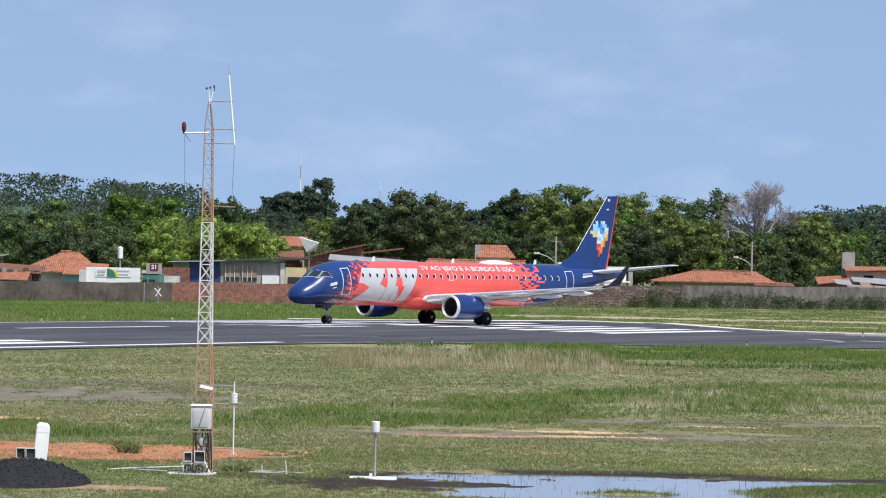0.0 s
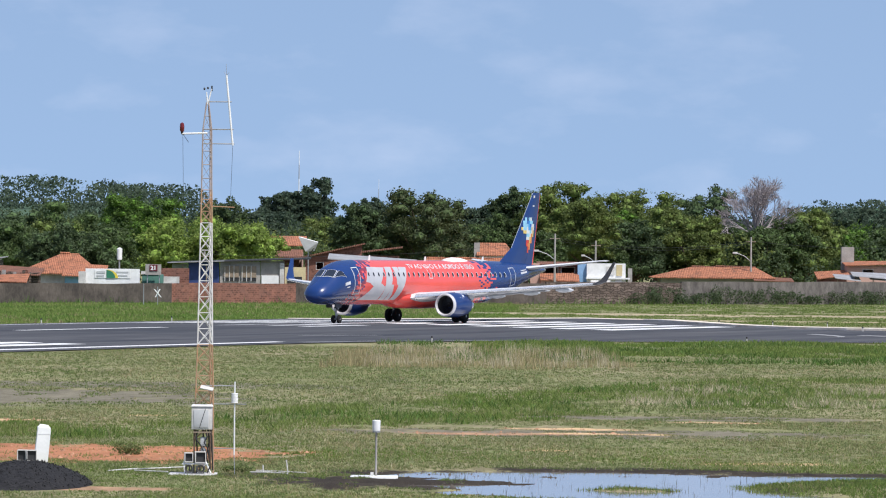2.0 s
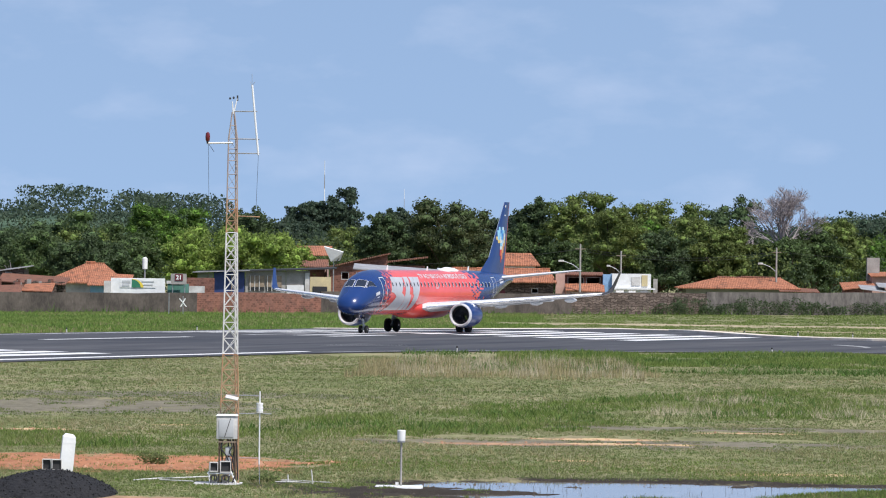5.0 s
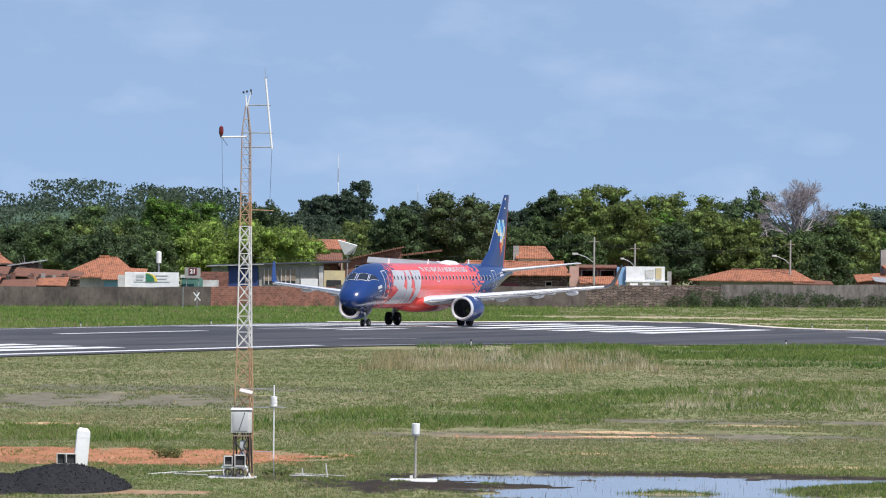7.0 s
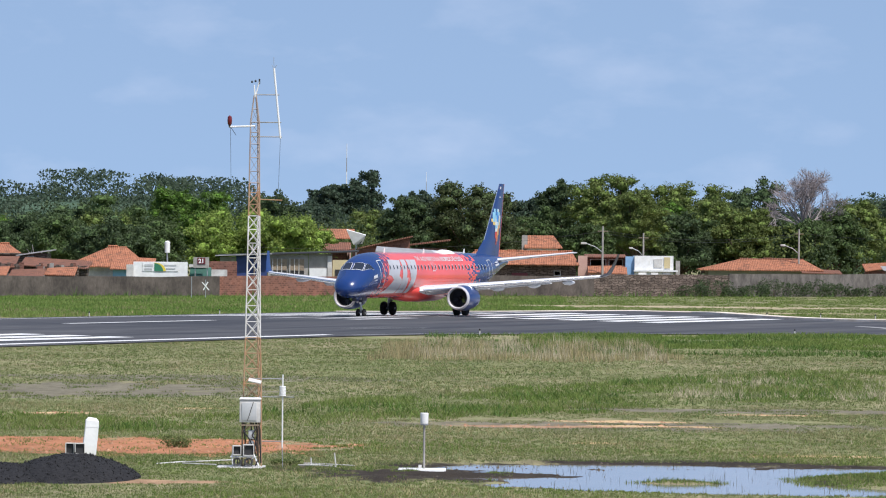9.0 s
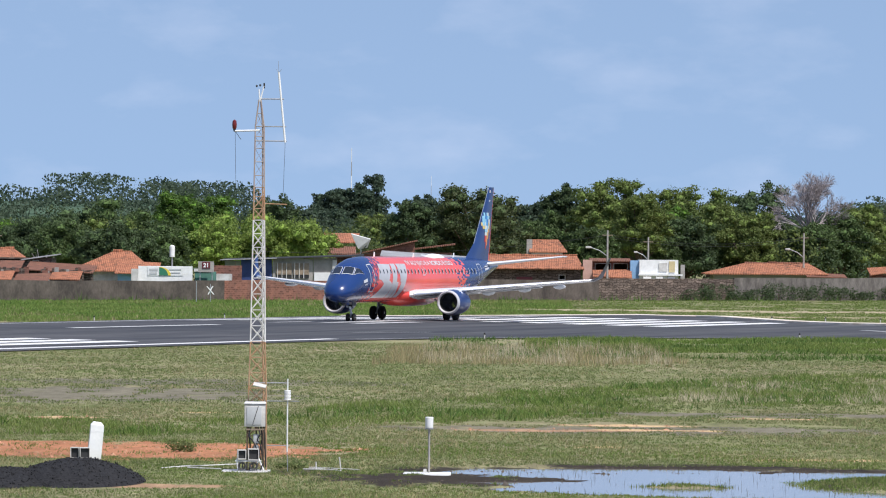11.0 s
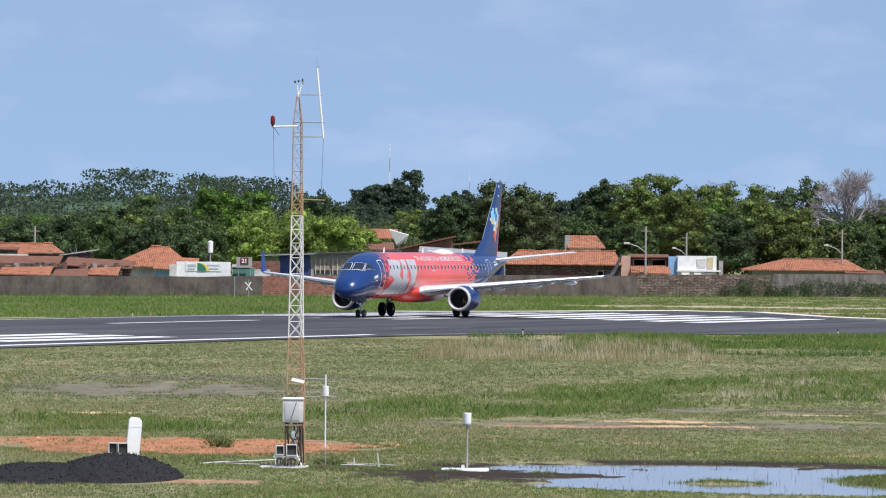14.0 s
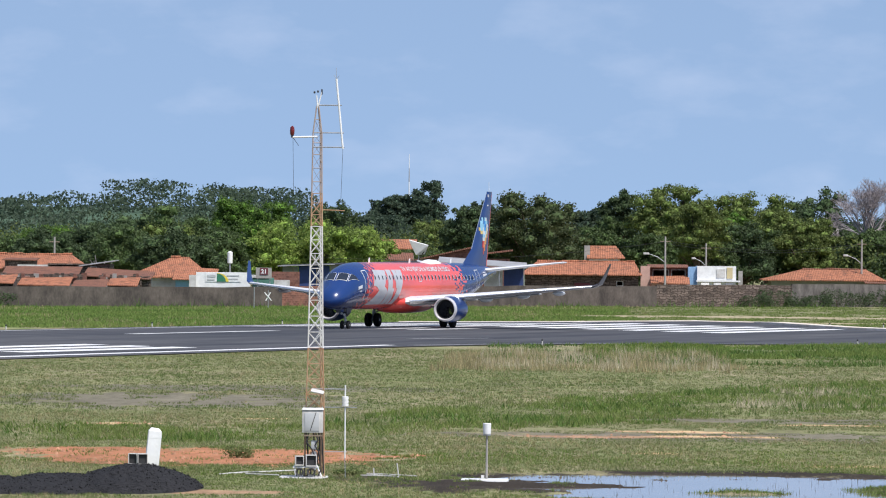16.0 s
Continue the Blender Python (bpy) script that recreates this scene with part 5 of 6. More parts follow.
    shell(h, -3.2, 10.2, 668, 680, 3.5, M["old_brick"], ((7.6, 8.4, 2.2, 2.8),))
    part("roof", hip_roof(-3.8, 10.6, 667, 681, 3.55, 5.05, -1.8, 9.8), M["tile"], h)
    ridge_caps(h, (-1.8, 674, 5.08), (9.8, 674, 5.08), M["tile"])
    part("notice", box(2.6, 4.5, 667.9, 667.98, 1.9, 2.5), M["sign_red"], h, "faded red painted panel", smooth=False)
    h = house("pink rendered house with an open brick bay")
    part("pier", box(10.45, 11.55, 668, 669, -0.3, 4.6), M["pink"], h, smooth=False)
    shell(h, 11.6, 16.0, 670, 676, 4.45, M["brick"], ((11.9, 13.8, 2.6, 4.2), (14.1, 15.8, 2.6, 4.2)))
    part("roof", slab_roof(11.3, 16.2, 669.3, 677, 4.5, 4.5, 4.8, 4.8), M["old_tile"], h, smooth=False)
    part("porch_roof", slab_roof(11.6, 16.2, 664.5, 669, 2.7, 2.55, 3.5, 3.4), M["tile"], h, smooth=False)
    part("porch_wall", box(11.7, 13.6, 665, 669, -0.3, 2.6), M["pink"], h, smooth=False)
    h = house("two-storey white house with a light blue end wall")
    part("end_wall", box(16.05, 17.1, 668, 675, -0.3, 4.55), M["ltblue"], h, smooth=False)
    shell(h, 17.11, 21.7, 667.5, 675, 4.65, M["white"], ((17.5, 18.6, 1.6, 2.75), (19.0, 20.0, 1.6, 2.75), (20.4, 21.4, 1.6, 2.75)))
    part("balcony", box(17.0, 22.2, 666.9, 667.45, 2.8, 2.98), M["white"], h, smooth=False)
    part("wall_panel", box(19.4, 20.4, 667.4, 667.48, 3.3, 4.3), M["offwhite"], h, smooth=False)
    part("wall_panel", box(20.6, 21.3, 667.4, 667.48, 3.2, 4.5), M["cream"], h, smooth=False)
    part("pillar", box(22.0, 22.5, 668, 668.5, -0.3, 4.1), M["concrete"], h, smooth=False)
    h = house("pale green house with a hipped orange tile roof")
    shell(h, 27.3, 40.6, 705, 716, 2.95, M["greenish"])
    part("roof", hip_roof(26.2, 41.6, 704, 717, 2.98, 4.3, 31.4, 39.4), M["tile"], h)
    ridge_caps(h, (31.4, 710.5, 4.33), (39.4, 710.5, 4.33), M["old_tile"])
    part("lower_roof", slab_roof(38.8, 43.8, 702, 708, 2.7, 2.62, 3.0, 3.2), M["old_tile"], h, smooth=False)
    h = house("patched brick house with scrap sheet roofs")
    shell(h, 47.6, 51.0, 712, 718, 3.0, M["brick"])
    part("roof", slab_roof(47.3, 51.4, 711.4, 718.6, 2.95, 3.5, 4.1, 3.8), M["tile"], h, smooth=False)
    shell(h, 51.2, 58.0, 715, 722, 4.6, M["pink"], ((53.2, 54.6, 3.2, 4.2),))
    part("roof", slab_roof(51.0, 58.6, 714.4, 722.6, 4.7, 4.9, 5.3, 5.2), M["tile"], h, smooth=False)
    part("water_tower", box(50.9, 52.5, 720, 721.5, -0.3, 7.0), M["concrete"], h, smooth=False)
    for k, (x0, x1, z) in enumerate(((48.8, 52.0, 3.1), (51.0, 55.5, 3.4), (53.2, 58.5, 3.0))):
        part("scrap_sheet", slab_roof(x0, x1, 700.5 + k * 0.7, 706, z, z - 0.35, z + 0.35, z + 0.5, 0.06), M["tin"], h, "bent scrap metal sheet", smooth=False)
        part("post", tube((x0 + 0.4, 702, -0.2), (x0 + 0.4, 702, z), 0.06), M["ply"], h)


def street_lamp(x, y, top, arm, label="grey concrete street lamp with a curved arm"):
    s = thing("street_lamp", (x, y, 0), label, "street lamp", "street lamps")
    part("pole", tube((0, 0, -0.3), (0, 0, top), 0.16, 0.10, 10), M["concrete"], s)
    if arm:
        pts = [(0, 0, top * 0.62), (arm * 0.45, 0, top * 0.70), (arm, 0, top * 0.745)]
        for a, b in zip(pts, pts[1:]):
            part("arm", tube(a, b, 0.05, None, 8), M["steel"], s)
        part("lamp_head", box(min(arm, arm * 1.35), max(arm, arm * 1.35), -0.12, 0.12, top * 0.735, top * 0.755 + 0.08, bevel=0.03), M["offwhite"], s)
    part("crossarm", tube((-0.6, 0, top - 0.6), (0.6, 0, top - 0.6), 0.05), M["ply"], s)


def build_distance():
    for x, y, top, arm in ((38.7, 708, 8.1, -1.7), (13.25, 664, 8.1, -1.9), (18.8, 692, 7.4, -1.3), (-58.4, 662, 7.4, 0), (-26.9, 640, 5.6, -0.7)):
        street_lamp(x, y, top, arm)
    t = thing("water_tank", (-37.1, 650, 0), "white cylindrical water tank on a slender pole", "water tank")
    part("tank", turned([(4.5, 0.05), (4.52, 0.3), (5.75, 0.32), (5.9, 0.1)], (0, 0, 0), 16, "z"), M["white"], t)
    part("pole", tube((0, 0, -0.3), (0, 0, 4.5), 0.1), M["steel"], t)
    x = thing("cross_marker", (-29.4, 585, 0), "white wooden cross marker on a thin post in the grass", "marker")
    for s in (-1, 1):
        part("arm", rings_mesh([[(-s * 0.30, d, 0.80), (-s * 0.30 + 0.13, d, 0.80), (s * 0.30, d, 1.65), (s * 0.30 - 0.13, d, 1.65)] for d in (s * 0.03, s * 0.03 + 0.05)]), M["white"], x, smooth=False)
    part("post", tube((0, 0.12, -0.2), (0, 0.12, 1.9), 0.035), M["steel"], x)
    p = thing("post", (-30.85, 585, 0), "thin grey steel post in the grass", "post")
    part("pole", tube((0, 0, -0.2), (0, 0, 2.2), 0.04), M["steel"], p)
    for k, (ax, ay, z0, z1, w) in enumerate(((-38.2, 1500, 10, 32.3, 0.22), (-19.25, 1700, 10, 27.6, 0.16))):
        m = thing("radio_mast", (ax, ay, 0), "thin red and white radio mast on the skyline", "mast", "radio masts")
        for i in range(6):
            a, b = z0 + (z1 - z0) * i / 6, z0 + (z1 - z0) * (i + 1) / 6
            part("mast_section", tube((0, 0, a if i else -0.5), (0, 0, b), w * (1 - i / 9), w * (1 - (i + 1) / 9), 8), M["white"] if i % 2 else M["concrete"], m)
    # runway edge lamps
    for u, v in ((-70, -25.5), (-20, -25.3), (-45, -25.4), (5, -25.3), (34.5, 8), (33.5, 12), (32.5, 17), (30, 22.5), (5, 33), (-57, 43.5), (-75, 28)):
        q = on_runway(u, v)
        lamp = thing("edge_lamp", (q.x, q.y, 0), "small dark runway edge lamp on a stub", "runway lamp", "edge lamps")
        part("stub", tube((0, 0, -0.1), (0, 0, 0.25), 0.05, 0.04), M["offwhite"], lamp)
        part("lens", turned([(0.24, 0.06), (0.33, 0.06), (0.37, 0.02)], (0, 0, 0), 10, "z"), M["dark"], lamp)
    # shrubs against the wall
    rng = np.random.default_rng(31)
    for k, (x, r, hgt) in enumerate(((23.5, 1.5, 1.3), (26.0, 1.6, 1.7), (28.6, 1.1, 0.9), (31.0, 1.5, 1.3), (33.6, 1.6, 1.7), (36.0, 1.7, 1.5), (38.6, 1.6, 1.6), (41.4, 1.4, 1.3), (44.0, 1.2, 0.9), (48.2, 1.5, 1.3), (51.0, 1.5, 1.5), (53.8, 1.6, 1.4), (57, 1.6, 1.5), (-57, 1.6, 1.2))):
        s = thing("shrub", (x, wall_at(x) - 1.6, 0), "dark green shrub growing against the boundary wall", "shrub", "shrubs along the wall")
        ls = [(rng.uniform(-r, r) * 1.3, rng.uniform(-0.6, 0.5), hgt * rng.uniform(0.1, 0.95), r * rng.uniform(0.16, 0.4), 0.5, hgt * rng.uniform(0.16, 0.4)) for _ in range(26)]
        v, f = tree_leaves(rng, ls, 2000, 0.075)
        v2, f2 = sprigs(rng, ls, 60, 0.08, 0.5)
        v, f = np.concatenate([v, v2]), np.concatenate([f, f2 + len(v)])
        arrays("foliage", v, f, LEAF["dark"], s)
        part("stem", tube((0, 0, -0.1), (0, 0, hgt * 0.5), 0.05, 0.03), M["bark"], s)
    # leafless tree
    b = thing("bare_tree", (40.3, 735, 0), "leafless grey-brown tree with a fine twiggy crown", "tree")
    bm = tube((0, 0, -0.2), (0.5, 0, 8.9), 0.36, 0.3, 8)
    rnd = random.Random(9)

    def grow(p, d, length, r, depth):
        q = p + d * length
        tube(p, q, r, r * 0.6, 5 if depth > 3 else 3, bm)
        if depth == 0:
            return
        for _ in range((5, 5, 3, 3, 3)[depth - 1]):
            nd = (d + Vector((rnd.uniform(-1, 1), rnd.uniform(-1, 1), rnd.uniform(-0.55, 0.75))) * 0.75).normalized()
            grow(p + d * length * rnd.uniform(0.45, 1.0), nd, length * rnd.uniform(0.58, 0.78), max(r * 0.55, 0.013), depth - 1)

    for a in range(12):
        ang = a * 2.4
        up = (0.55, 1.1, 1.9, 3.5)[a % 4]
        grow(Vector((0.5, 0, 7.8 + 0.1 * a)), Vector((math.cos(ang), math.sin(ang), up)).normalized(), (2.9, 3.1, 3.2, 3.1)[a % 4], 0.17, 5)
    part("branch_crown", bm, M["bare_bark"], b, smooth=False)


def build_dead_shrub():
    b = thing("dead_shrub", (-49.8, 628, 0), "bleached leafless shrub behind the ruined building", "shrub")
    bm = bmesh.new()
    rnd = random.Random(4)
    for a in range(7):
        p = Vector((0, 0, -0.1))
        d = Vector((rnd.uniform(-0.4, 0.4), rnd.uniform(-0.3, 0.3), 1)).normalized()
        for k in range(4):
            q = p + d * rnd.uniform(1.1, 1.5)
            tube(p, q, 0.085 - 0.016 * k, 0.07 - 0.016 * k, 5, bm)
            p = q
            d = (d + Vector((rnd.uniform(-0.45, 0.45), rnd.uniform(-0.3, 0.3), 0.1))).normalized()
    part("branches", bm, M["bare_bark"], b, smooth=False)


def build_wires():
    """Sagging service wires between the poles."""
    runs = (((13.25, 664, 7.6), (38.7, 708, 7.6)), ((13.25, 664, 7.3), (38.7, 708, 7.3)), ((38.7, 708, 7.6), (75, 760, 8.2)), ((-26.9, 640, 5.3), (13.25, 664, 7.5)))
    for a, b in runs:
        a, b = Vector(a), Vector(b)
        bm = bmesh.new()
        for k in range(12):
            p, q = a.lerp(b, k / 12), a.lerp(b, (k + 1) / 12)
            p.z -= 1.0 * (1 - (2 * k / 12 - 1) ** 2)
            q.z -= 1.0 * (1 - (2 * (k + 1) / 12 - 1) ** 2)
            tube(p, q, 0.018, None, 4, bm)
        tagged(link("service_wire", bm, M["dark"]), "thin dark service wire strung between street poles", "wire", "service wires")


build_houses()
build_distance()
build_dead_shrub()
build_wires()


# ---- weather station ----
def build_mast():
    X, Y = -6.07, 145.3
    m = thing("weather_mast", (X, Y, 0), "tall triangular lattice mast in faded orange and white", "mast")

    def width(z):
        for (a, b), (c, d) in zip(((0, 0.50), (2.15, 0.45), (3.24, 0.385), (6.5, 0.285), (8.86, 0.225), (9.55, 0.05)), ((2.15, 0.45), (3.24, 0.385), (6.5, 0.285), (8.86, 0.225), (9.55, 0.05), (9.7, 0.05))):
            if z <= c:
                return b + (d - b) * (z - a) / (c - a)
        return 0.05

    def leg(i, z):
        w = width(z)
        return Vector(((-0.5 * w, 0, z), (0.5 * w, -0.1 * w, z), (0.3 * w, 0.75 * w, z))[i])

    def paint(z):
        return M["mastwhite"] if 3.3 < z < 6.45 else M["rust"] if z < 7.2 else M["masttop"]

    levels = [0.0, 0.45, 0.9, 1.3, 1.72, 2.13, 2.52, 2.92, 3.32, 3.73, 4.14, 4.55, 4.96, 5.37, 5.75, 6.1, 6.45, 6.75, 7.05, 7.3, 7.6, 7.95, 8.3, 8.6, 8.86, 9.2, 9.55]
    for a, b in zip(levels, levels[1:]):
        for i in range(3):
            part("leg", tube(leg(i, a), leg(i, b), 0.019, None, 6), paint((a + b) / 2), m)
            j = (i + 1) % 3
            if b < 9.3:
                part("rung", tube(leg(i, b), leg(j, b), 0.011, None, 5), paint((a + b) / 2), m)
            if b < 7.2:
                part("brace", tube(leg(i, a), leg(j, b), 0.010, None, 5), paint((a + b) / 2), m)
                part("brace", tube(leg(j, a), leg(i, b), 0.010, None, 5), paint((a + b) / 2), m)
            elif b < 9.3:
                part("brace", tube(leg(i, a), leg(j, b), 0.006, None, 4), paint((a + b) / 2), m)
    # arms and lightning rod
    for z, x1 in ((9.57, 0.62), (8.86, 0.68), (8.49, 0.70)):
        part("arm", tube((-0.1 if z < 9 else 0, 0, z), (x1, -0.05, z), 0.016, None, 6), M["steel"], m)
    rod = part("lightning_rod", tube((0.66, -0.05, 8.45), (0.48, -0.05, 10.25), 0.026, None, 8), M["white"], m, "white upright rod")
    for dx, dz in ((-0.06, 0.1), (0.07, 0.09), (-0.01, 0.30)):
        part("prong", tube((0.48, -0.05, 10.24), (0.48 + dx, -0.05, 10.24 + dz), 0.006, None, 5), M["steel"], rod)
    part("lamp_arm", tube((0, 0, 8.76), (-0.66, 0, 8.74), 0.024, None, 8), M["white"], m, "white arm")
    redm = surf("red_lamp_glass", (0.16, 0.012, 0.015), (0.10, 0.01, 0.01), 3, 0.3)
    lamp = part("obstruction_lamp", turned([(8.78, 0.03), (8.82, 0.055), (8.92, 0.06), (9.0, 0.05), (9.03, 0.01)], (-0.65, 0, 0), 12, "z"), redm, m, "dark red obstruction lamp")
    part("lamp_base", turned([(8.72, 0.02), (8.80, 0.04)], (-0.65, 0, 0), 8, "z"), M["dark"], lamp)
    part("cable", tube((-0.63, 0, 8.74), (-0.60, 0, 7.25), 0.006, None, 4), M["dark"], m)
    part("cable", tube((-0.62, 0, 8.72), (-0.48, 0, 8.52), 0.008, None, 4), M["dark"], m)
    part("cable", tube((0.66, -0.05, 8.45), (0.62, -0.05, 7.15), 0.006, None, 4), M["dark"], m)
    part("arm", tube((0.1, 0, 6.88), (0.72, 0, 6.86), 0.012, None, 6), M["rust"], m)
    # vane and cups
    for dx, h in ((-0.03, 9.82), (0.10, 9.9)):
        part("sensor_stem", tube((0, 0, 9.5), (dx, 0, h), 0.02, 0.015, 6), M["white"], m)
    for dx, dz in ((-0.09, 9.9), (0.0, 9.92)):
        part("cup", turned([(-0.02, 0.02), (0.0, 0.034), (0.03, 0.02)], (dx, 0, dz), 8), M["dark"], m)
    part("vane", box(0.085, 0.125, -0.01, 0.01, 9.84, 9.98), M["dark"], m)
    # cabinet
    cab = part("cabinet", box(-0.31, 0.22, -0.40, -0.12, 1.15, 1.74, bevel=0.015), M["offwhite"], m, "white equipment cabinet")
    part("cabinet_door", box(-0.25, 0.13, -0.425, -0.402, 1.2, 1.66, bevel=0.006), M["grey"], cab, "grey door")
    part("cabinet_roof", rings_mesh([[(-0.33, -0.43, 1.745), (0.24, -0.43, 1.745), (0.24, -0.09, 1.745), (-0.33, -0.09, 1.745)], [(-0.30, -0.40, 1.775), (0.21, -0.40, 1.775), (0.21, -0.12, 1.79), (-0.30, -0.12, 1.79)]]), M["white"], cab)
    part("door_cable", tube((-0.1, -0.435, 1.2), (0.05, -0.435, 1.68), 0.008, None, 5), M["dark"], cab)
    for x, z in ((-0.2, 0.75), (-0.02, 0.62), (0.12, 0.8), (0.19, 0.5)):
        part("cable", tube((x, -0.2, 1.14), (x + 0.05, -0.12, z - 0.4), 0.02, None, 6), M["dark"], m)
    for x, y, z0, z1 in ((-0.24, -0.3, 0.03, 1.15), (0.18, -0.34, 0.03, 1.15)):
        part("support", box(x - 0.018, x + 0.018, y - 0.02, y + 0.02, z0, z1), M["bark"], m, "weathered brown support")
    for hose in (((-0.14, -0.3, 1.14), (-0.2, -0.36, 0.92), (-0.06, -0.38, 0.74), (0.02, -0.36, 0.56)), ((0.04, -0.3, 1.14), (0.1, -0.38, 0.96), (0.02, -0.4, 0.82), (0.12, -0.36, 0.66), (0.16, -0.3, 0.3)), ((0.1, -0.25, 1.14), (0.16, -0.3, 0.9), (0.08, -0.3, 0.5), (0.14, -0.2, 0.05))):
        bm = bmesh.new()
        for p, q in zip(hose, hose[1:]):
            tube(p, q, 0.018, None, 6, bm)
        part("hose", bm, M["dark"], m, "black cable hose")
    part("strap", box(-0.26, 0.2, -0.37, -0.345, 1.06, 1.10), M["ply"], m)
    part("valve", turned([(-0.36, 0.05), (-0.30, 0.07), (-0.25, 0.05)], (0.0, 0, 0.62), 10, "y"), M["steel"], m)
    part("junction_box", box(-0.08, 0.06, -0.3, -0.15, 0.72, 0.95, bevel=0.01), M["grey"], m)
    part("solar_panel", rings_mesh([[(-0.10, -0.35, 2.20), (0.22, -0.35, 2.13), (0.24, -0.1, 2.20), (-0.08, -0.1, 2.27)], [(-0.10, -0.36, 2.22), (0.22, -0.36, 2.15), (0.24, -0.11, 2.22), (-0.08, -0.11, 2.29)]]), M["offwhite"], m, smooth=False)
    # sensor post with radiation shield
    s = thing("sensor_post", (-5.29, 145.25, 0), "white sensor post with a louvred shield beside the mast", "sensor")
    part("post", tube((0, 0, 0.5), (0, 0, 2.38), 0.019, None, 8), M["white"], s)
    part("stem", tube((0.02, 0, -0.1), (0, 0, 0.52), 0.01, None, 6), M["steel"], s)
    for k in range(7):
        z = 1.83 + k * 0.037
        part("louvre", turned([(z, 0.06), (z + 0.004, 0.088), (z + 0.03, 0.080), (z + 0.034, 0.05)], (0, 0, 0), 14, "z"), M["white"], s)
    for z, x0, x1 in ((2.27, -0.85, 0.03), (1.80, -0.6, 0.3), (0.66, -0.6, 0.05)):
        part("bracket", tube((x0, 0.02, z), (x1, 0.02, z), 0.012, None, 6), M["steel"], s)


def battery_box(x, y, z, turn, w=0.24, h=0.30):
    b = thing("battery_box", (x, y, z), "open box in a pale frame, its inner shade a dark block", "box", "battery boxes", turn)
    fr = bmesh.new()
    for q in ((-w / 2, -w / 2 + 0.02, 0, h), (w / 2 - 0.02, w / 2, 0, h), (-w / 2 + 0.02, w / 2 - 0.02, 0, 0.03), (-w / 2 + 0.02, w / 2 - 0.02, h - 0.02, h)):
        box(q[0], q[1], -0.14, 0.14, q[2], q[3], fr)
    part("frame", fr, M["offwhite"], b, smooth=False)
    # solid near-black block in place of the shaded hollow
    part("inside_shade", box(-w / 2 + 0.02, w / 2 - 0.02, -0.08, 0.12, 0.03, h - 0.02), M["dark"], b, smooth=False)
    return b


def build_station():
    build_mast()
    slab = tagged(link("concrete_slab", box(-6.95, -5.72, 144.3, 145.8, -0.08, 0.02, bevel=0.01), M["offwhite"]), "thin white concrete slab under the mast", "slab")
    s2 = tagged(link("concrete_slab", box(-2.28, -1.07, 143.9, 144.9, -0.12, 0.03, bevel=0.01), M["white"]), "thin white concrete slab under the rain gauge", "slab")
    for x, z, w, h in ((-6.44, 0.31, 0.22, 0.25), (-6.14, 0.29, 0.28, 0.30)):
        battery_box(x, 144.85, z, 6, w, h)
    for x in (-6.42, -6.12):
        c = thing("cable_coil", (x, 144.62, 0.155), "coil of dark grey cable leaning on the stand", "cable", "cable coils")
        bm = bmesh.new()
        for r, d in ((0.095, 0.0), (0.075, 0.03), (0.10, -0.03)):
            pts = [(r * math.cos(k * math.pi / 8), d, r * math.sin(k * math.pi / 8)) for k in range(17)]
            for p, q in zip(pts, pts[1:]):
                tube(p, q, 0.014, None, 5, bm)
        part("loop", bm, M["navy_cable"], c)
    st = thing("stand", (-6.3, 144.9, 0.03), "white timber stand holding the battery boxes", "stand")
    for x0, x1 in ((-0.26, -0.22), (0.30, 0.44), (0.30, 0.22)):
        part("leg", tube((x1, -0.18, 0), (x0, -0.1, 0.30), 0.022, None, 6), M["white"], st)
    part("shelf", box(-0.30, 0.36, -0.16, 0.16, 0.23, 0.255), M["white"], st, smooth=False)
    rnd = random.Random(4)
    for k in range(7):
        part("coil", tube((-0.2 + 0.09 * k, -0.19, 0.01), (-0.16 + 0.09 * k + rnd.uniform(-0.05, 0.05), -0.17, 0.19), 0.018, None, 6), M["dark"], st)
    g = thing("rain_gauge", (-1.63, 144.5, 0), "white cylindrical rain gauge on a grey post", "rain gauge")
    part("bucket", turned([(1.17, 0.05), (1.18, 0.10), (1.44, 0.105), (1.455, 0.09), (1.40, 0.08)], (0, 0, 0), 20, "z"), M["white"], g, "white bucket")
    part("collar", turned([(1.14, 0.10), (1.17, 0.10)], (0, 0, 0), 16, "z"), M["steel"], g)
    part("post", tube((0, 0, -0.02), (0, 0, 1.15), 0.03, 0.026, 10), M["concrete"], g)
    part("bolt_box", box(-0.14, -0.06, -0.06, 0.06, 0.0, 0.12), M["offwhite"], g, smooth=False)
    # white cabinet pillar with two boxes
    p = thing("cabinet_pillar", (-10.62, 151.0, 0), "leaning white plastic pillar cabinet behind the gravel heap", "cabinet", turn=8)
    part("body", rings_mesh([[(-0.24, -0.15, 0.0), (0.13, -0.15, 0.0), (0.13, 0.15, 0.0), (-0.24, 0.15, 0.0)], [(-0.15, -0.15, 0.78), (0.20, -0.15, 0.78), (0.20, 0.15, 0.78), (-0.15, 0.15, 0.78)]]), M["white"], p, smooth=False)
    part("cap", rings_mesh([[(-0.155, -0.155, 0.785), (0.205, -0.155, 0.785), (0.205, 0.155, 0.785), (-0.155, 0.155, 0.785)], [(-0.135, -0.145, 0.98), (0.205, -0.145, 0.95), (0.205, 0.145, 0.95), (-0.135, 0.145, 0.98)], [(-0.06, -0.09, 1.06), (0.14, -0.09, 1.03), (0.14, 0.09, 1.03), (-0.06, 0.09, 1.06)]]), M["white"], p, smooth=False)
    battery_box(-11.13, 150.6, 0.08, -4, 0.24, 0.30)
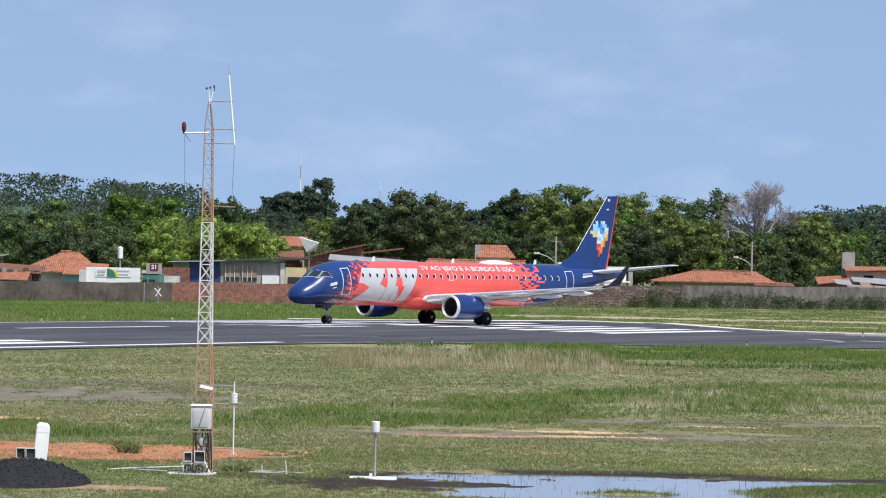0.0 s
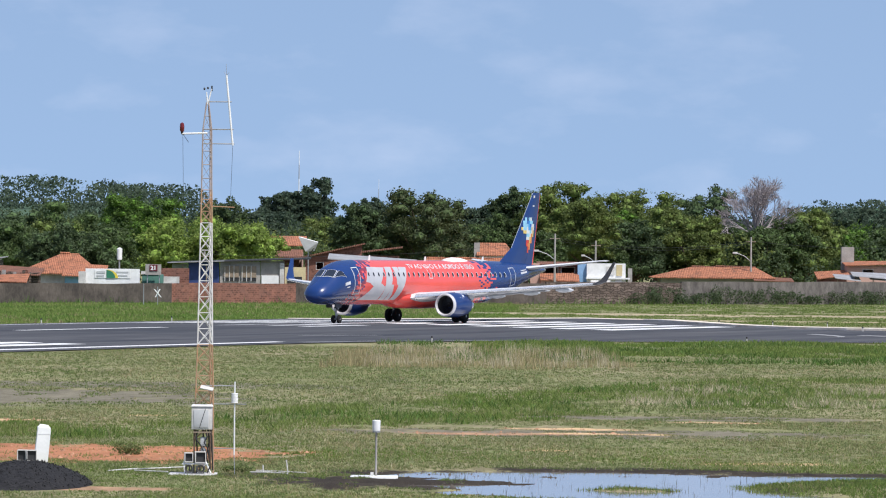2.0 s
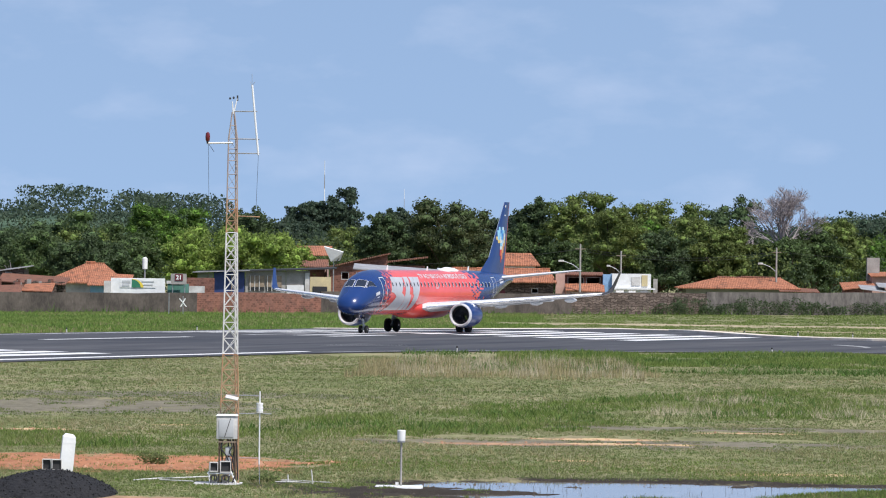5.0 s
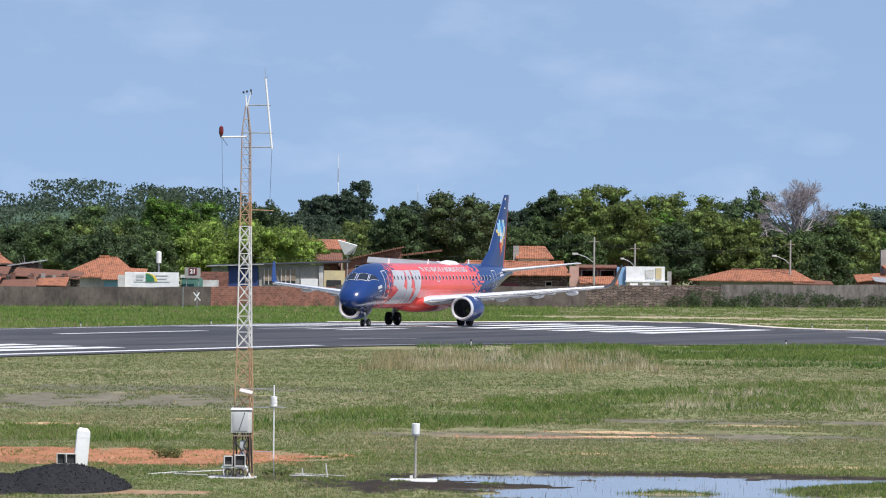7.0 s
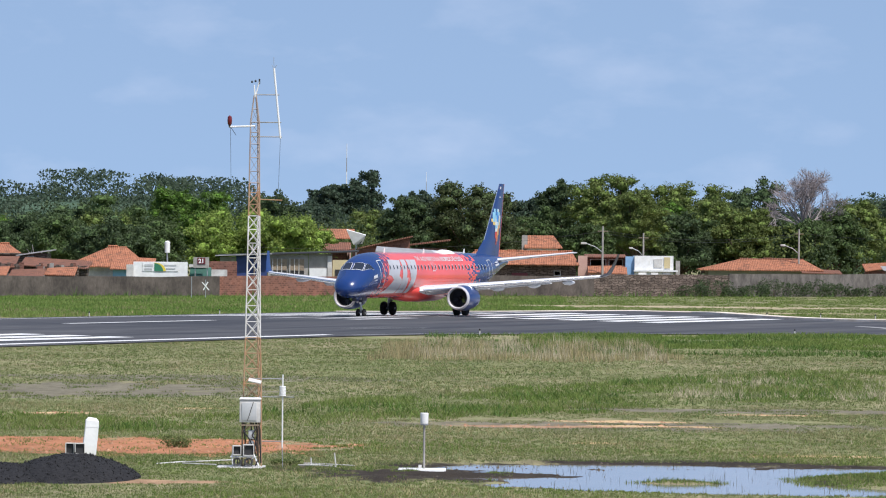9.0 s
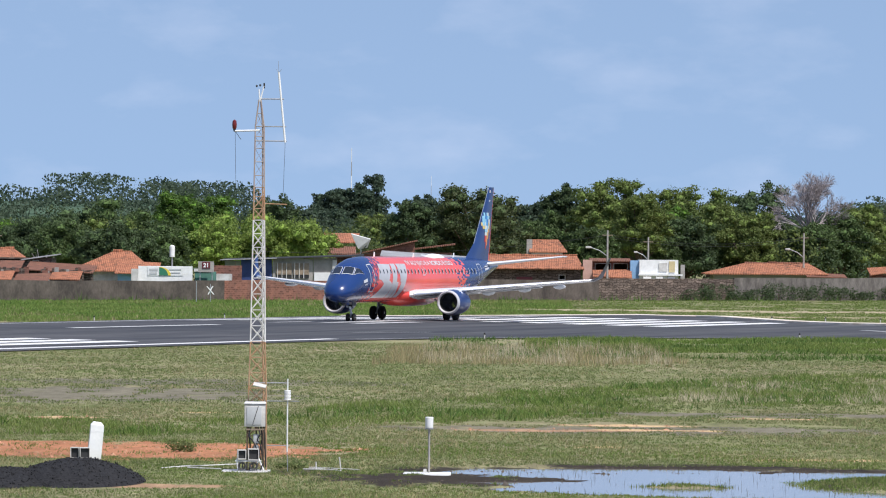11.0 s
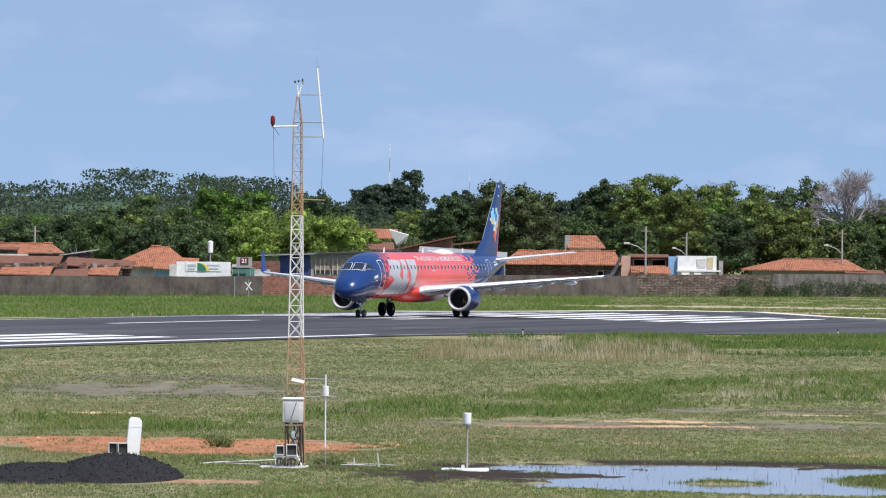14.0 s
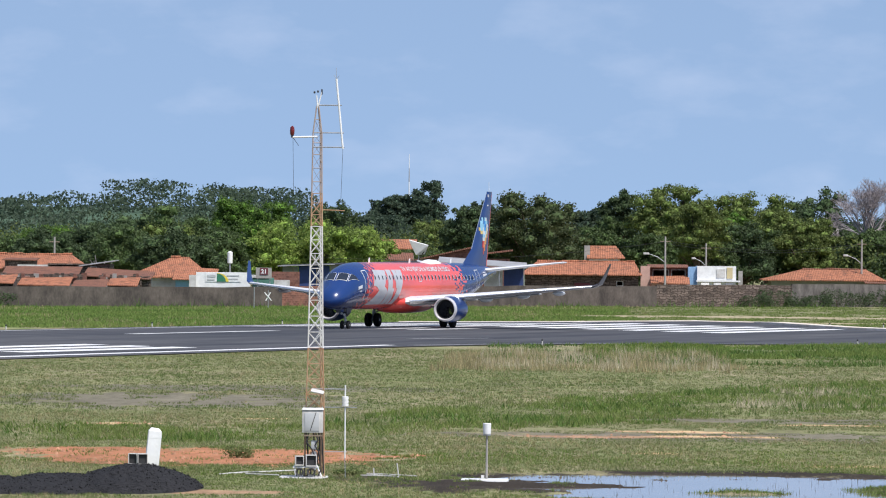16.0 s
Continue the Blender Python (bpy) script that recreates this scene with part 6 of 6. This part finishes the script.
    battery_box(-10.88, 150.5, 0.08, 8, 0.27, 0.30)
    # pipes and stakes on the ground
    for a, b in (((-8.56, 145.9), (-7.9, 147.6)), ((-8.3, 146.6), (-6.7, 149.0)), ((-7.9, 146.3), (-7.0, 145.6)), ((-5.3, 147.8), (-3.45, 145.9)), ((-5.0, 147.2), (-3.9, 145.2)), ((-4.9, 146.0), (-4.3, 145.9))):
        pp = tagged(link("pipe", tube((*a, 0.03), (*b, 0.03), 0.018, None, 8), M["offwhite"]), "white plastic pipe lying in the grass", "pipe", "pipes")
    for x, y, h, dx in ((-3.9, 145.8, 0.36, -0.06), (-4.55, 146.0, 0.22, -0.02)):
        s = thing("stake", (x, y, 0), "short pale stake in the grass", "stake", "stakes")
        part("shaft", tube((0, 0, -0.1), (dx, 0, h), 0.018, None, 6), M["offwhite"], s)
    # gravel heaps
    rng = np.random.default_rng(8)
    n1, n2 = 90, 60
    xs, ys = np.linspace(-14.2, -7.6, n1), np.linspace(132.0, 143.0, n2)
    vs = []
    for y in ys:
        for x in xs:
            z = -0.1
            for cx, cy, rx, ry, hh in ((-10.15, 137.6, 1.75, 4.0, 0.62), (-12.0, 136.6, 1.9, 3.8, 0.42), (-13.6, 136.4, 1.6, 3.6, 0.36)):
                q = ((x - cx) / rx) ** 2 + ((y - cy) / ry) ** 2
                z = max(z, hh * (1 - q) ** 0.8 - 0.06 if q < 1 else -0.1)
            if z > -0.09:
                z += 0.05 * noise.noise((x * 2.2, y * 1.2, 2)) + 0.025 * noise.noise((x * 9, y * 5, 4))
            vs.append((x, y, z))
    i, j = np.meshgrid(np.arange(n1 - 1), np.arange(n2 - 1))
    a = (j * n1 + i).ravel()
    heap = arrays("mound", np.array(vs), np.stack([a, a + 1, a + 1 + n1, a + n1], 1), M["gravel"], smooth=True)
    tagged(heap, "heap of dark crushed gravel in two humps", "gravel heap")
    for q in heap.data.polygons:
        q.use_smooth = True
    # loose stones over the heap
    k = 3500
    va = np.array(vs)
    va = va[va[:, 2] > 0.0]
    c = va[rng.integers(0, len(va), k)] + rng.normal(size=(k, 3)) * [0.05, 0.1, 0.006]
    s = rng.uniform(0.006, 0.02, (k, 1))
    corners = np.array([[1, 1, 1], [1, -1, -1], [-1, 1, -1], [-1, -1, 1]])
    v = (c[:, None, :] + corners[None] * s[:, None, :] * rng.uniform(0.5, 1.2, (k, 4, 1))).reshape(-1, 3)
    f = (np.arange(k)[:, None, None] * 4 + np.array([[0, 1, 2], [0, 3, 1], [0, 2, 3], [1, 3, 2]])[None]).reshape(-1, 3)
    st = surf("stones", (0.014, 0.014, 0.015), (0.035, 0.034, 0.033), 4, 0.9, island=0.6)
    tagged(arrays("loose_stones", v, f, st), "loose dark crushed stones over the heap", "stones", kind="stuff")


build_station()


# ---- grass ----
def in_view(y, margin):
    return -0.100 * y - margin, 0.081 * y + margin


def blades(rng, xy, height, width, lean, per):
    """Tapering blades, per of them at each spot."""
    n = len(xy)
    c = np.repeat(xy, per, 0) + rng.normal(size=(n * per, 2)) * width[:, None].repeat(per, 0) * 3.0
    h = np.repeat(height, per) * rng.uniform(0.5, 1.1, n * per)
    w = np.repeat(width, per) * rng.uniform(0.6, 1.2, n * per)
    z = np.repeat(np.array([ground_height(a, b) for a, b in xy]), per) - 0.01
    a = rng.uniform(0, 6.283, n * per)
    l = h * lean * rng.uniform(0, 1.4, n * per)
    b = rng.uniform(0, 6.283, n * per)
    p0 = np.stack([c[:, 0] - np.cos(a) * w, c[:, 1] - np.sin(a) * w, z], 1)
    p1 = np.stack([c[:, 0] + np.cos(a) * w, c[:, 1] + np.sin(a) * w, z], 1)
    p2 = np.stack([c[:, 0] + np.cos(b) * l, c[:, 1] + np.sin(b) * l, z + h], 1)
    v = np.stack([p0, p1, p2], 1).reshape(-1, 3)
    return v, np.arange(len(v)).reshape(-1, 3)


GRASS = {
    "green": surf("green_grass", (0.130, 0.205, 0.042), (0.20, 0.240, 0.075), 0.12, 0.85, island=0.25, thin=0.45),
    "turfy": surf("mown_grass", (0.145, 0.202, 0.064), (0.215, 0.226, 0.100), 0.25, 0.9, island=0.32, thin=0.45),
    "meadow": surf("meadow_grass", (0.135, 0.225, 0.048), (0.215, 0.265, 0.080), 0.07, 0.88, island=0.3, thin=0.45),
    "dry": surf("dry_grass", (0.36, 0.30, 0.165), (0.27, 0.235, 0.12), 0.4, 0.9, island=0.3, thin=0.25),
    "pale": surf("bleached_stalks", (0.52, 0.46, 0.33), (0.42, 0.36, 0.24), 0.4, 0.9, island=0.25, thin=0.2),
    "reed": surf("dark_reed", (0.05, 0.05, 0.025), (0.08, 0.075, 0.035), 0.4, 0.9, island=0.3),
    "lush": surf("lush_weeds", (0.065, 0.135, 0.022), (0.10, 0.165, 0.03), 0.4, 0.8, island=0.35, thin=0.4),
}


def sow(name, hue, count, region, height, width, seed, label, per=4, lean=0.95, patchy=0.0, scale=0.2, keep=None):
    rng = np.random.default_rng(seed)
    y0, y1 = region[:2]
    y = rng.uniform(y0, y1, count)
    lo, hi = in_view(y, 1.0)
    if len(region) > 2:
        lo, hi = np.maximum(lo, region[2]), np.minimum(hi, region[3])
    x = lo + (hi - lo) * rng.random(count)
    ok = hi > lo
    nz = np.array([noise.noise((a * scale, b * scale * 0.45, seed)) for a, b in zip(x, y)])
    if patchy:
        ok &= nz + rng.normal(size=count) * 0.12 > (patchy - 0.5)
    if keep is not None:
        ok &= np.array([keep(a, b) for a, b in zip(x, y)])
    x, y, nz = x[ok], y[ok], nz[ok]
    hgt = rng.uniform(height[0], height[1], len(x)) * (1 + 0.5 * nz)
    v, f = blades(rng, np.stack([x, y], 1), hgt, np.full(len(x), width) * rng.uniform(0.7, 1.4, len(x)), lean, per)
    tagged(arrays(name, v, f, GRASS[hue]), label, "grass", kind="stuff")


def on_pavement(x, y):
    d = Vector((x, y, 0)) - RO
    u, v = d.dot(RU), d.dot(RV)
    if u > end_of_pavement(v) + 2.0:
        return False
    edge = 24.7
    if u > -90:
        edge = float(np.interp(u, (-90, -77, -68, -60, -49, -40), (24.7, 26.4, 30.8, 39.8, 51.2, 58.2)))
    return -25.0 < v < edge + 0.3


BARE = ((-9.8, 159.5, 5.8, 6.6), (-6.0, 160.5, 2.2, 1.8), (-13.0, 163, 2.8, 3.2), (1.5, 180, 3.2, 2.0), (4.3, 185.5, 2.2, 1.2), (5.2, 181, 2.1, 0.9), (9.5, 194, 1.9, 0.9), (-8.0, 135.5, 1.6, 1.3), (-14.5, 189, 1.5, 1.1), (-10.15, 137.4, 1.8, 4.2), (-12.4, 136.6, 2.2, 4.0), (-13.8, 136.4, 1.7, 3.8))


MUD = ((-1.6, 140.6, 2.6, 3.6), (1.4, 141.6, 1.8, 1.6), (2.6, 149.6, 2.6, 1.1), (6.2, 150.0, 3.0, 1.3), (9.6, 149.0, 3.0, 1.0))


def soil_free(x, y):
    """Not on bare soil, slabs, the heap or in the water."""
    for cx, cy, rx, ry in BARE:
        q = ((x - cx) / rx) ** 2 + ((y - cy) / ry) ** 2 + 0.6 * noise.noise((x * 0.8, y * 0.4, 5))
        if q < 0.95:
            return False
    if -6.95 < x < -5.72 and 144.3 < y < 145.8 or -2.28 < x < -1.07 and 143.7 < y < 144.9:
        return False
    for cx, cy, rx, ry in ((4.0, 184, 8.5, 5.5), (9.5, 198, 7, 3.0)):
        if ((x - cx) / rx) ** 2 + ((y - cy) / ry) ** 2 < 1 and noise.noise((x * 0.6, y * 0.35, 12)) > -0.04:
            return False
    for cx, cy, rx, ry in MUD:
        if ((x - cx) / rx) ** 2 + ((y - cy) / ry) ** 2 + 1.6 * noise.noise((x * 1.3, y * 0.7, 8)) < 0.85:
            return False
    if y > 200 and ((x + 14.5) / 7.5) ** 2 + ((y - 220) / 13) ** 2 + 1.3 * noise.noise((x * 0.7, y * 0.3, 5)) < 0.42:
        return False
    return ground_height(x, y) > -0.014


def belt(x, y):
    """The strip of tall fresh grass that crosses the field."""
    yc = 180 + 0.3 * (x + 14) if x < -6.5 else 192 + (x + 6.5) * 2.3
    half = 9 if x < -6.5 else 13 + 0.5 * (x + 6.5)
    return abs(y - yc + 6 * noise.noise((x * 0.25, y * 0.1, 9))) < half * (1 + 0.5 * noise.noise((x * 0.5, 4, 4))) and soil_free(x, y)


def roadside(x, y):
    return not on_pavement(x, y) and (Vector((x, y, 0)) - RO).dot(RV) > 0 and (y > 240 or soil_free(x, y))


def beyond(x, y):
    if x > 2 and (abs(y - 545 - 4 * noise.noise((x * 0.1, 1, 1))) < 9 or abs(y - 500) < 4) and noise.noise((x * 0.3, y * 0.2, 2)) < 0.25:
        return False
    return not on_pavement(x, y) and y < wall_at(x) - 0.5 and (Vector((x, y, 0)) - RO).dot(RV) < 40 and y > 400


sow("short_grass", "turfy", 108000, (126, 205), (0.03, 0.085), 0.012, 1, "short mown turf, partly dry", keep=soil_free)
sow("dry_grass", "dry", 21000, (126, 205), (0.05, 0.13), 0.009, 2, "straw-coloured dry blades in the turf", keep=soil_free, patchy=0.45)
sow("green_tufts", "green", 34000, (126, 168), (0.03, 0.10), 0.014, 3, "low fresh green tufts round the puddle", keep=soil_free, patchy=0.47)
sow("short_grass", "turfy", 70000, (205, 345), (0.04, 0.11), 0.02, 4, "short mown turf, partly dry", keep=roadside)
sow("dry_grass", "dry", 9000, (215, 345), (0.06, 0.16), 0.014, 5, "straw-coloured dry blades in the turf", keep=roadside, patchy=0.55)
sow("tall_grass", "green", 44000, (165, 265), (0.07, 0.23), 0.018, 6, "belt of taller fresh green grass", keep=belt, patchy=0.3)
sow("weeds", "lush", 6000, (165, 270), (0.10, 0.30), 0.03, 7, "dark lush weeds in the green belt", keep=belt, patchy=0.6)
sow("straw_grass", "dry", 5000, (278, 335, -6, 10), (0.2, 0.6), 0.016, 8, "tall dry straw-coloured grass stalks", keep=roadside, patchy=0.52, per=3, lean=0.3, scale=0.35)
sow("straw_grass", "pale", 2600, (283, 332, -4, 9), (0.3, 0.75), 0.012, 28, "tall bleached grass stalks in loose clumps", keep=roadside, patchy=0.62, per=3, lean=0.3, scale=0.5)
sow("straw_grass", "pale", 2600, (214, 242, 7, 24), (0.18, 0.42), 0.010, 9, "tall dry straw-coloured grass stalks", keep=roadside, patchy=0.66, per=3, lean=0.6)
sow("tall_grass", "green", 14000, (322, 382, 2, 33), (0.10, 0.28), 0.03, 10, "tall green grass along the pavement edge", keep=roadside, patchy=0.3)
sow("weeds", "lush", 5000, (300, 372, -4, 33), (0.12, 0.36), 0.035, 11, "dark lush weeds along the pavement edge", keep=roadside, patchy=0.5)
sow("field_grass", "meadow", 45000, (425, 650, -75, 8), (0.10, 0.34), 0.045, 12, "tall green grass between runway and wall", keep=beyond, per=3)
sow("field_grass", "turfy", 14000, (425, 690), (0.06, 0.16), 0.05, 13, "short mixed grass between runway and wall", keep=beyond, per=3)
sow("field_grass", "green", 30000, (470, 690, 0, 65), (0.05, 0.16), 0.05, 14, "short green grass beyond the runway's end", keep=beyond, per=3, patchy=0.3)
sow("field_grass", "dry", 9000, (430, 640, -75, 10), (0.12, 0.36), 0.04, 16, "straw-coloured patches in the tall grass", keep=beyond, per=3, patchy=0.6, scale=0.12)
sow("field_grass", "lush", 8000, (440, 640, -75, 10), (0.10, 0.34), 0.04, 17, "dark weedy patches in the tall grass", keep=beyond, per=3, patchy=0.55, scale=0.1)
sow("wall_weeds", "lush", 9000, (560, 690, -75, 65), (0.3, 1.0), 0.05, 15, "rank weeds at the foot of the wall", keep=lambda x, y: wall_at(x) - 7 < y < wall_at(x) - 0.5, per=3, patchy=0.35)
def islet(x, y):
    """The low grassy rises that stand out of the puddle."""
    q = min(((x - 4.7) / 1.3) ** 2 + ((y - 138.8) / 0.8) ** 2, ((x - 11.3) / 4.0) ** 2 + ((y - 140.6) / 5.4) ** 2)
    return q + 0.5 * noise.noise((x * 1.2, y * 0.8, 3)) < 0.95


sow("islet_grass", "green", 9000, (131, 148, 2.5, 14), (0.05, 0.14), 0.012, 24, "vivid green grass on the puddle's low rises", keep=islet)
sow("islet_grass", "lush", 2600, (131, 148, 2.5, 14), (0.05, 0.16), 0.012, 25, "dark green weeds on the puddle's low rises", keep=islet, patchy=0.5, scale=0.6)
sow("reeds", "reed", 700, (134, 151, 0, 13), (0.08, 0.3), 0.006, 21, "thin dark stalks standing in the puddle", keep=lambda x, y: ground_height(x, y) < -0.05, per=2, lean=0.3, patchy=0.55, scale=0.6)
sow("dead_stalks", "pale", 1500, (150, 210), (0.10, 0.3), 0.006, 22, "single bleached stalks in the field", keep=soil_free, per=1, lean=0.5, patchy=0.4)
sow("seedlings", "green", 2500, (153, 172, -16, -3), (0.03, 0.1), 0.012, 23, "sparse green seedlings on the red soil", keep=lambda x, y: ground_height(x, y) > -0.05, patchy=0.5, scale=0.8)


def build_field_bush():
    rng = np.random.default_rng(77)
    for x, y, r, hgt in ((-8.8, 158.5, 0.42, 0.34), (-5.2, 146.6, 0.35, 0.16)):
        s = thing("bush", (x, y, 0), "low scrubby bush on the bare soil", "bush", "low bushes")
        ls = [(rng.uniform(-r, r) * 0.7, rng.uniform(-r, r) * 0.7, hgt * rng.uniform(0.25, 0.6), r * 0.45, r * 0.45, hgt * 0.42) for _ in range(7)]
        v, f = tree_leaves(rng, ls, 900, 0.035)
        v2, f2 = sprigs(rng, ls, 50, 0.03, 0.3)
        arrays("foliage", np.concatenate([v, v2]), np.concatenate([f, f2 + len(v)]), GRASS["turfy"], s)
        part("stem", tube((0, 0, -0.05), (0, 0, hgt * 0.6), 0.02, 0.01), M["bark"], s)


build_field_bush()


# ---- clods and pebbles on the bare soil and the puddle's banks ----
def scatter_clods(name, count, region, size, seed, material, label, keep):
    rng = np.random.default_rng(seed)
    y = rng.uniform(region[0], region[1], count)
    x = rng.uniform(region[2], region[3], count)
    ok = np.array([keep(a, b) for a, b in zip(x, y)])
    x, y = x[ok], y[ok]
    n = len(x)
    base = np.array([(1, 0, 0), (0, 1, 0), (-1, 0, 0), (0, -1, 0), (0, 0, 0.9)])
    s = size * rng.lognormal(0, 0.5, n)
    v = base[None] * s[:, None, None] * rng.uniform(0.6, 1.4, (n, 5, 3))
    v += np.stack([x, y, [ground_height(a, b) - 0.004 for a, b in zip(x, y)]], 1)[:, None]
    f = np.array([(0, 1, 4), (1, 2, 4), (2, 3, 4), (3, 0, 4)])[None] + 5 * np.arange(n)[:, None, None]
    tagged(arrays(name, v.reshape(-1, 3), f.reshape(-1, 3), material), label, "soil", kind="stuff")


def on_soil(x, y):
    for cx, cy, rx, ry in BARE:
        if ((x - cx) / rx) ** 2 + ((y - cy) / ry) ** 2 < 1.0 + 0.7 * noise.noise((x * 0.9, y * 0.5, 2)):
            return True
    return False


def on_bank(x, y):
    return -0.062 < ground_height(x, y) < -0.015 and noise.noise((x * 0.7, y * 0.5, 6)) > -0.15


scatter_clods("soil_clods", 9000, (150, 197, -16, 12), 0.026, 41, surf("red_clod", (0.42, 0.23, 0.14), (0.26, 0.14, 0.085), 0.8, 0.95, island=0.4), "loose red soil clods and pebbles", on_soil)
scatter_clods("mud_clods", 16000, (127, 152, -4, 13), 0.016, 42, surf("dark_mud_clod", (0.075, 0.06, 0.045), (0.045, 0.038, 0.03), 0.8, 0.8, island=0.4), "dark wet mud lumps along the puddle", on_bank)


# ---- a bird that crosses the sky ----
def build_bird():
    b = thing("bird", (0, 0, 0), "small dark bird gliding across the pale sky", "bird")
    plumage = surf("dark_plumage", (0.035, 0.03, 0.028), (0.06, 0.052, 0.045), 20.0, 0.8)
    part("body", turned([(-0.05, 0.004), (-0.03, 0.014), (0.0, 0.018), (0.035, 0.013), (0.05, 0.004)], (0, 0, 0), 10), plumage, b)
    part("tail", rings_mesh([[(-0.045, -0.006, 0), (-0.045, 0.006, 0), (-0.045, 0, 0.004)], [(-0.085, -0.018, 0.002), (-0.085, 0.018, 0.002), (-0.085, 0, 0.005)]]), plumage, b, smooth=False)
    for s in (-1, 1):
        part("wing", rings_mesh([[(0.025, s * 0.012, 0.006), (-0.02, s * 0.012, 0.006), (0.0, s * 0.012, 0.012)], [(0.02, s * 0.07, 0.026), (-0.02, s * 0.07, 0.026), (0.0, s * 0.07, 0.03)], [(-0.02, s * 0.12, 0.02), (-0.03, s * 0.12, 0.02), (-0.025, s * 0.12, 0.022)]]), plumage, b, smooth=False)
    return b


bird = build_bird()


# ---- what moves ----
FLIGHT = [(0, -163.0, 13.0), (11, -12.4, 12.8), (11.9, -0.08, 11.7), (12.2, 3.8, 10.6), (12.5, 8.16, 10.5), (13, 15.0, 10.8), (16, 56.0, 12.0)]  # seconds, x, height
TAXI = [  # seconds, nose x, nose y, bearing of the hull
    (0, -11.58, 427.19, 47.25), (0.5, -11.06, 426.75, 51.64), (1, -10.61, 426.30, 55.69), (1.5, -10.24, 425.85, 58.98), (2, -9.95, 425.41, 61.72),
    (2.5, -9.64, 424.97, 64.4), (3, -9.28, 424.54, 66.8), (3.5, -9.17, 424.09, 68.2), (4, -9.12, 423.62, 69.37), (4.5, -9.10, 423.13, 70.15),
    (7, -10.00, 420.52, 71.13), (7.5, -10.18, 419.92, 71.22), (8, -10.42, 419.25, 71.30), (8.5, -10.65, 418.52, 71.36), (11, -11.91, 414.56, 71.75),
    (11.5, -12.14, 413.73, 71.86), (12, -12.39, 412.85, 72.03), (12.5, -12.65, 411.93, 72.13), (13, -12.99, 410.98, 72.30), (13.5, -13.35, 410.01, 72.39),
    (14, -13.77, 409.01, 72.51), (14.5, -14.26, 408.00, 72.54), (15, -14.83, 406.96, 72.47), (15.5, -15.44, 405.91, 72.36), (16, -16.21, 404.85, 72.30),
]


def motions():
    walk(bird, [(t, pose(x, 150.0, z)) for t, x, z in FLIGHT])
    walk(plane, [(t, pose(x, y, 0.29, 0, 0, a)) for t, x, y, a in TAXI])

    def at(t):
        for p, q in zip(TAXI, TAXI[1:]):
            if t <= q[0]:
                k = (t - p[0]) / (q[0] - p[0])
                return [p[i] + (q[i] - p[i]) * k for i in (1, 2, 3)]
        return TAXI[-1][1:]

    for tyre, x, y, r in wheels:
        turn, last, rows = 0.0, None, []
        for k in range(161):
            nx, ny, a = at(k / 10)
            a = radians(a)
            p = Vector((nx + x * math.cos(a) - y * math.sin(a), ny + x * math.sin(a) + y * math.cos(a)))
            if last is not None:
                turn -= math.degrees((p - last).dot(Vector((-math.cos(a), -math.sin(a)))) / r)
            last = p
            rows.append((k / 10, pose(x, y, r, 0, turn, 0)))
        walk(tyre, rows)


motions()
